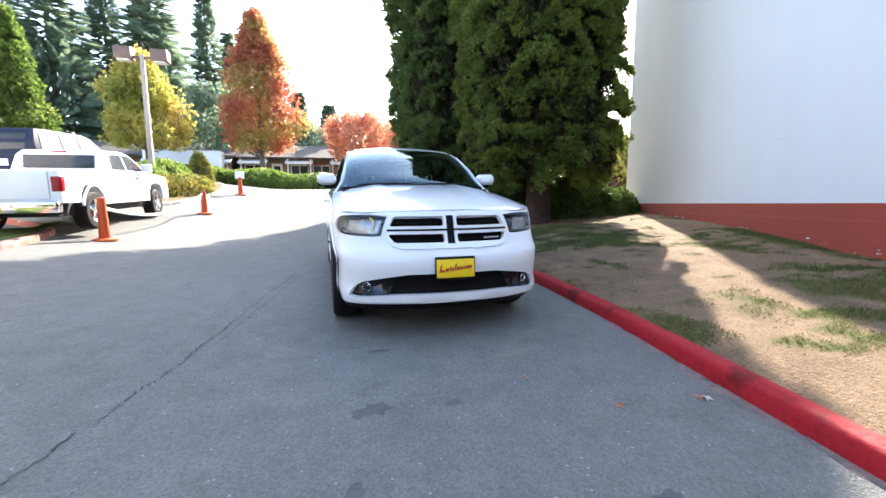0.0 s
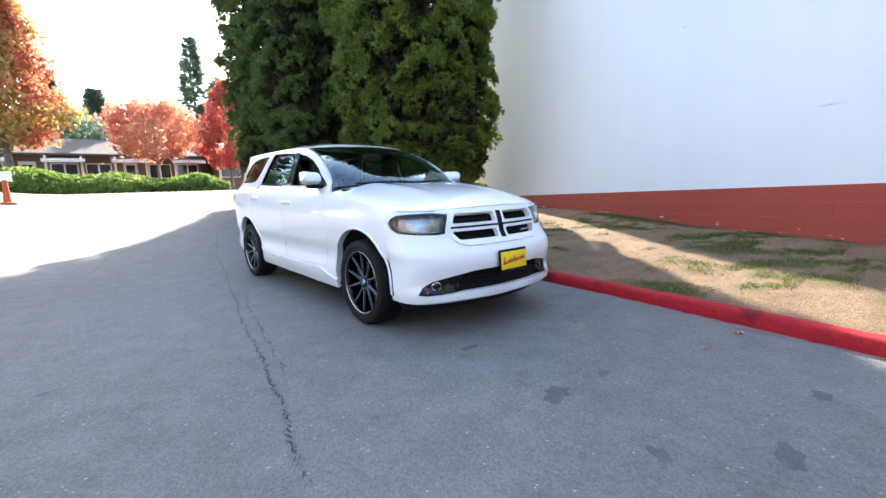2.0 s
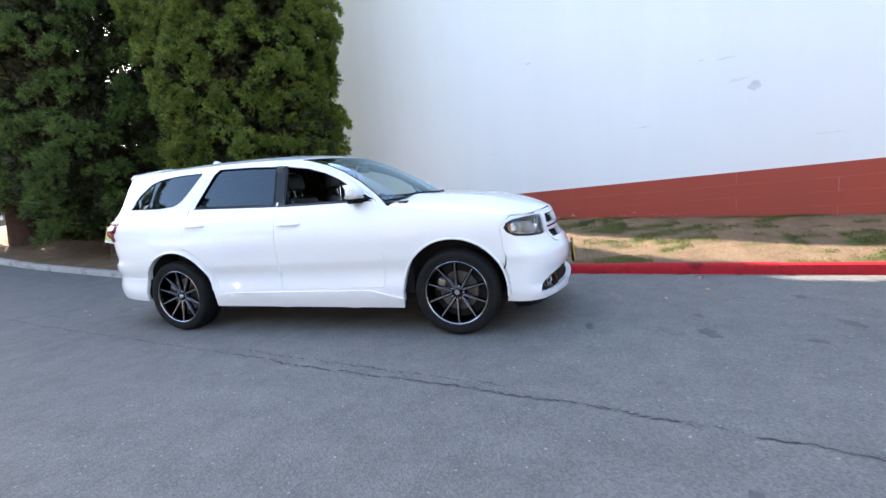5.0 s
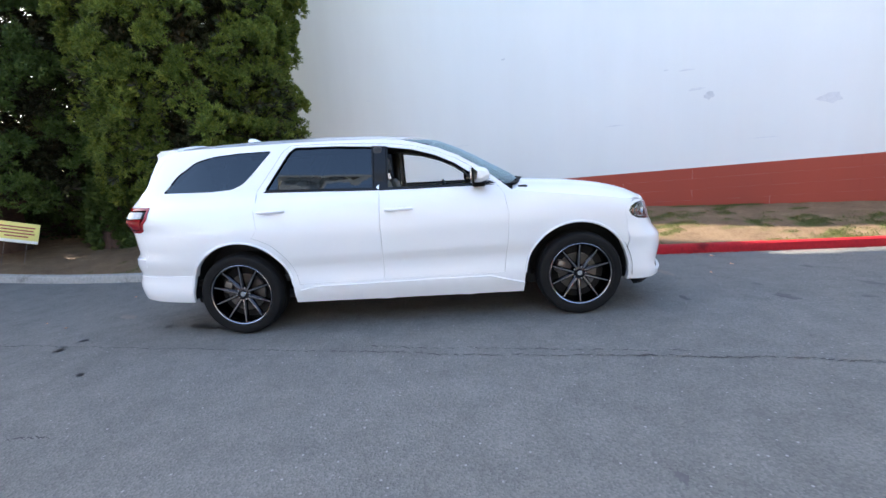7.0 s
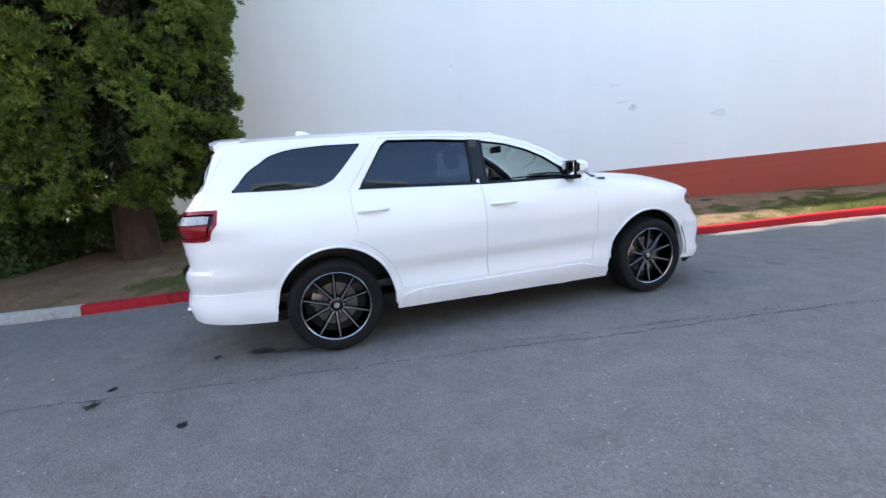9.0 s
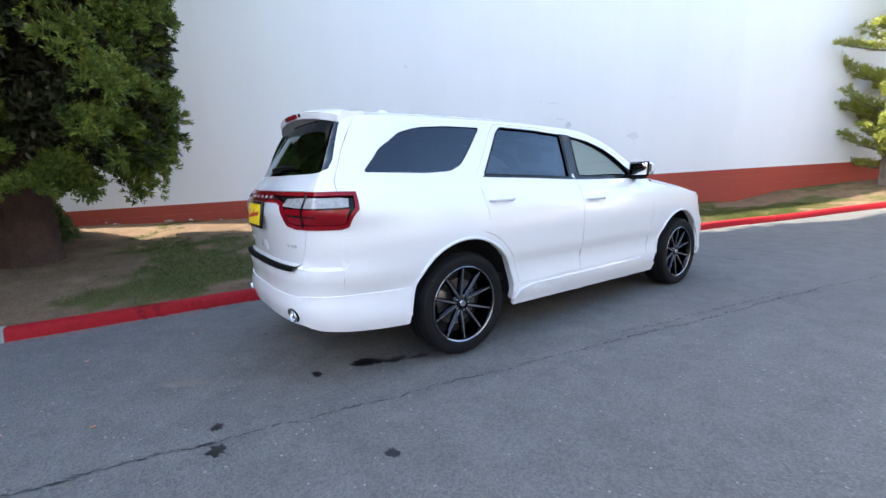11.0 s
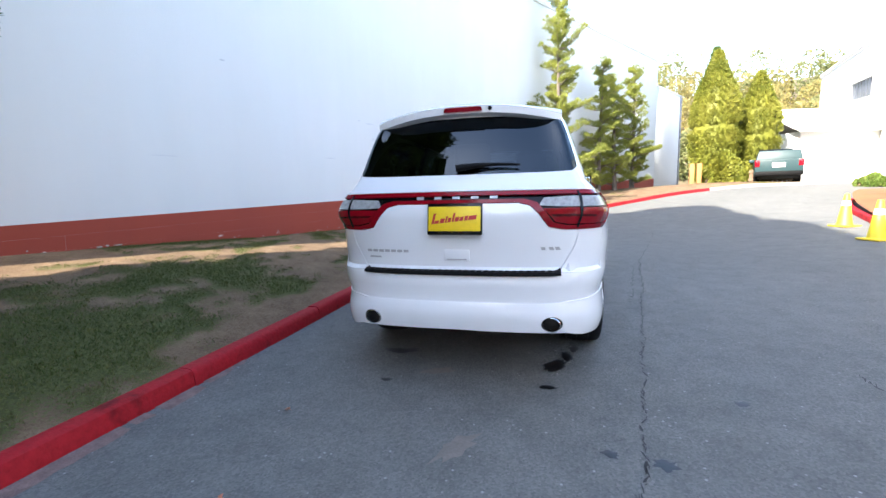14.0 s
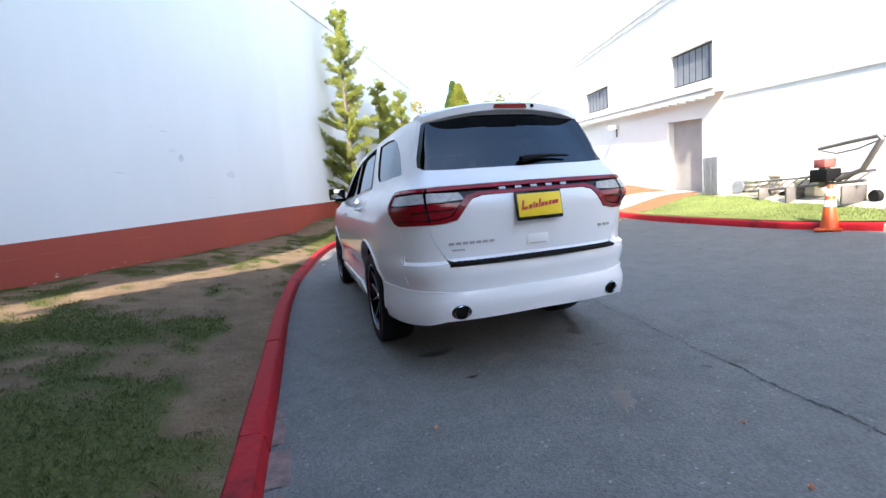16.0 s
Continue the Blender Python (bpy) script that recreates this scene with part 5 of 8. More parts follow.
        for t in np.linspace(0, 1, 11):
            x = 0.045 + 0.205 * t
            f = (1 - (2 * t - 1) ** 6) ** 0.5 if 0 < t < 1 else 0.45
            h0, h1 = 1.222 + 0.012 * t, 1.352 + 0.012 * t
            rows.append([cap.verts.new((s * (0.775 + x), 0.86 + dy * f - 0.02 * t, (h0 + h1) / 2 + dz * f * (h1 - h0) / 2)) for dy, dz in
                         ((0.07, 1.0), (0.0, 1.03), (-0.05, 0.85), (-0.075, 0.4), (-0.08, 0.0), (-0.075, -0.4), (-0.05, -0.75), (0.0, -0.95), (0.07, -0.92))])
        for r0, r1 in zip(rows, rows[1:]):
            for i in range(8):
                cap.faces.new((r0[i], r0[i + 1], r1[i + 1], r1[i]))
        cap.faces.new(rows[0]), cap.faces.new(rows[-1])
        bmesh.ops.recalc_face_normals(cap, faces=cap.faces[:])
        mirror = part("door_mirror", cap, M_PAINT, car, "white door mirror on a black foot")
        part("mirror_foot", box_bm(*sorted((s * 0.77, s * 0.95)), 0.80, 0.91, 1.196, 1.232, 0.012), M_BLACK, mirror)
        part("mirror_glass", moved(box_bm(-0.085, 0.085, -0.004, 0.004, -0.055, 0.058, 0.003), Matrix.Translation((s * 0.925, 0.922, 1.292))), M_MIRROR, mirror)
        part("mirror_rim", moved(box_bm(-0.098, 0.098, -0.006, 0.010, -0.066, 0.068, 0.006), Matrix.Translation((s * 0.923, 0.905, 1.292))), M_BLACK, mirror)
        part("indicator_strip", moved(box_bm(-0.07, 0.07, -0.006, 0.006, -0.008, 0.008, 0.003), Matrix.Translation((s * 0.93, 0.785, 1.245))), M_CLEARLENS, mirror)

    # --- rear end ---
    lamp_half = [(0, 1.143), (0.36, 1.143), (0.43, 1.125), (0.53, 1.005), (0.62, 0.988), ("s", 3.90, 0.985), ("s", 3.86, 1.0), ("s", 3.80, 1.10), ("s", 3.79, 1.203), ("s", 3.90, 1.207), (0.6, 1.208), (0, 1.21)]
    tail = rear_loop(lamp_half)
    part("tail_lamp_housing", skin_bm(tail, [], rear, 0.04, lift=-0.012, rim=0.02), M_GLOSSBLACK, car, "black full-width tail lamp housing")
    # red racetrack border
    hole = rear_loop([(0, 1.163), (0.39, 1.163), (0.465, 1.142), (0.555, 1.028), (0.63, 1.012), ("s", 3.895, 1.012), ("s", 3.87, 1.03), ("s", 3.825, 1.11), ("s", 3.815, 1.182), ("s", 3.90, 1.184), (0.6, 1.186), (0, 1.188)])
    part("tail_lamp_tube", skin_bm(tail, [hole], rear, 0.03, lift=0.004, rim=0.01), M_REDLENS, car, "red racetrack tail lamp border")
    for s in (1, -1):
        for nm, pts, mt, lab in (("reverse_lens", [(0.475, 1.125), (0.63, 1.118), ("s", 3.90, 1.115), ("s", 3.86, 1.118), ("s", 3.85, 1.165), ("s", 3.90, 1.172), (0.66, 1.175), (0.50, 1.168)], M_CLEARLENS, "clear reversing lamp lens"),
                                 ("red_lens", [(0.50, 1.108), (0.565, 1.032), (0.64, 1.018), ("s", 3.895, 1.017), ("s", 3.875, 1.035), ("s", 3.855, 1.108), ("s", 3.90, 1.106), (0.64, 1.110)], M_REDLENS, "red brake lamp lens")):
            half = [(b_rear(p[0], p[1]), p[1]) if len(p) == 2 else (ALL - a_side(p[1], p[2]), p[2]) for p in pts]
            part(nm, skin_bm([(s * b, z) for b, z in half], [], rear, 0.03, lift=0.001, rim=0.01), mt, car, lab)
        part("lamp_joint", skin_bm([(s * b_rear(x, z), z) for x, z in [(0.680, 1.0), (0.690, 1.0), (0.690, 1.20), (0.680, 1.20)]], [], rear, 0.03, lift=0.007, rim=0.01), M_GLOSSBLACK, car)
        part("lamp_bar", skin_bm([(s * b_rear(x, z), z) for x, z in [(0.55, 1.066), (0.79, 1.058), (0.79, 1.068), (0.54, 1.077)]], [], rear, 0.03, lift=0.005, rim=0.005), M_DARKRED, car)
    for i in range(5):
        x = 0.22 - 0.11 * i
        part("badge_letter_bar", skin_bm([(b_rear(x + dx, z), z) for dx, z in [(-0.022, 1.168), (0.022, 1.168), (0.022, 1.183), (-0.022, 1.183)]], [], rear, 0.03, lift=0.003, rim=0.004), M_BADGE, car, "chrome badge bar in the lamp band")
    gate_low = rear_loop([(0, 0.746), (0.55, 0.746), (0.602, 0.768), (0.674, 0.90), (0.698, 0.983), (0.60, 0.986), (0.528, 1.002), (0.428, 1.123), (0.358, 1.141), (0, 1.141)])
    gate = part("tailgate", skin_bm(gate_low, [], rear, 0.045, rim=0.03), paint, car, "white tailgate below the lamps")
    glass = rear_loop([(0, 1.312), (0.5, 1.315), (0.66, 1.322), (0.688, 1.345), (0.678, 1.40), (0.632, 1.55), (0.592, 1.655), (0.56, 1.672), (0, 1.682)])
    gate_up = rear_loop([(0, 1.216), (0.6, 1.214), ("s", 3.94, 1.209), ("s", 3.90, 1.209), ("s", 3.862, 1.33), ("s", 3.812, 1.45), ("s", 3.727, 1.60), ("s", 3.672, 1.678), (0.5, 1.70), (0, 1.71)])
    part("tailgate_frame", skin_bm(gate_up, [glass], rear, 0.045, rim=0.02, hole_material=1), paint, car, "white rear window surround")
    part("rear_window", skin_bm(glass, [], rear, 0.06, lift=-0.004, rim=0), M_TINT, car, "dark tinted rear window")
    # wiper on the window
    w0, w1 = rear(b_rear(0.02, 1.35), 1.35), rear(b_rear(-0.36, 1.362), 1.362)
    part("rear_wiper", tube_bm([w0 + (w1 - w0) * t + Vector((0, 0.028, 0.012 * math.sin(t * 3.1))) for t in np.linspace(0, 1, 7)], [0.022, 0.02, 0.016, 0.012, 0.01, 0.008, 0.006], 8), M_BLACK, car, "black rear wiper")
    # corner panels between lamp and bumper
    for s in (1, -1):
        lp = [(0.7005, 0.984), (0.6765, 0.898), (0.6045, 0.767), (0.598, 0.744), (0.70, 0.738), ("s", 3.90, 0.738), ("s", 3.897, 0.984)]
        half = [(b_rear(p[0], p[1]), p[1]) if len(p) == 2 else (ALL - a_side(p[1], p[2]), p[2]) for p in lp]
        part("corner_panel", skin_bm([(s * b, z) for b, z in half], [], rear, 0.04, rim=0.015), paint, car)
    ex = []
    for s in (1, -1):
        ex.append([(s * (0.55 + 0.060 * math.cos(t)), 0.442 + 0.045 * math.sin(t)) for t in np.linspace(0, 2 * math.pi, 17)[:-1]])
    bump_up = rear_loop([(0, 0.548), (0.5, 0.548), (0.62, 0.555), ("s", 3.88, 0.562), ("s", 3.896, 0.562), ("s", 3.898, 0.737), (0.70, 0.737), (0.585, 0.741), (0, 0.744)])
    bumper = part("rear_bumper", skin_bm(bump_up, [], rear, 0.045, rim=0.02), paint, car, "white rear bumper")
    low = rear_loop([(0, 0.395), (0.40, 0.390), (0.63, 0.386), (0.72, 0.362), ("s", 3.86, 0.345), ("s", 3.7, 0.335), ("s", 3.49, 0.325), ("s", 3.48, 0.40), ("s", 3.455, 0.50), ("s", 3.44, 0.566), ("s", 3.55, 0.572), ("s", 3.75, 0.576), ("s", 3.88, 0.576), (0.66, 0.574), (0.60, 0.565), (0.5, 0.562), (0, 0.562)])
    part("bumper_valance", skin_bm(low, [[(b_rear(math.copysign(abs(x), x), z), z) for x, z in e] for e in ex], rear, 0.045, lift=0.008, rim=0.03, hole_material=1), paint, car, "white lower rear valance with exhaust cut-outs")
    pad = bmesh.new()
    rows = []
    for x in np.linspace(-0.60, 0.60, 43):
        x = float(x)
        e = max(0.0, abs(x) - 0.56) / 0.04
        p = rear(b_rear(x, 0.725), 0.725)
        rows.append([pad.verts.new((x, p.y + dy, z)) for dy, z in ((-0.05, 0.752), (-0.012, 0.752 - 0.004 * e), (0.008, 0.747 - 0.006 * e), (0.013, 0.738), (0.012, 0.725 + 0.006 * e), (-0.01, 0.720))])
    for r0, r1 in zip(rows, rows[1:]):
        for i in range(5):
            pad.faces.new((r0[i], r0[i + 1], r1[i + 1], r1[i]))
    bmesh.ops.recalc_face_normals(pad, faces=pad.faces[:])
    pad_ob = part("step_pad", pad, M_BLACK, bumper, "black ribbed bumper step pad")
    for x in np.linspace(-0.54, 0.54, 28):
        p = rear(b_rear(float(x), 0.725), 0.725)
        part("pad_rib", box_bm(float(x) - 0.012, float(x) + 0.012, p.y - 0.02, p.y + 0.008, 0.749, 0.7555, 0.002), M_BLACK, pad_ob)
    for s in (1, -1):
        c = rear(b_rear(s * 0.535, 0.43), 0.43)
        tip = part("exhaust_tip", moved(lathe_bm([(0.040, -0.16), (0.044, 0.02), (0.047, 0.034), (0.043, 0.037), (0.037, 0.02), (0.034, -0.12)], 28, "Y"), Matrix.Translation((s * 0.55, c.y - 0.022, 0.440)) @ Matrix.Diagonal((1.08, 1, 0.92, 1))), M_CHROME, car, "round chrome exhaust tip")
        part("exhaust_bore", moved(lathe_bm([(0.0, -0.06), (0.037, -0.06)], 20, "Y"), Matrix.Translation((s * 0.55, c.y - 0.02, 0.440)) @ Matrix.Diagonal((1.08, 1, 0.92, 1))), M_LINER, tip)
    # tailgate handle and badges
    c = rear(b_rear(0.0, 0.84), 0.84)
    part("gate_handle", moved(box_bm(-0.078, 0.078, -0.02, 0.005, -0.035, 0.035, 0.004), Matrix.Translation(c)), M_PAINT, gate, "white tailgate grip")
    part("grip_slot", moved(box_bm(-0.06, 0.06, 0.0, 0.0065, -0.029, -0.022, 0.001), Matrix.Translation(c)), M_BADGE, gate)
    for i in range(7):
        x = 0.57 - 0.042 * i
        part("name_bar", skin_bm([(b_rear(x + dx, z), z) for dx, z in [(-0.016, 0.852), (0.016, 0.852), (0.016, 0.868), (-0.016, 0.868)]], [], rear, 0.03, lift=0.003, rim=0.004), M_BADGE, gate)
    part("name_bar", skin_bm([(b_rear(x, z), z) for x, z in [(0.49, 0.815), (0.57, 0.815), (0.57, 0.826), (0.49, 0.826)]], [], rear, 0.03, lift=0.003, rim=0.004), M_BADGE, gate)
    for x in (-0.50, -0.545, -0.58):
        part("trim_badge", skin_bm([(b_rear(x + dx, z), z) for dx, z in [(-0.016, 0.87), (0.010, 0.87), (0.016, 0.888), (-0.008, 0.888)]], [], rear, 0.03, lift=0.003, rim=0.004), M_BADGE, gate)

    # --- plates ---
    for y, z, turn, tilt in ((-0.945, 0.565, 0, -4), (4.185, 1.055, 180, 8)):
        m = pose(0, y, z, tilt if turn == 0 else -tilt, 0, turn)
        fr = part("plate_frame", moved(box_bm(-0.162, 0.162, -0.012, 0.012, -0.092, 0.092, 0.008), m), M_GLOSSBLACK, car, "black plate holder with a yellow dealer card")
        part("plate_card", moved(box_bm(-0.153, 0.153, -0.0165, -0.010, -0.070, 0.072, 0.002), m), M_PLATE, fr, "yellow plate card with red script bars")
        for x0, x1, h in ((-0.132, -0.118, 0.060), (-0.116, -0.088, 0.018), (-0.082, -0.056, 0.026), (-0.051, -0.040, 0.036), (-0.036, -0.016, 0.026), (-0.011, 0.002, 0.050), (0.006, 0.030, 0.026), (0.034, 0.055, 0.024), (0.062, 0.082, 0.026), (0.086, 0.132, 0.024)):
            part("script_bar", moved(box_bm(x0, x1, -0.0175, -0.0160, -0.016, h - 0.016), m @ pose(0, 0, 0, 0, -6, 0) @ Matrix(((1, 0, 0.35, 0), (0, 1, 0, 0), (0, 0, 1, 0), (0, 0, 0, 1)))), M_PLATERED, fr)
        part("frame_bar", moved(box_bm(-0.09, 0.09, -0.0135, -0.0115, -0.086, -0.074), m), M_RIM, fr)
        part("frame_bar", moved(box_bm(-0.08, 0.08, -0.0135, -0.0115, 0.076, 0.086), m), M_RIM, fr)

    # --- wheels ---
    tyre_p = [(0.272, -0.105), (0.279, -0.122), (0.290, -0.127), (0.294, -0.124), (0.325, -0.133), (0.352, -0.124), (0.366, -0.104), (0.372, -0.066), (0.373, -0.05), (0.368, -0.046), (0.368, -0.038), (0.3735, -0.034), (0.374, 0.0), (0.3735, 0.034), (0.368, 0.038), (0.368, 0.046), (0.373, 0.05), (0.372, 0.066), (0.366, 0.104), (0.352, 0.124), (0.325, 0.133), (0.285, 0.125), (0.272, 0.105)]
    wheels = []
    for s, y in ((-1, 0.0), (-1, 3.042), (1, 0.0), (1, 3.042)):
        m = Matrix.Translation((s * 0.787, y, 0.374)) @ (Matrix.Rotation(math.pi, 4, "Z") if s > 0 else Matrix.Identity(4))
        wheel = empty("wheel", m)
        wheel.parent = car
        tagged(wheel, label="black tyre on a dark ten-spoke alloy rim")
        if not wheels:
            t = lathe_bm(tyre_p, 56, "X")
            part("tyre", t, M_TYRE, wheel, "black rubber tyre")
            part("rim", lathe_bm([(0.245, 0.10), (0.255, 0.02), (0.262, -0.09), (0.272, -0.106), (0.279, -0.115), (0.274, -0.121), (0.262, -0.115), (0.255, -0.10), (0.247, -0.03), (0.238, 0.09)], 56, "X"), M_RIM, wheel, "dark alloy rim")
            part("rim_lip", lathe_bm([(0.266, -0.1175), (0.2725, -0.1225), (0.2755, -0.1205), (0.269, -0.1155)], 56, "X"), M_SPOKE, wheel, "bright machined rim edge")
            part("hub", lathe_bm([(0.0, -0.088), (0.028, -0.088), (0.034, -0.080), (0.062, -0.074), (0.072, -0.060), (0.072, -0.03), (0.0, -0.02)], 30, "X"), M_RIM, wheel)
            part("hub_cap", lathe_bm([(0.0, -0.094), (0.022, -0.093), (0.027, -0.086)], 20, "X"), M_CHROME, wheel)
            part("brake_disc", lathe_bm([(0.0, 0.0), (0.09, 0.0), (0.09, -0.014), (0.17, -0.014), (0.17, 0.012), (0.0, 0.012)], 40, "X"), M_DISC, wheel, "steel brake disc")
            part("caliper", moved(box_bm(-0.035, 0.035, -0.055, 0.055, -0.03, 0.045, 0.012), Matrix.Rotation(radians(-70), 4, "X") @ Matrix.Translation((-0.01, 0, 0.155))), M_DISC, wheel, "grey brake caliper")
            part("wheel_back", lathe_bm([(0.0, 0.03), (0.25, 0.03)], 32, "X"), M_LINER, wheel)
            for k in range(5):
                for d in (-1, 1):
                    # each pair of spokes leaves the hub together and opens towards the rim
                    sp = bmesh.new()
                    rows = []
                    for t in np.linspace(0, 1, 9):
                        p0, p1 = (0.052, radians(72 * k) + d * 0.17), (0.264, radians(72 * k) + d * 0.315)
                        oy, oz = (a * (1 - t) + b * t for a, b in zip((p0[0] * math.cos(p0[1]), p0[0] * math.sin(p0[1])), (p1[0] * math.cos(p1[1]), p1[0] * math.sin(p1[1]))))
                        r, ang = math.hypot(oy, oz), math.atan2(oz, oy)
                        w = 0.019 - 0.007 * t
                        c, sn = math.cos(ang), math.sin(ang)
                        dep = -0.078 - 0.024 * t
                        o = Vector((0, r * c, r * sn))
                        q = Vector((0, -sn, c))
                        rows.append([sp.verts.new(o + q * j * w + Vector((dep + h, 0, 0))) for j, h in ((-1, 0.035), (-1, 0.007), (-0.42, -0.004), (0.42, -0.004), (1, 0.007), (1, 0.035))])
                    for r0, r1 in zip(rows, rows[1:]):
                        for i in range(6):
                            f = sp.faces.new((r0[i], r0[(i + 1) % 6], r1[(i + 1) % 6], r1[i]))
                            f.material_index = 1 if i == 2 else 0
                    bmesh.ops.recalc_face_normals(sp, faces=sp.faces[:])
                    part("spoke", sp, [M_RIM, M_SPOKE], wheel)
                ang = radians(72 * k + 36)
                part("lug_nut", moved(lathe_bm([(0.0, -0.082), (0.008, -0.081), (0.010, -0.06)], 8, "X"), Matrix.Translation((0, 0.055 * math.cos(ang), 0.055 * math.sin(ang)))), M_CHROME, wheel)
        else:
            for c in wheels[0].children:
                o = c.copy()
                scene.collection.objects.link(o)
                o.parent = wheel
        wheels.append(wheel)

    # --- floor, underside and cabin ---
    part("floor_pan", box_bm(-0.72, 0.72, -0.50, 3.55, 0.27, 0.36, 0.02), M_LINER, car, "black underside")
    part("engine_cover", box_bm(-0.60, 0.60, -0.50, 0.45, 0.30, 0.98, 0.05), M_LINER, car)
    part("cabin_floor", box_bm(-0.76, 0.76, 0.55, 3.85, 0.44, 0.50, 0.01), M_SEAT, car, "black carpeted cabin floor")
    part("bulkhead", box_bm(-0.78, 0.78, 0.42, 0.50, 0.35, 1.18, 0.01), M_LINER, car)
    part("load_bay_back", box_bm(-0.74, 0.74, 3.80, 3.90, 0.45, 1.18, 0.02), M_LINER, car)
    for s in (1, -1):
        part("inner_door", box_bm(*sorted((s * 0.735, s * 0.80)), 0.62, 2.50, 0.42, 1.19, 0.02), M_SEAT, car, "black inner door trim")
        part("inner_quarter", box_bm(*sorted((s * 0.52, s * 0.56)), 2.55, 3.75, 0.45, 1.25, 0.02), M_SEAT, car)
        rail = [(y, z) for y, z in a_pillar] + [(y, roof_edge(y)) for y in (1.8, 2.2, 2.6, 3.0, 3.4)]
        part("inner_rail", tube_bm([body(s * a_side(y, z - 0.015), z - 0.015) - Vector((s * 0.055, -0.03, 0.012)) for y, z in rail], 0.036, 8), M_SEAT, car, "black trim along pillar and roof rail")
        part("inner_pillar", box_bm(*sorted((s * 0.66, s * 0.70)), 1.69, 1.77, 1.15, 1.60, 0.015), M_SEAT, car)
    part("roof_lining", skin_bm([(-0.58, 1.62), (-0.35, 1.40), (0.35, 1.40), (0.58, 1.62), (0.58, 3.6), (-0.58, 3.6)], [], lambda x, y: roof(x, y) - Vector((0, 0, 0.035)), 0.12, rim=0), M_GREYTRIM, car, "dark grey roof lining")
    part("dashboard", moved(box_bm(-0.74, 0.74, -0.22, 0.24, -0.16, 0.13, 0.07, 3), Matrix.Translation((0, 0.80, 1.05))), M_SEAT, car, "black dashboard")
    wheel_m = pose(0.37, 1.10, 1.08, 65, 0, 0)
    ring = lathe_bm([(0.185 + 0.016 * math.cos(t), 0.016 * math.sin(t)) for t in np.linspace(0, 2 * math.pi, 9)], 28)
    part("steering_wheel", moved(joined(ring, box_bm(-0.18, 0.18, -0.03, 0.03, -0.012, 0.012, 0.01), box_bm(-0.06, 0.06, -0.07, 0.06, -0.02, 0.02, 0.015)), wheel_m), M_SEAT, car, "black steering wheel")
    part("rear_view_mirror", box_bm(-0.12, 0.12, 1.18, 1.21, 1.50, 1.57, 0.012), M_SEAT, car, "black interior mirror")
    for s in (1, -1):
        part("sun_visor", moved(box_bm(-0.2, 0.2, -0.09, 0.09, -0.008, 0.008, 0.006), pose(s * 0.36, 1.36, 1.615, 12, 0, 0)), M_SEAT, car)

    def seat(x, y, w):
        st = part("seat_back", moved(box_bm(-w, w, -0.06, 0.07, 0, 0.62, 0.05, 3), pose(x, y, 0.70, -14, 0, 0)), M_SEAT, car, "black leather seat back")
        part("seat_cushion", box_bm(x - w, x + w, y - 0.48, y + 0.05, 0.50, 0.74, 0.06, 3), M_SEAT, st)
        part("headrest", moved(box_bm(-0.13, 0.13, -0.045, 0.05, 0.0, 0.18, 0.045, 3), pose(x, y + 0.185, 1.365, -8, 0, 0)), M_SEAT, st, "black padded headrest")
        for d in (-0.06, 0.06):
            part("headrest_post", tube_bm([(x + d, y + 0.165, 1.30), (x + d, y + 0.185, 1.42)], 0.006, 6), M_CHROME, st)
    for s in (1, -1):
        seat(s * 0.37, 1.62, 0.24)
        seat(s * 0.37, 2.55, 0.24)
    seat(0.0, 3.35, 0.44)
    return car


build_suv()

# ---- vehicles further off ----
def taper_bm(profile, half, z0, k, bevel=0.04, y_half=0.0):
    """A side outline of (y, z) given a width, drawn in above z0."""
    bm = prism_bm(profile, 2 * half)
    for v in bm.verts:
        # the prism stands in x, z and runs along y: turn it so that it runs across x
        x, y, z = v.co
        w = (y - half) * (1 - max(0, z - z0) * k)
        v.co = Vector((w, x, z))
    bmesh.ops.recalc_face_normals(bm, faces=bm.faces[:])
    if bevel:
        bmesh.ops.bevel(bm, geom=bm.edges[:], offset=bevel, segments=2, affect="EDGES", profile=0.6)
    return bm


def side_pane(profile, side, half, z0, k, thick=0.012):
    """A pane on a flank that leans in above z0: outline (y, z)."""
    bm = prism_bm(profile, thick)
    for v in bm.verts:
        v.co = Vector((side * (half * (1 - max(0, v.co.z - z0) * k) + v.co.y - 0.004), v.co.x, v.co.z))
    bmesh.ops.recalc_face_normals(bm, faces=bm.faces[:])
    return bm


def add_wheels(car, ys, x, r, w=0.25):
    for y in ys:
        for s in (-1, 1):
            wh = empty("wheel", Matrix.Translation((s * x, y, r)))
            wh.parent = car
            part("tyre", lathe_bm([(r * 0.62, -w / 2), (r * 0.9, -w / 2), (r, -w * 0.35), (r, w * 0.35), (r * 0.9, w / 2), (r * 0.62, w / 2)], 28, "X"), M_TYRE, wh)
            part("rim", lathe_bm([(0.0, -w * 0.36), (r * 0.2, -w * 0.38), (r * 0.25, -w * 0.25), (r * 0.5, -w * 0.30), (r * 0.63, -w * 0.46), (r * 0.63, w * 0.46), (r * 0.25, w * 0.25), (0.0, w * 0.36)], 24, "X"), M_SPOKE, wh)
            for k in range(5):
                part("spoke", moved(box_bm(-w * 0.48, w * 0.48, -0.03, 0.03, r * 0.08, r * 0.6, 0.01), Matrix.Rotation(radians(72 * k), 4, "X")), M_CHROME, wh)


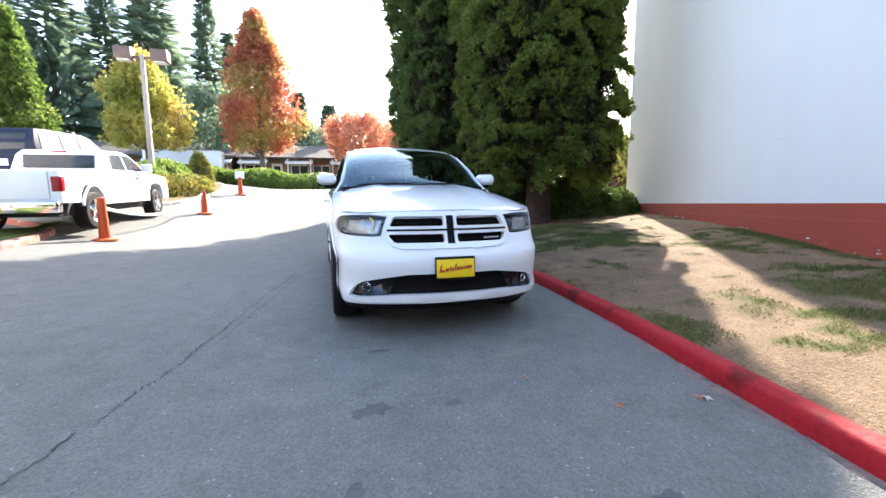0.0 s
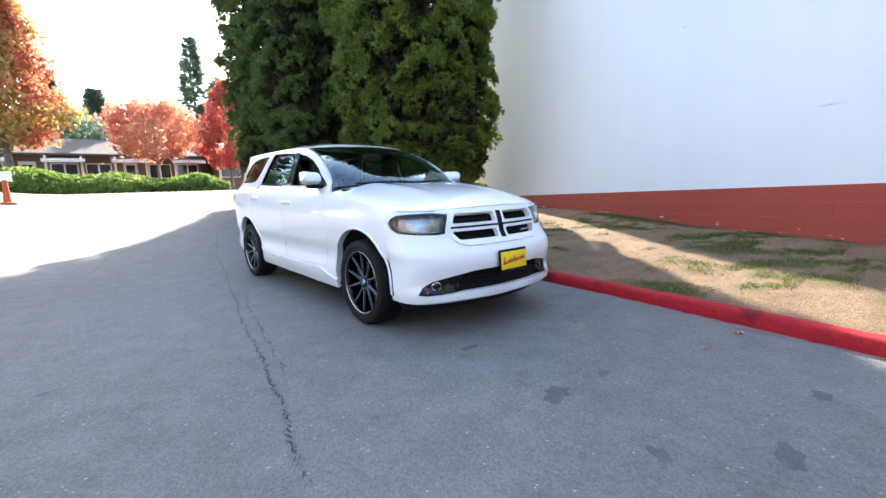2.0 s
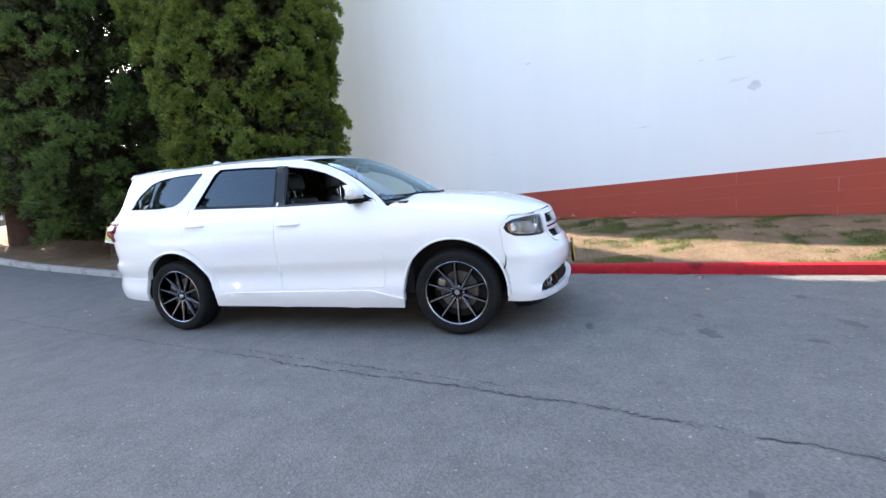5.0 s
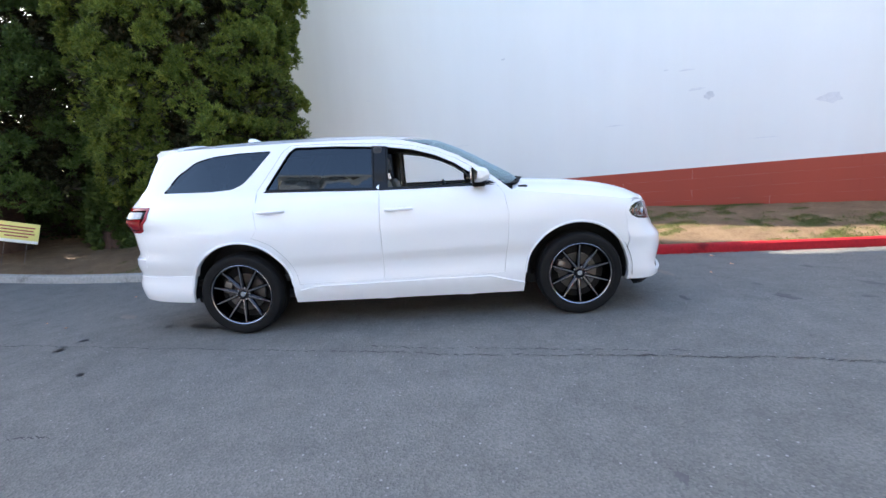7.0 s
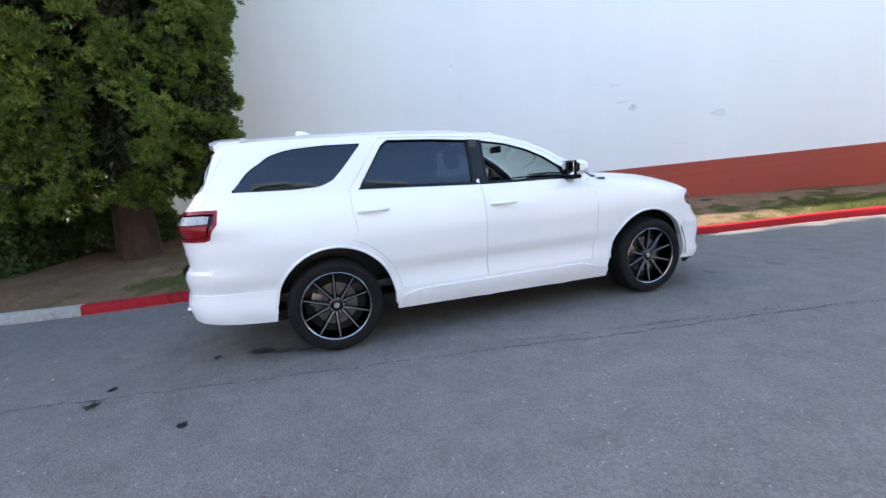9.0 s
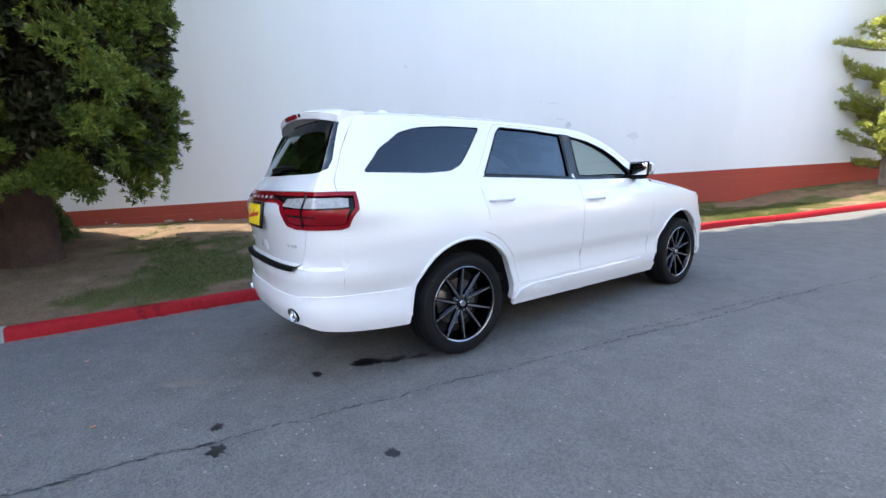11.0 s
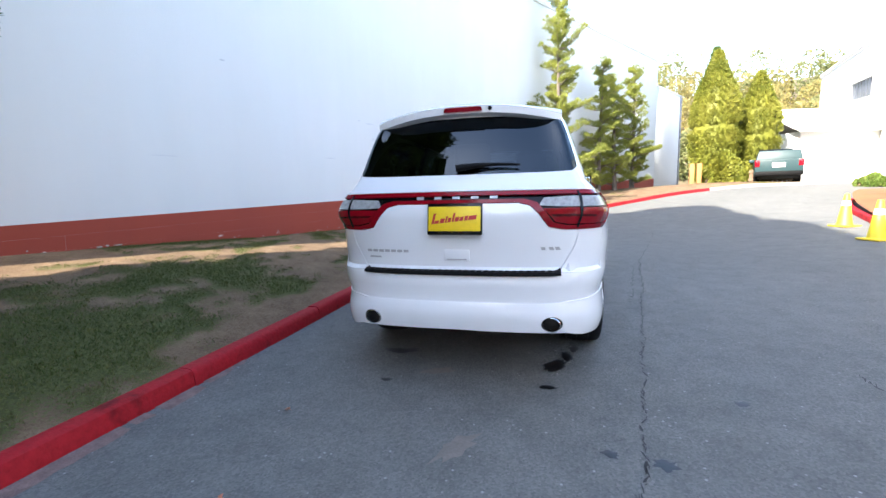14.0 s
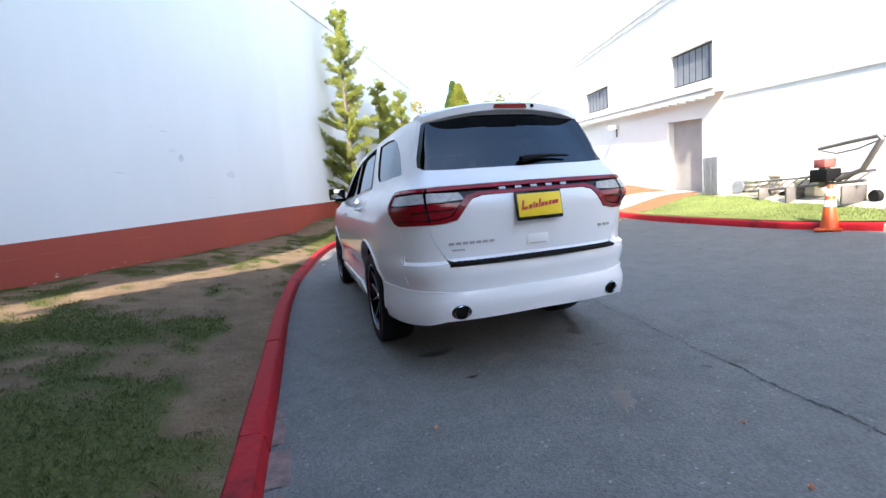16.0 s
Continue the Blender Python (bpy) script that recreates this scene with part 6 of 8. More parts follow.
def pickup(m):
    car = empty("pickup_truck", m, label="white crew-cab pickup truck parked behind a cone", category="car")
    # origin: ground below the rear axle, heading +y
    body = taper_bm([(-1.15, 0.62), (-0.52, 0.60), (-0.48, 0.78), (-0.34, 0.95), (0.0, 1.0), (0.34, 0.95), (0.48, 0.78), (0.52, 0.52), (3.05, 0.50), (3.09, 0.78), (3.23, 0.95), (3.57, 1.0), (3.91, 0.95), (4.05, 0.78), (4.12, 0.52), (4.55, 0.50), (4.60, 0.80), (4.52, 1.18), (3.2, 1.30), (0.92, 1.28), (-1.15, 1.26)], 0.99, 1.0, 0.12, 0.03)
    part("body", body, M_TRUCK, car, "white pickup body and load bed")
    part("cab", taper_bm([(0.92, 1.24), (1.00, 1.66), (1.20, 1.78), (2.1, 1.80), (2.50, 1.71), (3.22, 1.28)], 0.93, 1.25, 0.30, 0.05), M_TRUCK, car, "white crew cab")
    part("rear_screen", moved(box_bm(-0.66, 0.66, -0.012, 0.012, -0.155, 0.155, 0.01), pose(0, 0.945, 1.50, -10, 0, 0)), M_WINDOW, car, "dark cab rear window")
    part("windscreen", moved(box_bm(-0.70, 0.70, -0.012, 0.012, -0.36, 0.36, 0.01), pose(0, 2.88, 1.51, 56, 0, 0)), M_WINDOW, car)
    for s in (-1, 1):
        part("side_window", side_pane([(1.14, 1.33), (1.24, 1.64), (1.34, 1.70), (1.86, 1.71), (1.88, 1.33)], s, 0.93, 1.25, 0.30), M_WINDOW, car)
        part("side_window", side_pane([(1.96, 1.33), (1.95, 1.71), (2.36, 1.69), (2.56, 1.60), (2.94, 1.34)], s, 0.93, 1.25, 0.30), M_WINDOW, car)
        part("arch_trim", tube_bm([(s * 0.985, 0.46 * math.cos(q), 0.46 + 0.50 * math.sin(q)) for q in np.linspace(0.15, 2.99, 12)], 0.03, 6), M_TRUCK, car)
        part("tail_lamp", box_bm(*sorted((s * 0.83, s * 1.0)), -1.17, -1.02, 0.84, 1.14, 0.03), M_REDLENS, car, "red upright tail lamp")
        part("headlamp", box_bm(*sorted((s * 0.62, s * 0.97)), 4.42, 4.60, 0.85, 1.08, 0.03), M_CLEARLENS, car)
        mir = part("door_mirror", box_bm(*sorted((s * 0.98, s * 1.22)), 2.60, 2.72, 1.30, 1.52, 0.03), M_TRUCK, car)
        part("mirror_arm", box_bm(*sorted((s * 0.90, s * 1.0)), 2.63, 2.69, 1.33, 1.38, 0.01), M_BLACK, mir)
        for y in (1.45, 2.15):
            part("door_handle", box_bm(*sorted((s * 0.985, s * 1.01)), y, y + 0.2, 1.10, 1.14, 0.01), M_CHROME, car)
    gate = part("tailgate", box_bm(-0.80, 0.80, -1.19, -1.13, 0.70, 1.24, 0.02), M_TRUCK, car, "white tailgate")
    part("gate_handle", box_bm(-0.12, 0.12, -1.20, -1.18, 1.10, 1.17, 0.01), M_BLACK, gate)
    part("rear_bumper", box_bm(-0.98, 0.98, -1.36, -1.14, 0.44, 0.66, 0.04), M_CHROME, car, "chrome rear bumper")
    part("plate_card", box_bm(-0.16, 0.16, -1.375, -1.355, 0.46, 0.60, 0.005), M_PLATE, car, "yellow plate card")
    part("third_brake_lamp", box_bm(-0.14, 0.14, 0.98, 1.02, 1.71, 1.75, 0.01), M_REDLENS, car)
    part("underbody", box_bm(-0.8, 0.8, -0.95, 4.3, 0.34, 0.62, 0.03), M_LINER, car)
    add_wheels(car, (0.0, 3.57), 0.86, 0.41, 0.27)
    return car


def wagon(m, paint, label, length=4.7, height=1.82, half=0.90):
    car = empty("estate_car", m, label=label, category="car")
    # origin: ground below the rear axle, heading +y
    f = length - 1.0
    body = taper_bm([(-0.95, 0.42), (-0.40, 0.38), (-0.36, 0.60), (-0.25, 0.72), (0.0, 0.76), (0.25, 0.72), (0.36, 0.60), (0.40, 0.34), (f - 1.35, 0.34), (f - 1.31, 0.60), (f - 1.2, 0.72), (f - 0.95, 0.76), (f - 0.7, 0.72), (f - 0.59, 0.60), (f - 0.55, 0.36), (f - 0.02, 0.40), (f, 0.75), (f - 0.15, 0.98), (f - 1.15, 1.08), (-0.98, 1.05)], half, 0.8, 0.14, 0.04)
    part("body", body, paint, car)
    part("cabin", taper_bm([(-0.95, 1.02), (-0.86, 1.45), (-0.70, height - 0.03), (-0.3, height), (1.4, height), (1.75, height - 0.08), (f - 1.1, 1.06)], half * 0.95, 1.05, 0.28, 0.05), paint, car)
    part("rear_window", moved(box_bm(-0.62, 0.62, -0.012, 0.012, -0.24, 0.24, 0.02), pose(0, -0.855, min(1.40, height - 0.26), -16, 0, 0)), M_WINDOW, car, "dark rear window")
    part("windscreen", moved(box_bm(-0.64, 0.64, -0.012, 0.012, -0.38, 0.38, 0.02), pose(0, (1.75 + f - 1.1) / 2 + 0.03, 1.43, 55, 0, 0)), M_WINDOW, car)
    for s in (-1, 1):
        for prof in ([(-0.72, 1.12), (-0.60, height - 0.14), (0.15, height - 0.12), (0.15, 1.12)], [(0.22, 1.12), (0.22, height - 0.12), (0.98, height - 0.12), (0.98, 1.12)], [(1.05, 1.12), (1.05, height - 0.12), (1.45, height - 0.13), (f - 1.45, 1.14)]):
            part("side_window", side_pane(prof, s, half * 0.95, 1.05, 0.28), M_WINDOW, car)
        part("tail_lamp", box_bm(*sorted((s * half * 0.78, s * half * 0.99)), -1.0, -0.88, 0.78, 1.05, 0.02), M_REDLENS, car, "red tail lamp")
        part("headlamp", box_bm(*sorted((s * half * 0.6, s * half * 0.97)), f - 0.14, f + 0.005, 0.66, 0.84, 0.02), M_CLEARLENS, car)
        part("door_mirror", box_bm(*sorted((s * half * 0.92, s * half * 1.18)), f - 1.5, f - 1.38, 1.08, 1.22, 0.03), paint, car)
    part("rear_bumper", box_bm(-half * 0.97, half * 0.97, -1.06, -0.92, 0.40, 0.58, 0.03), M_BLACK, car)
    part("plate_bar", box_bm(-0.22, 0.22, -1.0, -0.965, 0.74, 0.92, 0.005), M_WHITEPL, car, "pale plate bar")
    part("underbody", box_bm(-0.7, 0.7, -0.8, f - 0.2, 0.26, 0.45, 0.03), M_LINER, car)
    add_wheels(car, (0.0, f - 0.95), half - 0.12, 0.34, 0.22)
    return car


pickup(pose(-6.55, 6.6, ground_z(-6.5, 8.1) + 0.01, 1.2, 0, 0) @ Matrix.Diagonal((1, 1, 0.95, 1)))
wagon(pose(-9.3, 11.6, ground_z(-9, 13) + 0.1, 1, 0, -6), M_NAVY, "dark blue van-like estate car behind the pickup", 4.9, 1.8, 0.98)
wagon(pose(-10.2, -15.7, ground_z(-9.7, -16.6), 0, 0, 160), M_TEAL, "teal green estate car parked by the hedge", 4.4, 1.46, 0.84)

trailer = empty("cargo_trailer", pose(-10.0, 30.0, ground_z(-10, 30), 0, 0, 4), label="white box trailer parked before the houses", category="trailer")
part("box", box_bm(-2.3, 2.3, -1.0, 1.0, 0.45, 2.1, 0.06), M_TRUCK, trailer)
part("roof_rail", box_bm(-2.32, 2.32, -1.02, 1.02, 2.04, 2.12, 0.03), M_TRIM, trailer)
part("vent", box_bm(0.6, 1.0, -1.015, -1.0, 1.62, 1.74, 0.005), M_BLIND, trailer)
for y in (-0.9, 0.7):
    part("wheel", moved(lathe_bm([(0.0, 0.0), (0.34, 0.0), (0.34, 0.2), (0.0, 0.2)], 20, "Y"), Matrix.Translation((0.3, y, 0.34))), M_TYRE, trailer)
part("drawbar", box_bm(2.3, 3.3, -0.06, 0.06, 0.42, 0.52, 0.01), M_STEEL, trailer)


# ---- cones and markers ----
def cone(x, y, h, r, material, label, bands, group="cones along the drive", lean=0):
    c = empty("traffic_cone", pose(x, y, ground_z(x, y), lean, lean * 0.6, 20), label=label, category="cone", group=group)
    part("base", box_bm(-r * 1.35, r * 1.35, -r * 1.35, r * 1.35, 0, 0.035, 0.01), material, c)
    part("shell", lathe_bm([(r, 0.03), (r * 0.92, 0.06), (r * 0.30, h * 0.97), (r * 0.22, h), (0.0, h)], 24), material, c)
    for z0, z1 in bands:
        f = lambda z: r * (0.92 - 0.62 * (z - 0.06) / (h * 0.97 - 0.06)) + 0.004
        part("reflective_band", lathe_bm([(f(z0), z0), (f(z1), z1)], 24), M_WHITEPL, c, "white reflective band")
    return c


def marker(x, y, h, label, cap=False):
    c = empty("channelizer_post", pose(x, y, ground_z(x, y)), label=label, category="cone", group="orange posts along the drive")
    part("base", lathe_bm([(0.0, 0.0), (0.22, 0.0), (0.22, 0.03), (0.10, 0.06), (0.0, 0.06)], 16), M_ORANGEPL, c)
    part("tube", lathe_bm([(0.10, 0.05), (0.085, h * 0.5), (0.07, h), (0.03, h + 0.03), (0.0, h + 0.03)], 18), M_ORANGEPL, c)
    part("collar", lathe_bm([(0.091, h * 0.45), (0.082, h * 0.62)], 18), M_ORANGEPL, c)
    if cap:
        part("placard", box_bm(-0.19, 0.19, -0.012, 0.012, h - 0.02, h + 0.30, 0.01), M_WHITEPL, c, "white placard on the post")


marker(-5.25, 6.1, 0.85, "orange channelizer post at the kerb's end")
marker(-4.64, 11.35, 0.72, "orange channelizer post on the drive")
marker(-4.38, 16.4, 0.72, "orange channelizer post with a white placard", True)
cone(-6.05, 2.3, 0.68, 0.12, M_ORANGEPL, "orange traffic cone with white reflective bands", ((0.36, 0.46), (0.52, 0.62)))
cone(-6.22, -2.72, 0.72, 0.15, M_YELLOWPL, "yellow traffic cone beside the kerb", ((0.46, 0.56),))
cone(-6.82, -4.72, 0.72, 0.15, M_YELLOWPL, "yellow traffic cone beside the kerb", ((0.46, 0.56),))
tp = bmesh.new()
prev = None
for t in np.linspace(0, 1, 15):
    x, y = -5.25 + 0.61 * t, 6.1 + 5.25 * t
    z = ground_z(x, y) + 0.66 - 0.30 * math.sin(math.pi * t)
    cur = [tp.verts.new((x, y, z + d)) for d in (-0.035, 0.035)] + [tp.verts.new((x + 0.003, y, z + d)) for d in (0.035, -0.035)]
    if prev:
        for k in range(4):
            tp.faces.new((prev[k], prev[(k + 1) % 4], cur[(k + 1) % 4], cur[k]))
    prev = cur
tagged(part("barrier_tape", tp, M_WHITEPL), "white barrier tape sagging between orange posts", "tape")

# ---- street lamp ----
lamp = empty("street_lamp", pose(-7.75, 16.7, ground_z(-7.75, 16.7)), label="brown double-headed parking lamp on a square post", category="lamp")
part("pole", taper_bm([(-0.09, 0), (0.09, 0), (0.07, 5.2), (-0.07, 5.2)], 0.09, 0, 0.03, 0.008), M_POST, lamp, "weathered square steel pole")
part("base_plate", box_bm(-0.25, 0.25, -0.25, 0.25, -0.05, 0.12, 0.02), M_CONCRETE, lamp)
part("cross_arm", box_bm(-0.75, 0.75, -0.04, 0.04, 5.05, 5.15, 0.01), M_LAMPHEAD, lamp)
for s, y in ((-1, 0.0), (1, 0.1)):
    head = part("lamp_head", box_bm(s * 0.62 - 0.30, s * 0.62 + 0.30, y - 0.26, y + 0.26, 4.98, 5.44, 0.02), M_LAMPHEAD, lamp, "brown box lamp head")
    part("lens", box_bm(s * 0.62 - 0.22, s * 0.62 + 0.22, y - 0.20, y + 0.20, 4.93, 4.985, 0.01), M_TRIM, head)

# ---- low houses beyond the hedge ----
def low_house(x0, x1, y, n, label):
    z = 2.1
    h = empty("low_house", Matrix.Translation(((x0 + x1) / 2, y, z)), label=label, category="house")
    L = (x1 - x0) / 2
    part("wall", box_bm(-L, L, 0, 7, -1.6, 2.55), M_BROWNWALL, h, "tan timber wall", shade=False)
    rf = bmesh.new()
    pts = [(-L - 0.6, -0.9, 2.45), (L + 0.6, -0.9, 2.45), (L + 0.6, 3.6, 4.0), (-L - 0.6, 3.6, 4.0), (L + 0.6, 8, 2.45), (-L - 0.6, 8, 2.45)]
    top = [rf.verts.new(p) for p in pts]
    low = [rf.verts.new((a, b, c - 0.16)) for a, b, c in pts]
    for f in ((0, 1, 2, 3), (3, 2, 4, 5)):
        rf.faces.new([top[i] for i in f]), rf.faces.new([low[i] for i in f[::-1]])
    for a, b in ((0, 1), (1, 2), (2, 4), (4, 5), (5, 3), (3, 0)):
        rf.faces.new((top[a], low[a], low[b], top[b]))
    bmesh.ops.recalc_face_normals(rf, faces=rf.faces[:])
    part("roof", rf, M_ROOF, h, "brown shingle roof", shade=False)
    for i in range(n):
        x = -L + (i + 0.5) * 2 * L / n
        if i % 3 == 1:
            d = part("door", box_bm(x - 0.5, x + 0.5, -0.05, 0.05, -0.3, 1.85, 0.01), M_TRIM, h, "pale door")
            part("door_pane", box_bm(x - 0.3, x + 0.3, -0.07, -0.04, 0.5, 1.6, 0.01), M_WINDOW, d)
        else:
            w = part("window", box_bm(x - 0.85, x + 0.85, -0.06, 0.06, 0.45, 1.75, 0.01), M_TRIM, h, "white framed window")
            for k in (-1, 1):
                part("pane", box_bm(x + k * 0.41 - 0.35, x + k * 0.41 + 0.35, -0.075, -0.05, 0.55, 1.65), M_WINDOW, w)
        if i % 2 == 0:
            aw = bmesh.new()
            vs = [aw.verts.new(p) for p in ((x - 1.3, -0.05, 2.3), (x + 1.3, -0.05, 2.3), (x + 1.3, -1.25, 1.95), (x - 1.3, -1.25, 1.95), (x - 1.3, -0.05, 2.2), (x + 1.3, -0.05, 2.2), (x + 1.3, -1.25, 1.75), (x - 1.3, -1.25, 1.75))]
            for f in ((0, 1, 2, 3), (7, 6, 5, 4), (3, 2, 6, 7), (0, 3, 7, 4), (1, 5, 6, 2)):
                aw.faces.new([vs[j] for j in f])
            part("awning", aw, M_TRIM, h, "white awning", shade=False)
        part("wall_post", box_bm(x - L / n - 0.08, x - L / n + 0.08, -0.85, -0.7, -1.6, 2.42, 0.01), M_TRIM, h)


low_house(-30, -9.2, 41.5, 9, "long low tan house with brown roof and white awnings")
low_house(-8.4, 6.5, 42.5, 7, "low tan house with brown roof and white awnings")
low_house(7.6, 22.5, 41.0, 7, "low tan house with brown roof behind the red maple")

# ---- the white building across the drive ----
def fx(y):
    return -10.45 + 0.37 * (y + 4.1)


FD = Vector((0.37, 1, 0)).normalized()
FN = Vector((FD.y, -FD.x, 0))


def rise(y):
    return -0.10 * (y + 4)


def facade_box(name, y0, y1, z0, z1, out0, out1, material, parent, label="", bevel=0.0):
    """A block on the facade between two stations, reaching from out0 to out1 before the wall's plane."""
    bm = bmesh.new()
    vs = []
    for y in (y0, y1):
        p = Vector((fx(y), y, 0))
        for o, z in ((out0, z0), (out1, z0), (out1, z1), (out0, z1)):
            q = p + FN * o
            vs.append(bm.verts.new((q.x, q.y, z + rise(y))))
    for f in ((0, 1, 2, 3), (7, 6, 5, 4), (0, 4, 5, 1), (1, 5, 6, 2), (2, 6, 7, 3), (3, 7, 4, 0)):
        bm.faces.new([vs[i] for i in f])
    bmesh.ops.recalc_face_normals(bm, faces=bm.faces[:])
    if bevel:
        bmesh.ops.bevel(bm, geom=bm.edges[:], offset=bevel, segments=2, affect="EDGES")
    return part(name, bm, material, parent, label, shade=False)


shop = empty("white_building", label="two-storey white building with dark upper windows and a garage door", category="building")
FEND = 5.5
WIN = [(-28.0, -22.4), (-13.8, -10.5), (-5.15, -2.85)]
DOOR = (-5.3, -3.35)
# wall built as panels round its openings, 0.3 m thick
facade_box("wall", -41, FEND, 5.0, 6.9, -0.3, 0.0, M_SIDING, shop, "white painted upper wall")
edges = [-41] + [e for w in WIN for e in w] + [FEND]
for a, b in zip(edges[::2], edges[1::2]):
    facade_box("wall", a, b, 3.95, 5.0, -0.3, 0.0, M_SIDING, shop)
facade_box("wall", -41, FEND, 2.9, 3.95, -0.3, 0.0, M_SIDING, shop)
facade_box("wall", -41, DOOR[0], -4.5, 2.9, -0.3, 0.0, M_SIDING, shop)
facade_box("wall", DOOR[1], FEND, -4.5, 2.9, -0.3, 0.0, M_SIDING, shop)
facade_box("end_wall", -41.05, -40.9, -4.5, 6.9, -12, -0.3, M_SIDING, shop)
facade_box("end_wall", FEND - 0.15, FEND, -4.5, 6.9, -12, -0.3, M_SIDING, shop)
facade_box("roof", -41.2, FEND + 0.1, 6.9, 7.05, -12, 0.12, M_TRIM, shop, "flat roof edge")
facade_box("fascia", -41.2, FEND + 0.1, 6.72, 6.9, 0.003, 0.06, M_TRIM, shop)
for y0, y1 in WIN:
    w = facade_box("window", y0, y1, 3.95, 5.0, -0.16, -0.12, M_WINDOW, shop, "dark window with blinds")
    n = 7
    for i in range(n):
        a = y0 + (y1 - y0) * (i + 0.08) / n
        facade_box("blind_slat", a, a + (y1 - y0) * 0.84 / n, 4.02, 4.94, -0.118, -0.112, M_BLIND, w)
    facade_box("sill", y0 - 0.08, y1 + 0.08, 3.88, 3.95, -0.1, 0.05, M_TRIM, w)
    facade_box("frame", y0, y0 + 0.06, 3.95, 5.0, -0.115, -0.06, M_TRIM, w)
    facade_box("frame", y1 - 0.06, y1, 3.95, 5.0, -0.115, -0.06, M_TRIM, w)
gd = facade_box("garage_door", DOOR[0], DOOR[1], 0.2, 2.9, -0.28, -0.22, M_CONCRETE, shop, "beige roll-up garage door in a recess")
for i in range(6):
    facade_box("door_rib", DOOR[0], DOOR[1], 0.5 + 0.4 * i, 0.52 + 0.4 * i, -0.22, -0.212, M_CONCRETE, gd)
can = facade_box("canopy", -14.6, -2.3, 3.54, 3.64, 0.0, 0.30, M_TRIM, shop, "narrow white canopy over the ground floor")
facade_box("canopy_fascia", -14.6, -2.3, 3.44, 3.56, 0.302, 0.33, M_TRIM, can)
facade_box("gutter", -14.6, -2.3, 3.64, 3.70, 0.22, 0.36, M_TRIM, can)
facade_box("string_course", -2.3, FEND, 3.38, 3.44, 0.0, 0.03, M_TRIM, shop)
for y in np.arange(-14.4, -2.4, 0.48):
    facade_box("bracket", float(y), float(y) + 0.22, 3.39, 3.44, 0.28, 0.325, M_TRIM, can)
wl = facade_box("wall_lamp", -9.6, -9.35, 2.95, 3.12, 0.0, 0.45, M_TRIM, shop, "pale wall lamp on a bracket")
facade_box("lamp_arm", -9.5, -9.44, 2.6, 2.95, 0.05, 0.1, M_STEEL, wl)
facade_box("wall_box", -17.8, -17.5, 2.5, 2.8, 0.0, 0.2, M_STEEL, shop)

# things along the facade
def at_facade(y, out):
    p = Vector((fx(y), y, 0)) + FN * out
    return p.x, p.y


LEFT_Z = lambda x, y: ground_z(x, y) + 0.12 + 0.25 * smooth(-7, -9.5, x)
x, y = at_facade(-1.75, 0.5)
scr = empty("equipment_screen", pose(x, y, LEFT_Z(x, y), 0, 0, 70) @ Matrix.Diagonal((0.7, 0.7, 1.0, 1)), label="grey slatted screen round an outdoor unit", category="screen")
for i in range(9):
    part("slat", box_bm(-0.4 + 0.1 * i, -0.33 + 0.1 * i, -0.4, -0.36, 0.0, 0.95, 0.005), M_BLIND, scr)
part("unit", box_bm(-0.38, 0.42, -0.33, 0.35, 0.0, 0.85, 0.02), M_BLIND, scr)
for z in (0.15, 0.8):
    part("rail", box_bm(-0.42, 0.5, -0.36, -0.335, z, z + 0.06, 0.005), M_CONCRETE, scr)
x, y = at_facade(-1.05, 0.45)
rl = empty("hose_reel", pose(x, y, LEFT_Z(x, y)) @ Matrix.Scale(0.5, 4), label="small dark hose reel on legs", category="reel")
part("drum", moved(lathe_bm([(0.0, -0.2), (0.3, -0.2), (0.3, -0.16), (0.16, -0.15), (0.16, 0.15), (0.3, 0.16), (0.3, 0.2), (0.0, 0.2)], 20, "X"), Matrix.Translation((0, 0, 0.34))), M_BLIND, rl)
for s in (-0.22, 0.22):
    part("leg", box_bm(s - 0.02, s + 0.02, -0.25, 0.25, 0, 0.04, 0.005), M_STEEL, rl)
x, y = at_facade(1.2, 0.6)
crane = empty("boat_lift_trailer", pose(x, y, LEFT_Z(x, y), 0, 0, 70) @ Matrix.Scale(0.52, 4), label="long steel trailer with a bent grey boom and red winch", category="trailer")
part("frame_rail", tube_bm([(-3.6, 0, 0.45), (-1.5, 0, 0.55), (1.9, 0, 0.75)], 0.05, 8), M_STEEL, crane)
part("frame_rail", tube_bm([(-3.6, 0.3, 0.85), (-1.5, 0.3, 0.9), (1.9, 0.3, 1.05)], 0.04, 8), M_STEEL, crane)
for k in range(11):
    xx = -3.4 + 0.5 * k
    part("lattice_bar", tube_bm([(xx, 0.0, 0.47 + 0.055 * k * 0.5), (xx + 0.25, 0.3, 0.87 + 0.02 * k)], 0.025, 6), M_STEEL, crane)
part("cable", tube_bm([(2.3, 0.1, 2.1), (2.75, 0.1, 1.9), (2.85, 0.1, 1.2), (2.6, 0.1, 0.8)], 0.022, 6), M_BLACK, crane, "black hanging hose")
part("cable", tube_bm([(0.1, 0.1, 1.85), (0.7, 0.1, 1.7), (1.5, 0.1, 1.78), (2.3, 0.1, 2.0)], 0.022, 6), M_BLACK, crane)
part("counterweight", box_bm(0.0, 0.75, -0.25, 0.25, 0.75, 1.2, 0.03), M_BLACK, crane, "dark steel box under the winch")
part("boom", tube_bm([(0.9, 0, 0.8), (1.8, 0, 1.1), (2.4, 0, 2.0), (2.3, 0, 2.12)], 0.085, 8), M_STEEL, crane, "bent steel boom")
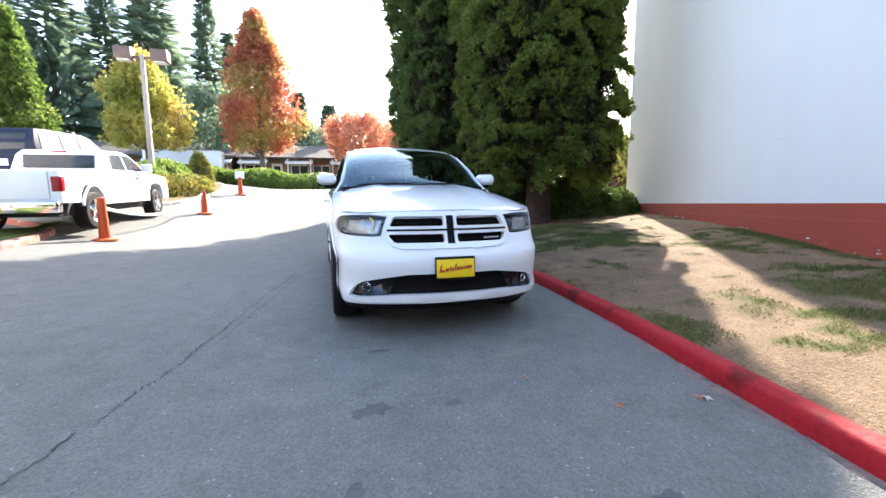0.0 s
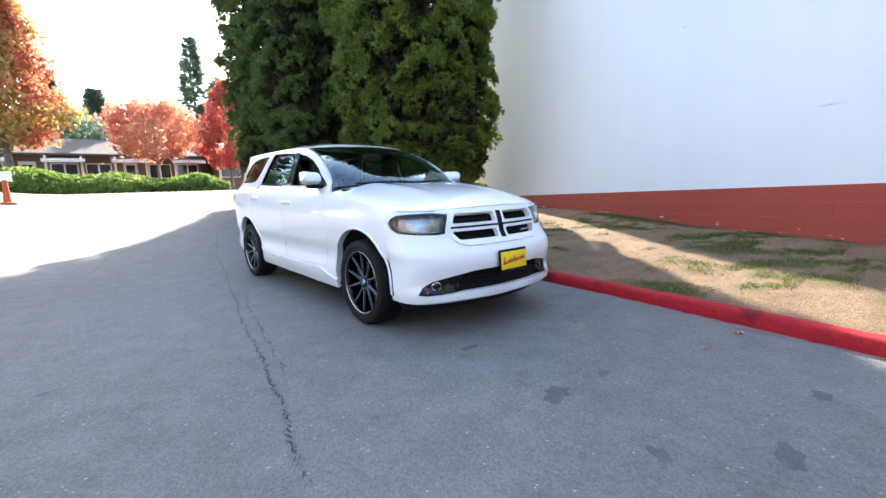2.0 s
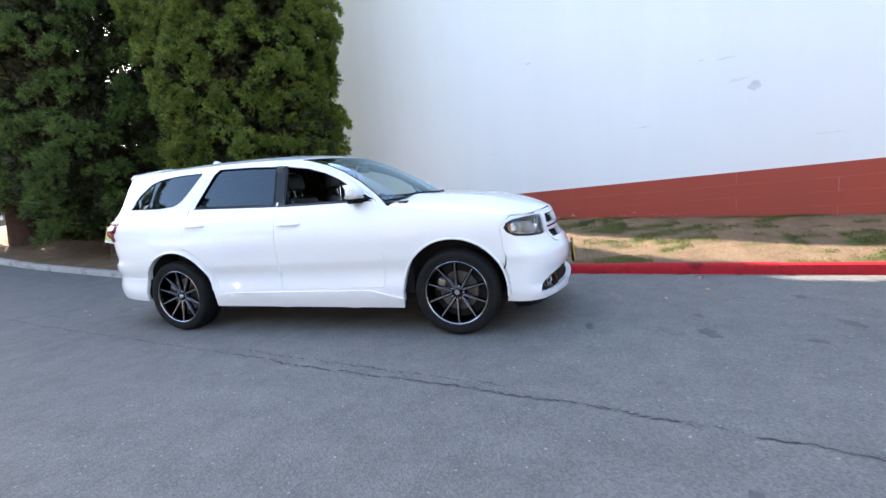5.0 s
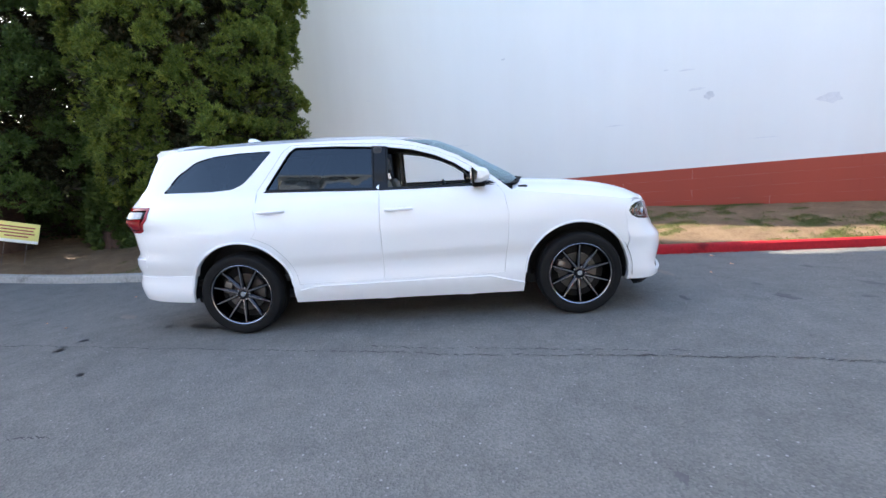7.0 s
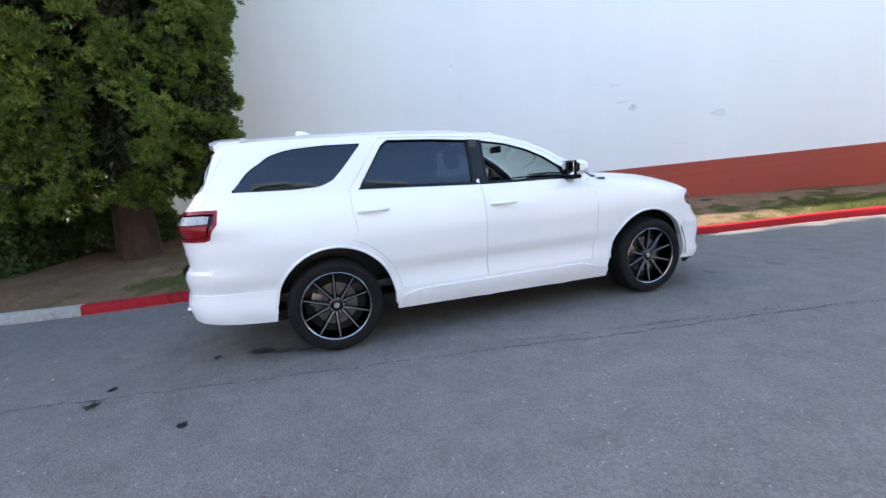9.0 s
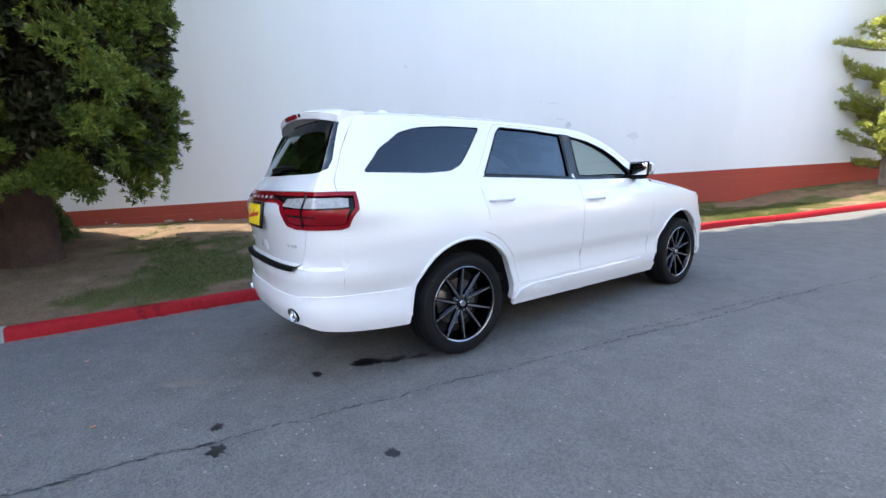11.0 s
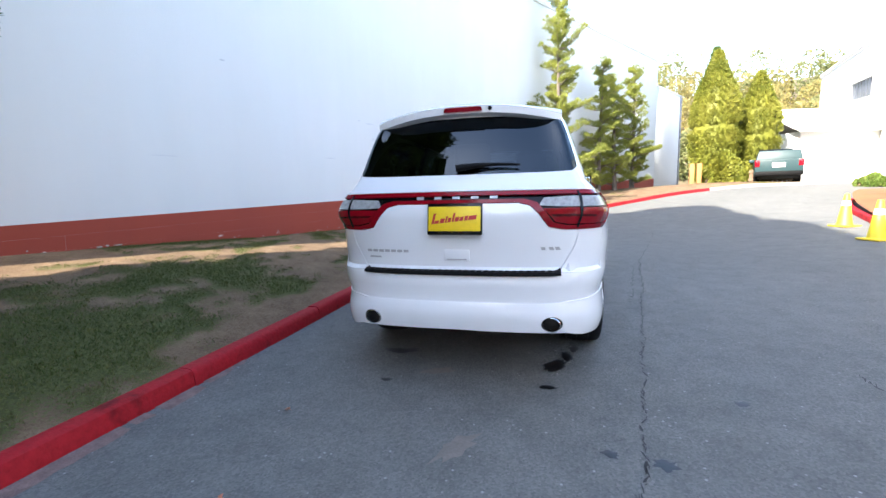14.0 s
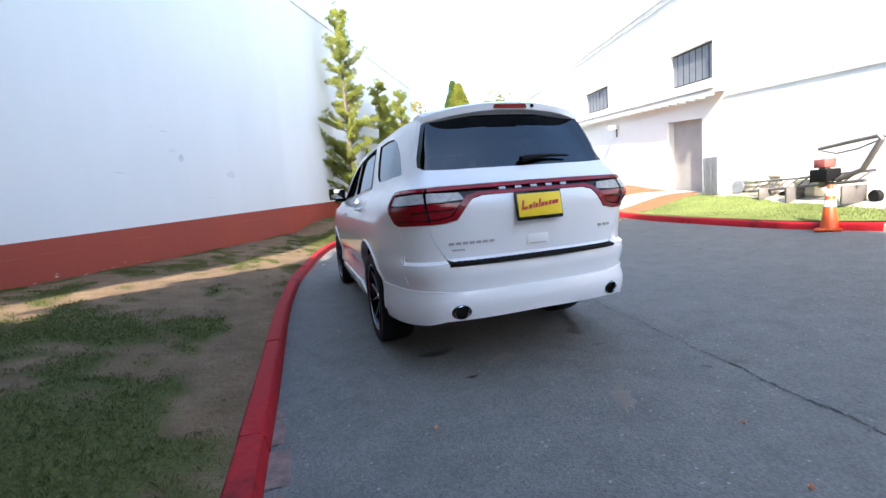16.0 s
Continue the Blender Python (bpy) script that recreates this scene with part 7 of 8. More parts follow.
part("jib", tube_bm([(2.35, 0, 2.1), (1.2, 0, 2.02), (0.1, 0, 1.92)], 0.06, 8), M_STEEL, crane)
part("winch", box_bm(0.1, 0.6, -0.2, 0.2, 1.25, 1.55, 0.04), mat("faded red paint", (0.28, 0.07, 0.06), 0.6, vary=0.2), crane, "red winch housing")
part("winch_post", box_bm(0.2, 0.5, -0.1, 0.1, 0.55, 1.3, 0.02), M_STEEL, crane)
for xx in (-2.4, -0.9, 1.5):
    part("support", box_bm(xx - 0.04, xx + 0.04, -0.4, 0.4, 0.0, 0.6, 0.01), M_STEEL, crane)
for xx in (-2.0, 1.9):
    part("wheel", moved(lathe_bm([(0.0, -0.08), (0.19, -0.08), (0.21, -0.05), (0.21, 0.05), (0.19, 0.08), (0.0, 0.08)], 18, "Y"), Matrix.Translation((xx, 0.35, 0.21))), M_TYRE, crane)

for k, (yy0, w, h) in enumerate(((-0.7, 0.22, 0.34), (0.0, 0.18, 0.46), (0.75, 0.26, 0.34))):
    x, y = at_facade(yy0, 0.25)
    crate = empty("storage_crate", pose(x, y, LEFT_Z(x, y), 0, 0, 70), label="pale tan crate stacked against the white wall", category="crate", group="crates along the facade")
    part("body", box_bm(-w, w, -0.2, 0.2, 0, h, 0.015), M_CRATE, crate)
    for z in (0.06, h * 0.5, h - 0.08):
        part("batten", box_bm(-w - 0.01, w + 0.01, -0.215, -0.199, z, z + 0.05, 0.004), M_CRATE, crate)

# lawn, beds and walk between the drive and that building
LEFT_KERB = [(-9.4, 7.8), (-7.4, 7.55), (-6.55, 7.0), (-6.12, 6.0), (-5.95, 4.9), (-5.92, 3.8), (-6.05, 2.4), (-6.25, 0.6), (-6.45, -1.2), (-6.85, -3.0), (-7.5, -5.2), (-8.2, -7.2), (-9.0, -8.5), (-10.4, -9.2), (-12.4, -9.6)]
left_line = kerb(LEFT_KERB, 1, lambda p: M_KERB_FADED if p.y > 3.2 else M_KERB_RED, "cast concrete kerb painted red round the lawn", 5)


def left_strip(name, y0, y1, material, label, lift=0.0):
    bm = bmesh.new()
    rows = []
    for i, p in enumerate(left_line):
        if not (y0 <= p.y <= y1) or p.x < -9.3:
            continue
        d = (left_line[min(i + 1, len(left_line) - 1)] - left_line[max(i - 1, 0)]).normalized()
        n = Vector((d.y, -d.x))
        s = p + n * 0.134
        e = Vector((fx(p.y) - 0.05, p.y)) if p.y < 7 else Vector((fx(p.y) - 0.05, min(p.y, 8.1)))
        rows.append([bm.verts.new((s.x + (e.x - s.x) * k / 10, s.y + (e.y - s.y) * k / 10, LEFT_Z(s.x + (e.x - s.x) * k / 10, s.y + (e.y - s.y) * k / 10) + lift + 0.02 * noise.noise(Vector((s.x + k, s.y * 1.3, 0))) * min(1, k))) for k in range(11)])
    for a, b in zip(rows, rows[1:]):
        for k in range(10):
            bm.faces.new((a[k], a[k + 1], b[k + 1], b[k]))
    bmesh.ops.recalc_face_normals(bm, faces=bm.faces[:])
    ob = tagged(part(name, bm, material), label, "ground", kind="structure")
    return rows


left_strip("lawn", -2.75, 7.4, M_TURF, "mown green lawn behind the red kerb")
bm = bmesh.new()
rows = []
for y in np.arange(-2.6, 5.3, 0.25):
    rows.append([bm.verts.new((p.x, p.y, LEFT_Z(p.x, p.y) + (0.028, 0.03, 0.024, -0.03)[k])) for k, p in enumerate(Vector((fx(float(y)), float(y))) + FN.xy * o for o in (0.004, 0.35, 0.6 + 0.06 * math.sin(2.3 * y), 0.85 + 0.1 * math.sin(3 * y)))])
for r0, r1 in zip(rows, rows[1:]):
    for k in range(3):
        bm.faces.new((r0[k], r0[k + 1], r1[k + 1], r1[k]))
tagged(part("gravel_strip", bm, M_GRAVEL), "pale dry gravel strip along the white building", "ground", kind="structure")
left_strip("planting_bed", -3.75, -2.6, M_BARK_MULCH, "orange bark mulch bed", 0.005)
left_strip("walk", -5.1, -3.65, M_CONCRETE, "pale concrete walk to the garage door", 0.01)
left_strip("planting_bed", -8.6, -5.0, M_BARK_MULCH, "orange bark mulch bed", 0.005)
rng = np.random.default_rng(8)
n = 9000
yy = rng.uniform(-2.6, 7.6, n)
xx = rng.uniform(0, 1, n)
lx = np.interp(-yy, [-p[1] for p in LEFT_KERB[2:11]], [p[0] for p in LEFT_KERB[2:11]]) - 0.2
fxx = -10.45 + 0.37 * (yy + 4.1)
LAWN = np.stack([lx + (fxx - lx) * xx, yy, np.zeros(n)], 1)
LAWN[:, 2] = [LEFT_Z(a, b) for a, b in LAWN[:, :2]]

# planter kerb by the pickup
PLANTER = [(-9.5, 11.2), (-7.0, 11.4), (-6.1, 12.1), (-5.55, 13.5), (-5.2, 15.6), (-5.3, 18.0), (-5.9, 20.4), (-7.4, 22.4)]
pl_line = kerb(PLANTER, -1, lambda p: M_KERB_GREY, "pale concrete kerb round the shrub bed", 6)
bm = bmesh.new()
ring = [bm.verts.new((p.x - 0.1, p.y, ground_z(p.x, p.y) + 0.11)) for p in pl_line] + [bm.verts.new((-13.5, y, ground_z(-13.5, y) + 0.11)) for y in (22, 19, 15, 11.5)]
bm.faces.new(ring)
bmesh.ops.triangulate(bm, faces=bm.faces[:])
tagged(part("shrub_bed", bm, M_SOIL), "brown soil bed under the shrubs", "ground", kind="structure")

# ---- small things ----
sg = empty("lawn_sign", pose(2.75, 8.95, ground_z(2.7, 8.9) + 0.12, 0, 16, -62), label="crooked yellow lawn sign on a thin wire stake", category="sign")
part("board", box_bm(-0.30, 0.30, -0.008, 0.008, 0.42, 0.78, 0.003), M_SIGNYEL, sg, "yellow board with dark print bars")
for i, (w, z) in enumerate(((0.24, 0.70), (0.22, 0.645), (0.24, 0.59), (0.16, 0.535))):
    part("print_bar", box_bm(-w, w, -0.0105, -0.0075, z - 0.012, z + 0.012), M_BARE, sg)
part("foot_strip", box_bm(-0.30, 0.30, -0.0105, -0.0075, 0.425, 0.475), M_WHITEPL, sg)
for s in (-0.15, 0.15):
    part("stake", tube_bm([(s, 0, -0.15), (s, 0, 0.75)], 0.005, 6), M_STEEL, sg)


def fallen_leaf(x, y, size, turn, seed, z=None, material=None):
    rnd = random.Random(seed)
    bm = bmesh.new()
    c = bm.verts.new((0, 0, 0.012))
    ring = []
    for i in range(10):
        t = 2 * math.pi * i / 10
        r = size * (1.0 if i % 2 == 0 else 0.45) * rnd.uniform(0.8, 1.15)
        ring.append(bm.verts.new((r * math.cos(t), r * math.sin(t), rnd.uniform(0.003, 0.022))))
    for i in range(10):
        bm.faces.new((c, ring[i], ring[(i + 1) % 10]))
    part_ob = part("fallen_leaf", moved(bm, pose(x, y, ground_z(x, y) if z is None else z, 0, 0, turn)), material or M_ORANGE)
    tagged(part_ob, "dry curled fallen leaf on the asphalt", "leaf", "fallen leaves")


for i, (x, y, s) in enumerate([(0.53, -2.24, 0.035), (1.02, -2.28, 0.03), (0.9, -1.5, 0.02), (0.2, -0.5 - 1.3, 0.018), (-0.2, 5.6, 0.02), (0.9, 4.6, 0.02), (-0.4, 5.2, 0.016), (1.2, 2.6, 0.02), (0.75, 5.3, 0.018)]):
    fallen_leaf(x, y, s, i * 50, 500 + i)
fallen_leaf(1.05, -2.30, 0.04, 20, 520, material=mat("pale dry leaf", (0.5, 0.44, 0.36), 0.8))

# posts, low fence and shed at the drive's far bend
for x, y in ((-6.9, -16.0), (-7.25, -16.15)):
    tagged(part("gate_post", box_bm(x - 0.09, x + 0.09, y - 0.09, y + 0.09, ground_z(x, y) - 0.1, ground_z(x, y) + 1.15, 0.01), mat("orange-brown stained timber", (0.40, 0.17, 0.06), 0.8, vary=0.2)), "orange-brown timber gate post", "post", "gate posts")
fn = empty("low_fence", pose(-10.2, -16.3, ground_z(-10.2, -16.3), 0, 0, 5), label="low weathered timber fence below the cypresses", category="fence")
for i in range(9):
    part("board", box_bm(-0.9 + 0.2 * i, -0.75 + 0.2 * i, -0.02, 0.02, 0.0, 0.7, 0.005), M_BROWNWALL, fn)
for z in (0.2, 0.55):
    part("rail", box_bm(-0.95, 0.9, 0.02, 0.05, z, z + 0.08, 0.005), M_BROWNWALL, fn)
sh = empty("white_shed", pose(-14.6, -24.5, ground_z(-14, -24), 0, 0, 12), label="white single-storey shed with a sloping roof", category="shed")
part("wall", box_bm(-3.2, 3.2, 0, 5, -0.3, 2.6), M_SIDING, sh, shade=False)
part("roof", taper_bm([(-0.5, 2.5), (2.5, 3.9), (5.5, 2.5), (5.5, 2.62), (2.5, 4.05), (-0.5, 2.64)], 3.6, 9, 0, 0.01), M_TRIM, sh, "pale sloping roof", shade=False)
part("opening", box_bm(1.2, 2.4, -0.03, 0.02, 0, 2.1, 0.01), M_WINDOW, sh, "dark doorway")
fw = empty("grey_screen_wall", pose(-6.62, -22.34, ground_z(-7, -24), 0, 0, -120.5), label="lower blue-white masonry wall beyond the long wall", category="wall")
part("panel", box_bm(0.0, 4.4, 0.0, 0.25, -0.3, 6.0, 0.02), M_WALL, fw)
part("coping", box_bm(-0.02, 4.45, -0.04, 0.29, 6.003, 6.09, 0.01), M_TRIM, fw)
part("post", box_bm(4.4, 4.62, -0.05, 0.3, -0.3, 6.05, 0.02), M_BLIND, fw)

# ---- plants ----
def mesh_np(name, V, F, material):
    """A mesh from arrays of corners and equal-sided faces."""
    me = bpy.data.meshes.new(name)
    n, k = F.shape
    me.vertices.add(len(V))
    me.vertices.foreach_set("co", V.astype(np.float32).ravel())
    me.loops.add(n * k)
    me.loops.foreach_set("vertex_index", F.astype(np.int32).ravel())
    me.polygons.add(n)
    me.polygons.foreach_set("loop_start", (np.arange(n) * k).astype(np.int32))
    me.update(calc_edges=True)
    me.materials.append(material)
    return me


def diamond_template(specs):
    """Small pointed leaves: (root, direction, length, width, twist) each two triangles folded along the rib."""
    V, F = [], []
    for root, d, ln, w, tw in specs:
        d = Vector(d).normalized()
        s = d.orthogonal().normalized()
        s = Matrix.Rotation(tw, 3, d) @ s
        u = d.cross(s)
        r = Vector(root)
        i = len(V)
        V += [r, r + d * ln * 0.5 + s * w + u * w * 0.35, r + d * ln, r + d * ln * 0.5 - s * w + u * w * 0.35]
        F += [(i, i + 1, i + 2), (i, i + 2, i + 3)]
    return np.array([tuple(v) for v in V]), np.array(F)


_r = random.Random(4)


def spray_template(n, spreadout, ln, w):
    """A feathery twig along +z."""
    specs = [((0, 0, 0), (0, 0, 1), 1.0, w, 0)]
    for i in range(n):
        t = 0.12 + 0.8 * i / n
        a = i * 2.4
        d = (math.cos(a) * spreadout, math.sin(a) * spreadout, 1)
        specs.append(((0, 0, t * 0.75), d, ln * (1.15 - 0.5 * t) * _r.uniform(0.8, 1.2), w, _r.uniform(0, 3)))
    return diamond_template(specs)


SPRAY = spray_template(6, 0.95, 0.58, 0.085)
TUFT = spray_template(6, 1.5, 0.58, 0.062)
BOUGH = diamond_template([((0, 0, 0.12 * i), (s * 0.9, 0, 0.55), 0.55 - 0.045 * i, 0.085, 1.57) for i in range(8) for s in (-1, 1)] + [((0, 0, 0.1), (0, 0, 1), 1.0, 0.07, 1.57)])
LEAF3 = diamond_template([((0, 0, 0), (0.3, 0, 1), 1.0, 0.33, 0.5), ((0, 0, 0), (-0.8, 0.5, 0.6), 0.9, 0.3, 1.5), ((0, 0, 0), (0.2, -0.9, 0.5), 0.85, 0.3, 2.6)])


def scatter(template, P, D, S, seed):
    """Copies of a template at points P, its axis along D, of sizes S, turned at random."""
    rng = np.random.default_rng(seed)
    TV, TF = template
    D = D / np.maximum(np.linalg.norm(D, axis=1, keepdims=True), 1e-9)
    ref = np.where(np.abs(D[:, 2:3]) > 0.9, np.array([[1.0, 0, 0]]), np.array([[0, 0, 1.0]]))
    U = np.cross(ref, D)
    U /= np.linalg.norm(U, axis=1, keepdims=True)
    W = np.cross(D, U)
    a = rng.uniform(0, 2 * np.pi, len(P))[:, None]
    U2 = U * np.cos(a) + W * np.sin(a)
    W2 = -U * np.sin(a) + W * np.cos(a)
    V = P[:, None, :] + S[:, None, None] * (TV[None, :, 0:1] * U2[:, None, :] + TV[None, :, 1:2] * W2[:, None, :] + TV[None, :, 2:3] * D[:, None, :])
    F = TF[None] + (np.arange(len(P)) * len(TV))[:, None, None]
    return V.reshape(-1, 3), F.reshape(-1, TF.shape[1])


def ball_dirs(n, rng):
    d = rng.normal(size=(n, 3))
    return d / np.linalg.norm(d, axis=1, keepdims=True)


def puffs(C, O, R, per, size, seed, lift=0.35):
    """Round each clump centre C, sprays that point away from it and along the outward way O."""
    rng = np.random.default_rng(seed)
    n = len(C)
    d = ball_dirs(n * per, rng)
    o = np.repeat(O, per, axis=0)
    d = d + o * 0.9 + np.array([0, 0, lift])
    d /= np.linalg.norm(d, axis=1, keepdims=True)
    r = np.repeat(R, per)
    P = np.repeat(C, per, axis=0) + d * (r * rng.uniform(0.35, 1.0, n * per))[:, None]
    return P, d, size * rng.uniform(0.7, 1.25, n * per)


def trunk_bm(base, height, r0, seed, lean=0.0, limbs=(), seg=10):
    rnd = random.Random(seed)
    x, y, z = base
    pts = [(x + lean * t * height + rnd.uniform(-0.03, 0.03) * height * 0.1, y + rnd.uniform(-0.03, 0.03) * height * 0.1, z - 0.25 + t * (height + 0.25)) for t in np.linspace(0, 1, 7)]
    bms = [tube_bm(pts, [r0 * 1.25] + [r0 * (1 - 0.85 * i / 6) for i in range(1, 7)], seg)]
    for (h, az, ln, up, rr) in limbs:
        p = Vector((x + lean * h, y, z + h))
        q = [p + Vector((math.cos(az), math.sin(az), 0)) * ln * t + Vector((0, 0, up * ln * (t ** 1.4))) + Vector((rnd.uniform(-1, 1), rnd.uniform(-1, 1), 0)) * 0.05 * ln for t in np.linspace(0, 1, 5)]
        bms.append(tube_bm(q, rr, 6, 0.25))
    return joined(*bms)


def big_conifer(x, y, height, radius, clumps, per, size, seed, material, label, low=0.9, inner=1100, shoulder=0.6):
    rng = np.random.default_rng(seed)
    base = ground_z(x, y) + 0.15
    tree = empty("conifer_tree", Matrix.Translation((x, y, base)), label=label, category="tree", group="conifers beside the wall")
    limbs = [(h, rng.uniform(0, 6.28), radius * rng.uniform(0.6, 0.95), rng.uniform(0.1, 0.5), 0.045) for h in np.linspace(0.9, height * 0.75, 40)]
    part("trunk", trunk_bm((0, 0, 0), height * 0.95, 0.30, seed, limbs=limbs), M_BARK, tree, "reddish fibrous trunk and bare inner limbs")
    fine_h = 7.2
    n = clumps
    # branch ends laid evenly round the crown
    k = np.arange(n)
    near_n = int(n * 0.74)
    h = np.where(k < near_n, low + (fine_h - low) * np.clip(k / near_n + rng.normal(0, 0.02, n), 0, 1), fine_h + (height - fine_h) * np.clip((k - near_n) / max(1, n - near_n), 0, 1))
    az = k * 2.39996 + rng.normal(0, 0.16, n)
    t = (h - low) / (height - low)
    prof = radius * np.minimum(1, 0.74 + 2.4 * t) * np.clip(1 - np.clip((t - shoulder) / (1 - shoulder), 0, 1) ** 1.7, 0.04, 1)
    prof = prof * (1 + 0.09 * np.clip((h - 3.6) / 1.6, 0, 1) + 0.06 * np.clip((h - 5.6) / 1.2, 0, 1))
    lumps = 1 + 0.07 * np.sin(az * 3 + h * 1.3) + 0.06 * np.sin(az * 5 - h * 2.1)
    lobe = np.array([noise.noise(Vector((1.3 * radius * math.cos(q) + seed, 1.3 * radius * math.sin(q), 1.25 * j))) for q, j in zip(az, h)])
    r = prof * lumps * rng.uniform(0.80, 0.98, n) * (1 + 0.11 * lobe)
    C = np.stack([r * np.cos(az), r * np.sin(az), h], 1)
    O = np.stack([np.cos(az), np.sin(az), np.full(n, 0.45)], 1)
    R = rng.uniform(0.20, 0.42, n) * np.where(k < near_n, 1, 1.35)
    near = k < near_n
    sets = []
    for pick, tufts, sprays, grow, j in ((near, 10, per, 1.0, 1), (~near, 10, max(5, per // 2), 2.3, 3)):
        # each branch end carries small tufts, each tuft many sprays
        T, TD, _ = puffs(C[pick], O[pick], R[pick], tufts, 1.0, seed + j, 0.45)
        P, D, S = puffs(T, TD, np.full(len(T), 0.085 * grow) * rng.uniform(0.7, 1.35, len(T)), sprays, size * grow, seed + j + 1, 0.3)
        sets.append(scatter(SPRAY, P, D, S, seed + j + 2))
    me = mesh_np("crown", np.concatenate([sets[0][0], sets[1][0]]), np.concatenate([sets[0][1], sets[1][1] + len(sets[0][0])]), material)
    ob = new("crown", me)
    ob.parent = tree
    tagged(ob, "dense clumped scale-leaf foliage")
    # the heart of the crown: filler sprays whose dark colour stands in for shade
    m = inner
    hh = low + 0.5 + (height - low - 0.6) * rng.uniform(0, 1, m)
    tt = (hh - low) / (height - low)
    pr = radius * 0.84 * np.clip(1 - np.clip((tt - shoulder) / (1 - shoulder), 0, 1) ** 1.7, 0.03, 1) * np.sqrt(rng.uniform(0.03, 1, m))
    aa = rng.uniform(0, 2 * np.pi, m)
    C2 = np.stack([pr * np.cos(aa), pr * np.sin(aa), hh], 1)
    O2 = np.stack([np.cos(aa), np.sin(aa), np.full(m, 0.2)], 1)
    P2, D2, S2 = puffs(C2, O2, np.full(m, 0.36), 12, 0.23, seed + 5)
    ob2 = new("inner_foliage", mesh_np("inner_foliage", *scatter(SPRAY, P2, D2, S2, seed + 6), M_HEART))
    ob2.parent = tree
    return tree


big_conifer(4.34, 6.02, 11.0, 1.74, 680, 15, 0.122, 11, M_CONIFER, "tall dense green conifer with clumped foliage and reddish trunk", inner=2400, low=1.0, shoulder=0.76)
big_conifer(3.9, 10.1, 11.0, 1.9, 440, 9, 0.16, 21, M_CONIFER_DARK, "tall dark green columnar conifer beside the kerb", low=0.5, inner=2000)
big_conifer(3.95, 14.0, 11.0, 1.75, 360, 8, 0.18, 31, M_CONIFER_DARK, "tall dark green columnar conifer at the row's end", low=0.5, inner=1700)


def wall_pine(x, y, height, seed, lean):
    """A thin, open pine with upswept branches."""
    rnd = random.Random(seed)
    rng = np.random.default_rng(seed)
    base = ground_z(x, y) + 0.2
    tree = empty("pine_tree", Matrix.Translation((x, y, base)), label="slim open pine with upswept yellow-green branches against the wall", category="tree", group="pines along the wall")
    limbs, C, O, R = [], [], [], []
    h = 0.28
    while h < height * 0.97:
        t = h / height
        az = rnd.uniform(0, 6.28)
        ln = (1.12 - 0.85 * t) * rnd.uniform(0.5, 1.15) * (1.75 if rnd.random() < 0.16 else 1) * (height / 8) ** 0.5
        up = rnd.uniform(0.15, 0.75)
        limbs.append((h, az, ln, up, 0.028))
        for q in np.linspace(0.12, 1, max(4, int(ln / 0.085))):
            C.append((lean * h + math.cos(az) * ln * q, math.sin(az) * ln * q, h + up * ln * q ** 1.4))
            O.append((math.cos(az) * 0.6, math.sin(az) * 0.6, 0.9))
            R.append(rnd.uniform(0.085, 0.15) * (1.15 - 0.35 * q))
        h += rnd.uniform(0.045, 0.10)
    C += [(lean * height, 0, height * k) for k in (0.9, 0.95, 1.0)]
    O += [(0, 0, 1)] * 3
    R += [0.12] * 3
    part("trunk", trunk_bm((0, 0, 0), height, 0.11, seed, lean, limbs, 8), M_BARK_GREY, tree, "thin grey trunk and branches")
    P, D, S = puffs(np.array(C), np.array(O), np.array(R) * 1.1, 13, 0.15, seed + 1)
    ob = new("crown", mesh_np("crown", *scatter(TUFT, P, D, S, seed), M_PINE))
    ob.parent = tree
    tagged(ob, "open tufts of yellow-green needles")


wall_pine(-0.78, -10.45, 7.7, 41, 0.0)
wall_pine(-2.5, -13.3, 5.5, 42, -0.02)
wall_pine(-3.35, -14.6, 5.0, 43, 0.03)
wall_pine(-4.35, -16.2, 5.6, 44, 0.0)


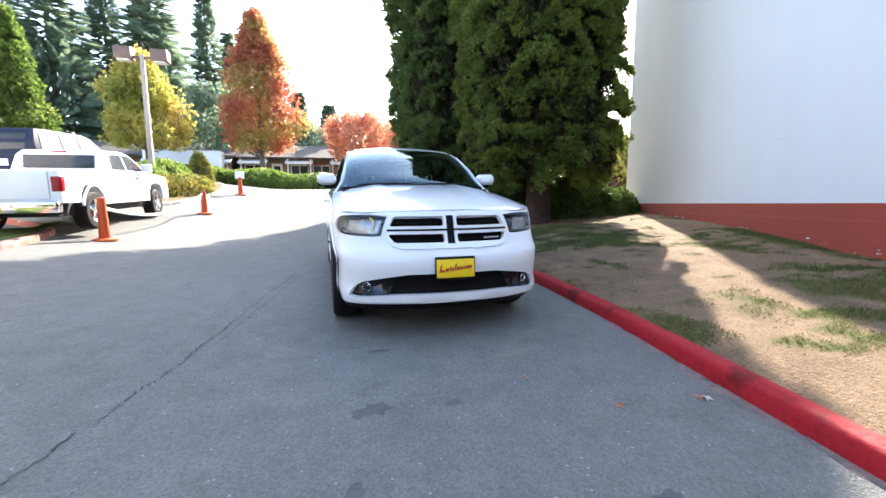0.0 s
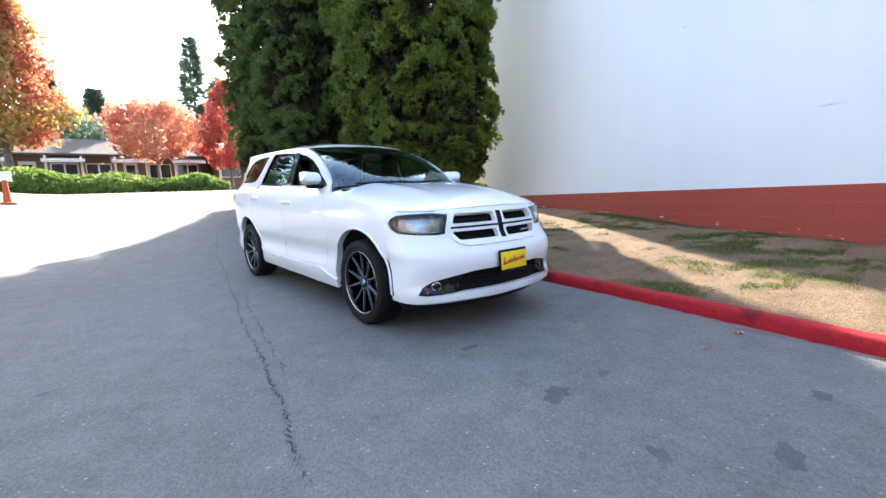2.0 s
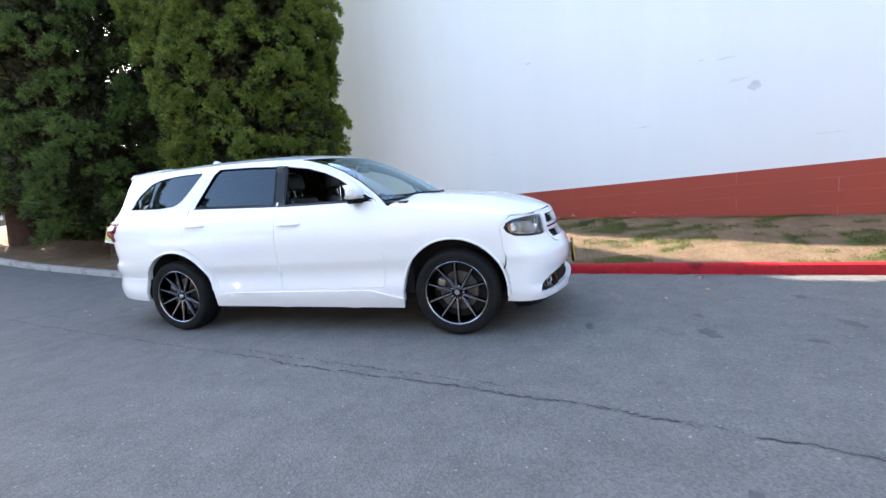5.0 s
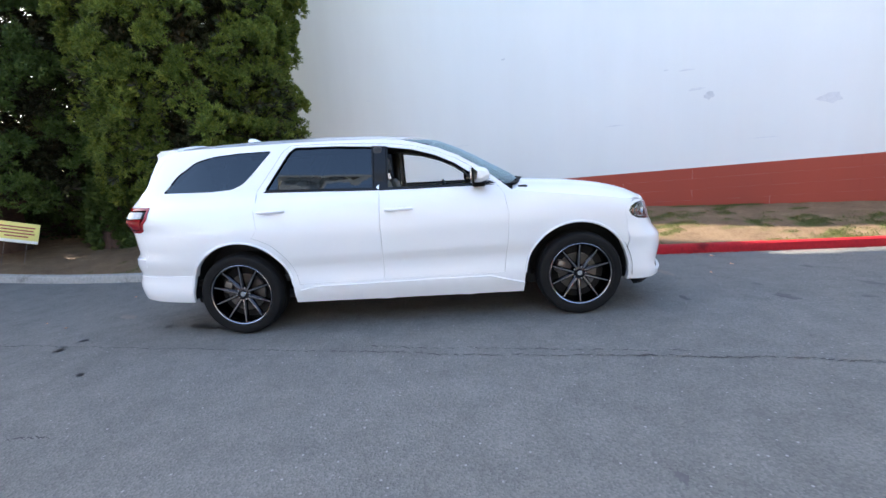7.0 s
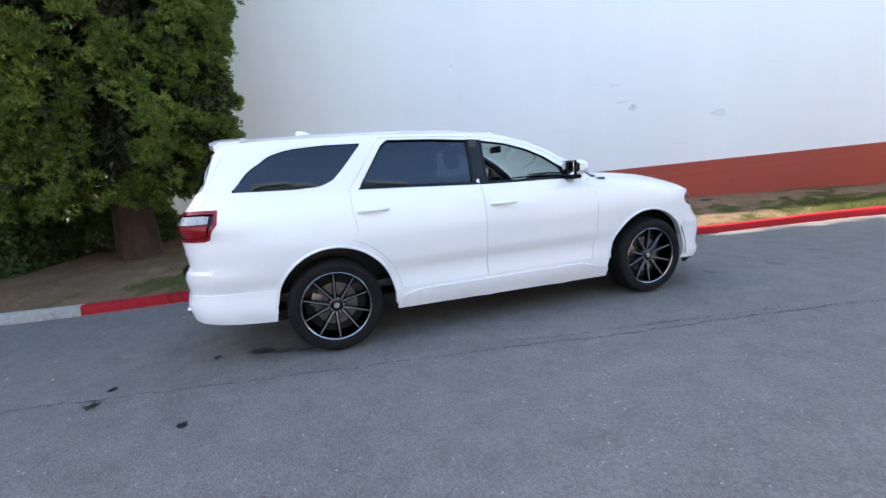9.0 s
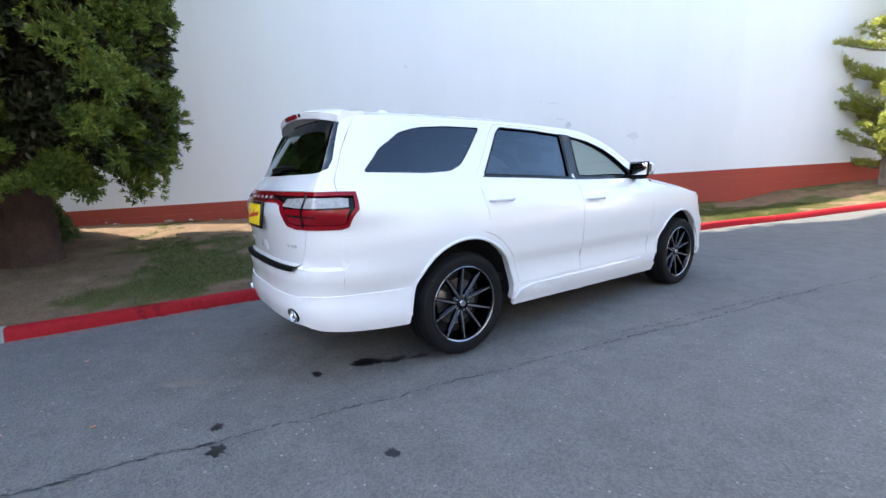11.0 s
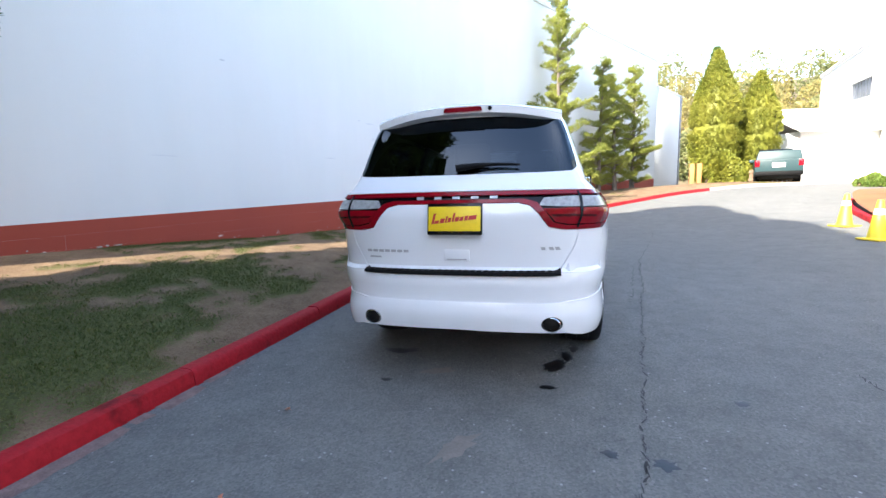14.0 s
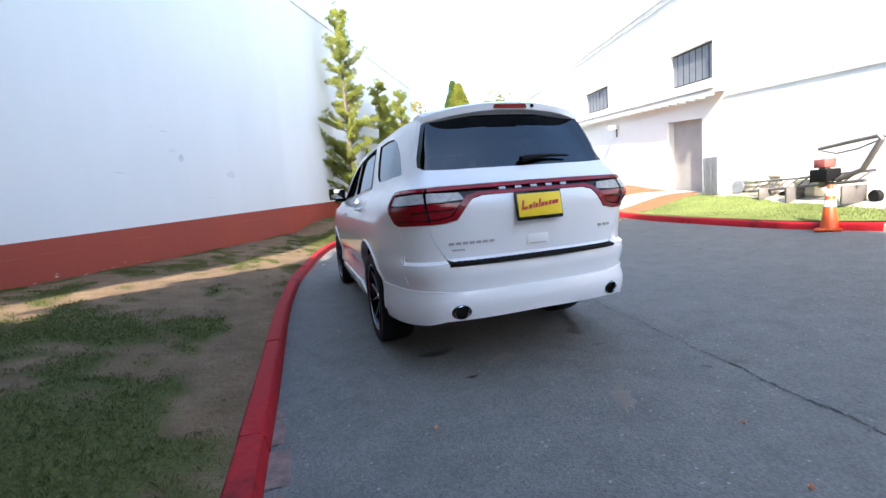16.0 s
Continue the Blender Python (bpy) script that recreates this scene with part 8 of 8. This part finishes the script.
def clipped(x, y, height, radius, seed, n, material, name="cypress_shrub", label="tall clipped yellow-green cypress"):
    rng = np.random.default_rng(seed)
    base = ground_z(x, y)
    tree = empty(name, Matrix.Translation((x, y, base)), label=label, category="tree")
    part("trunk", trunk_bm((0, 0, 0), height * 0.7, 0.12, seed), M_BARK_GREY, tree)
    t = rng.uniform(0.0, 1, n)
    waist = 1 - 0.22 * np.exp(-((t - 0.42) / 0.03) ** 2)
    prof = radius * waist * np.clip(np.sin(np.clip(t * 0.85 + 0.28, 0, 1.2) * np.pi * 0.78) * (1 - np.clip((t - 0.6) / 0.42, 0, 1) ** 1.6) ** 0.8, 0.05, 1)
    az = rng.uniform(0, 2 * np.pi, n)
    r = prof * (0.95 + 0.05 * np.sin(az * 4 + t * 9)) * rng.uniform(0.86, 1.03, n)
    P = np.stack([r * np.cos(az), r * np.sin(az), 0.1 + t * height], 1)
    D = np.stack([np.cos(az) * 0.6, np.sin(az) * 0.6, np.full(n, 0.9)], 1) + rng.normal(size=(n, 3)) * 0.3
    ob = new("crown", mesh_np("crown", *scatter(SPRAY, P, D, rng.uniform(0.16, 0.26, n), seed), material))
    ob.parent = tree
    # shaded heart of dense twigs
    prof2 = [(0.02, 0.1)]
    for k in np.linspace(0.03, 0.97, 14):
        r2 = radius * 0.84 * max(0.05, math.sin(min(k * 0.85 + 0.28, 1.2) * math.pi * 0.78) * (1 - min(max((k - 0.6) / 0.42, 0), 1) ** 1.6) ** 0.8)
        prof2.append((r2, 0.1 + k * height))
    heart = lathe_bm(prof2 + [(0.0, 0.1 + 0.98 * height)], 20)
    for v in heart.verts:
        v.co += v.normal * 0.06 * noise.noise(v.co * 2.0)
    part("inner_foliage", heart, material, tree)


clipped(-8.4, -18.0, 6.3, 1.12, 51, 5200, M_THUJA)
clipped(-10.5, -18.6, 5.3, 0.95, 52, 3800, M_THUJA)
clipped(-9.4, -21.5, 7.4, 1.0, 53, 3500, M_CONIFER_DARK, "conifer_tree", "dark narrow conifer behind the clipped cypresses")


def broadleaf(x, y, height, spread_r, clear, seed, clumps, per, leaf, material, label, shape="round", bark=None, category="tree"):
    rng = np.random.default_rng(seed)
    rnd = random.Random(seed)
    base = ground_z(x, y)
    tree = empty("broadleaf_tree", Matrix.Translation((x, y, base - 0.05)), label=label, category=category)
    h = height - clear
    t = rng.uniform(0.02, 1, clumps)
    if shape == "cone":
        prof = spread_r * np.clip(0.55 + 2.2 * t, 0, 1) * np.clip(1 - t ** 1.7, 0.03, 1) ** 0.85
    elif shape == "column":
        prof = spread_r * np.clip(np.sin(np.clip(t * 0.9 + 0.1, 0, 1) * np.pi) ** 0.5, 0.08, 1)
    else:
        prof = spread_r * np.clip(np.sin(np.clip(t * 0.92 + 0.06, 0, 1) * np.pi) ** 0.7, 0.1, 1)
    az = rng.uniform(0, 2 * np.pi, clumps)
    r = prof * np.sqrt(rng.uniform(0.15, 1.0, clumps)) * (1 + 0.14 * np.sin(3 * az + 5 * t))
    C = np.stack([r * np.cos(az), r * np.sin(az), clear + t * h], 1)
    limbs = []
    for k in range(16):
        i = rnd.randrange(clumps)
        hh = max(clear * 0.8, C[i, 2] * 0.55)
        ln = float(np.hypot(C[i, 0], C[i, 1]))
        limbs.append((hh, float(az[i]), max(0.3, ln), float((C[i, 2] - hh) / max(0.3, ln)), 0.05 * height / 10))
    part("trunk", trunk_bm((0, 0, 0), height * 0.8, 0.018 * height, seed, limbs=limbs, seg=8), bark or M_BARK_GREY, tree, "dark trunk and limbs")
    n = clumps * per
    d = ball_dirs(n, rng)
    P = np.repeat(C, per, axis=0) + d * (rng.uniform(0.1, 1, n) ** 0.5 * spread_r * 0.2)[:, None]
    D = d + rng.normal(size=(n, 3)) * 0.5 + np.array([0, 0, -0.3])
    ob = new("crown", mesh_np("crown", *scatter(LEAF3, P, D, leaf * rng.uniform(0.6, 1.2, n), seed + 1), material))
    ob.parent = tree
    tagged(ob, "loose crown of many small leaves")
    return tree


broadleaf(-5.5, 33.6, 13.0, 3.3, 3.0, 61, 420, 34, 0.24, M_MAPLE, "tall maple turning red, orange and yellow-green", "cone")
broadleaf(2.4, 36.5, 6.7, 3.5, 2.9, 62, 150, 30, 0.24, M_ORANGE, "low spreading maple with pale orange leaves")
broadleaf(7.6, 36.5, 8.6, 2.5, 2.2, 63, 170, 30, 0.24, M_RED, "maple with bright red and orange leaves", "cone")
broadleaf(-10.5, 24.6, 6.9, 2.5, 2.0, 64, 230, 34, 0.19, M_YELLOW, "street tree turning yellow-green and orange", "cone")
broadleaf(-12.9, 18.0, 6.7, 1.35, 0.8, 65, 220, 34, 0.17, M_GREENLEAF, "upright green street tree", "cone")
broadleaf(-17.5, 17.0, 6.6, 1.8, 1.4, 66, 130, 30, 0.24, M_ORANGE, "street tree with orange leaves", "column")
broadleaf(-15.4, 15.0, 4.2, 1.4, 0.8, 67, 110, 30, 0.2, M_GREENLEAF, "small green street tree")
broadleaf(-11.5, 45.0, 9.5, 4.5, 1.0, 68, 150, 30, 0.36, M_FIR, "dark green tree behind the houses")
broadleaf(-3.0, 52.0, 8.0, 5.0, 0.5, 69, 150, 30, 0.4, M_FIR, "dark green tree behind the houses")


def fir(x, y, height, radius, seed, material=M_FIR, rows=None):
    rng = np.random.default_rng(seed)
    base = ground_z(x, y) + hill(x, y)
    tree = empty("fir_tree", Matrix.Translation((x, y, base - 0.2)), label="tall dark fir with drooping tiers of branches", category="tree", group="firs beyond the houses")
    part("trunk", trunk_bm((0, 0, 0), height, height * 0.014, seed, seg=6), M_BARK_GREY, tree)
    n = rows or 1250
    t = rng.uniform(0.10, 1, n) ** 0.85
    az = rng.uniform(0, 2 * np.pi, n)
    reach = 1.25 * radius * (1 - t) ** 0.8 * rng.uniform(0.55, 1.15, n) + 0.25
    q = rng.uniform(0.1, 0.75, n)
    P = np.stack([reach * q * np.cos(az), reach * q * np.sin(az), t * height - 0.3 * q * reach], 1)
    D = np.stack([np.cos(az), np.sin(az), -0.35 + 0.5 * t], 1)
    ob = new("crown", mesh_np("crown", *scatter(BOUGH, P, D, np.maximum(0.8, reach * 0.50), seed), material))
    ob.parent = tree


for i, (x, y, h, r) in enumerate([(-27, 51, 31, 4.2), (-24, 56, 27, 3.6), (-21.5, 60, 25, 3.2), (-18.6, 53.5, 30, 4.4), (-14.5, 60, 25, 3.4), (-12.8, 64, 21, 3.0), (-33, 55, 25, 4.0), (-38, 50, 28, 4.2), (-9.5, 66, 14, 3.6), (-4.0, 68, 15, 3.6),
                                  (0.5, 66, 13, 3.4), (11.4, 66, 21, 3.4), (15.2, 70, 17, 3.8), (19.5, 68, 18, 3.8), (24, 72, 20, 4.0), (30, 66, 19, 4.0), (-44, 58, 24, 4.2)]):
    fir(x, y, h, r, 300 + i)


def leafy_bank(name, pts, width, height, n, leaf, material, label, category, seed, lumps=0.25, kind=""):
    """A rounded, uneven hedge along a line."""
    rng = np.random.default_rng(seed)
    xy = np.array(pts, float)
    seg = np.linalg.norm(np.diff(xy, axis=0), axis=1)
    cum = np.concatenate([[0], np.cumsum(seg)])
    s = rng.uniform(0, cum[-1], n)
    X, Y = np.interp(s, cum, xy[:, 0]), np.interp(s, cum, xy[:, 1])
    i = np.clip(np.searchsorted(cum, s) - 1, 0, len(seg) - 1)
    d = np.diff(xy, axis=0)[i] / seg[i][:, None]
    a = rng.uniform(0, np.pi, n)
    k = 1 + lumps * (np.sin(s * 1.7 + seed) * 0.5 + np.sin(s * 0.6 + 2 * a) * 0.5) - 0.5 * np.clip(1 - np.minimum(s, cum[-1] - s) / (0.6 * width), 0, 1)
    rr = np.where(rng.uniform(0, 1, n) < 0.75, rng.uniform(0.82, 1.04, n), rng.uniform(0.5, 0.82, n)) * k
    u = np.cos(a) * width / 2 * rr
    zz = np.sin(a) ** 0.8 * height * rr
    Z = np.array([ground_z(p, q) for p, q in zip(X, Y)])
    P = np.stack([X - d[:, 1] * u, Y + d[:, 0] * u, Z + zz - 0.05], 1)
    O = np.stack([-d[:, 1] * np.cos(a), d[:, 0] * np.cos(a), np.sin(a) + 0.3], 1) + rng.normal(size=(n, 3)) * 0.45
    P0 = P.mean(axis=0)
    P0[2] = Z.min()
    hedge = empty(name, Matrix.Translation(tuple(P0)), label=label, category=category)
    ob = new("foliage", mesh_np("foliage", *scatter(LEAF3, P - P0, O, leaf * rng.uniform(0.6, 1.2, n), seed), material))
    ob.parent = hedge
    # woody heart
    core = bmesh.new()
    rings = []
    for j in range(13):
        q = cum[-1] * j / 12
        cx, cy = float(np.interp(q, cum, xy[:, 0])), float(np.interp(q, cum, xy[:, 1]))
        jj = min(len(seg) - 1, max(0, int(np.searchsorted(cum, q)) - 1))
        dd = np.diff(xy, axis=0)[jj] / seg[jj]
        f = 0.5 if 0 < j < 12 else 0.15
        rings.append([core.verts.new((cx - dd[1] * math.cos(b) * width / 2 * f - P0[0], cy + dd[0] * math.cos(b) * width / 2 * f - P0[1], ground_z(cx, cy) + math.sin(b) * height * f * (0.9 + 0.1 * math.sin(j * 2.0)) - P0[2] - 0.08)) for b in np.linspace(0, math.pi, 8)])
    for r0, r1 in zip(rings, rings[1:]):
        for m in range(7):
            core.faces.new((r0[m], r0[m + 1], r1[m + 1], r1[m]))
    part("woody_heart", core, M_BARK, hedge)
    return hedge


leafy_bank("hedge", [(-11.5, 24.6), (-7.5, 25.4), (-3, 25.8), (1.5, 26.0), (4.6, 26.0)], 2.6, 0.95, 11000, 0.19, M_IVY, "long low ivy-covered hedge beyond the road", "hedge", 71)
leafy_bank("hedge", [(2.2, 26.8), (4.2, 27.0)], 1.8, 1.35, 2600, 0.15, M_IVY, "rounded clipped shrub above the hedge", "shrub", 72)
leafy_bank("shrub", [(-7.2, 13.0), (-6.5, 15.2), (-6.3, 17.5)], 1.9, 0.72, 3600, 0.13, M_SHRUB, "low yellow-green shrub bed beside the driveway", "shrub", 73)
leafy_bank("shrub", [(-9.3, 12.5), (-8.4, 16.0), (-7.6, 20.5)], 2.2, 0.85, 4200, 0.15, M_IVY, "dense green planter shrubs", "shrub", 74)
leafy_bank("shrub", [(-7.1, 21.2), (-7.0, 22.0)], 1.3, 2.0, 1400, 0.14, M_SHRUB, "pale leafy shrub at the planter's end", "shrub", 75)
leafy_bank("shrub", [(4.9, 6.7), (6.2, 6.6), (7.3, 7.1), (8.25, 7.75)], 1.7, 1.62, 12000, 0.09, M_CONIFER_DARK, "dark low shrubs below the conifer", "shrub", 76)
leafy_bank("shrub", [(4.5, 7.2), (4.9, 8.5), (6.0, 9.6)], 1.3, 1.5, 3400, 0.10, M_CONIFER_DARK, "dark low shrubs behind the conifers", "shrub", 77)
leafy_bank("shrub", [(3.75, 7.9), (4.6, 8.0), (5.7, 8.3)], 1.4, 2.7, 12000, 0.10, M_CONIFER_DARK, "tall dark shrub filling the gap between the conifers", "shrub", 81)
leafy_bank("hedge", [(5.9, 9.2), (6.0, 12.0), (5.6, 15.6)], 1.6, 2.9, 13000, 0.12, M_CONIFER_DARK, "tall dark hedge behind the conifer row", "hedge", 82)
leafy_bank("shrub", [(11.6, 12.4), (13.5, 16.0)], 2.6, 3.5, 5200, 0.18, M_SHRUB, "sunlit shrubs behind the building's corner", "shrub", 78)
leafy_bank("shrub", [(-8.9, -16.4), (-7.6, -16.3)], 1.6, 2.3, 3200, 0.15, M_THUJA, "clipped block of yellow-green cypress", "shrub", 79)
leafy_bank("shrub", [(-11.6, -13.0), (-12.6, -12.6)], 0.9, 0.55, 600, 0.12, M_IVY, "small shrub by the parked car", "shrub", 80)


def far_wood(name, material, label, boxes, n, leaf, seed):
    rng = np.random.default_rng(seed)
    P, D, S = [], [], []
    for x0, x1, y0, y1, hgt in boxes:
        m = n // len(boxes)
        # crowns first, then leaves within each
        k = max(6, m // 200)
        cx, cy = rng.uniform(x0, x1, k), rng.uniform(y0, y1, k)
        ch = hgt * rng.uniform(0.55, 1.0, k)
        i = rng.integers(0, k, m)
        d = ball_dirs(m, rng)
        rad = ch[i] * 0.32
        bz = np.array([ground_z(a, b) + hill(a, b) for a, b in zip(cx, cy)])
        P.append(np.stack([cx[i] + d[:, 0] * rad, cy[i] + d[:, 1] * rad, bz[i] + ch[i] * 0.55 + d[:, 2] * ch[i] * 0.5], 1))
        D.append(d)
        S.append(np.full(m, leaf) * rng.uniform(0.6, 1.2, m))
    me = mesh_np(name, *scatter(LEAF3, np.concatenate(P), np.concatenate(D), np.concatenate(S), seed), material)
    tagged(new(name, me), label, "woodland", kind="stuff")


far_wood("hillside_wood", M_BRUSH, "far autumn woodland on the hillside", [(-60, 40, -150, -75, 9), (-110, -40, -130, -60, 9)], 44000, 0.7, 91)
far_wood("hillside_conifers", M_RIDGE, "far conifers along the ridge", [(-70, 40, -170, -100, 13), (-60, -20, -75, -50, 9)], 22000, 0.7, 92)
far_wood("far_woods", M_FIR, "far dark woods beyond the houses", [(-70, 60, 62, 90, 11)], 9000, 1.1, 93)

# ---- grass on the verge ----
def grass(name, n, seed, pick, height, label, material=M_BLADE):
    rng = np.random.default_rng(seed)
    V = np.array([tuple(v) for v in VERGE]).reshape(-1, 43, 3)
    T = np.array(TURF).reshape(-1, 43)
    rows = V.shape[0]
    P = []
    while len(P) < n:
        i, k = rng.integers(0, rows - 1), rng.integers(0, 42)
        a, b = rng.uniform(0, 1, 2)
        q = V[i, k] * (1 - a) * (1 - b) + V[i + 1, k] * a * (1 - b) + V[i, k + 1] * (1 - a) * b + V[i + 1, k + 1] * a * b
        if pick(q, T[i, k], rng):
            P.append(q)
    P = np.array(P)
    D = rng.normal(size=P.shape) * 0.45 + np.array([0, 0, 1])
    blade = diamond_template([((0, 0, -0.05), (0.15, 0, 1), 1.0, 0.06, 0), ((0.1, 0, -0.05), (0.5, 0.3, 1), 0.8, 0.06, 1), ((-0.1, 0.1, -0.05), (-0.4, 0.2, 1), 0.75, 0.06, 2)])
    me = mesh_np(name, *scatter(blade, P, D, height * rng.uniform(0.5, 1.3, len(P)), seed), material)
    tagged(new(name, me), label, "grass", kind="stuff")


def patchy(q, v, rng):
    return -8 < q[1] < 12 and v > rng.uniform(-0.05, 0.5)


grass("grass", 60000, 95, patchy, 0.027, "short worn grass in patches on the bank")
grass("pine_litter", 2500, 96, lambda q, t, rng: -7 < q[1] < 9, 0.02, "dry needles and bits on the soil", mat("dry litter", (0.30, 0.21, 0.12), 0.9))

_b = diamond_template([((0, 0, -0.05), (0.15, 0, 1), 1.0, 0.06, 0), ((0.1, 0, -0.05), (0.5, 0.3, 1), 0.8, 0.06, 1)])
tagged(new("lawn_grass", mesh_np("lawn_grass", *scatter(_b, LAWN, np.random.default_rng(3).normal(size=LAWN.shape) * 0.4 + np.array([0, 0, 1]), np.full(len(LAWN), 0.04), 5), M_BLADE)), "short lawn grass", "grass", kind="stuff")
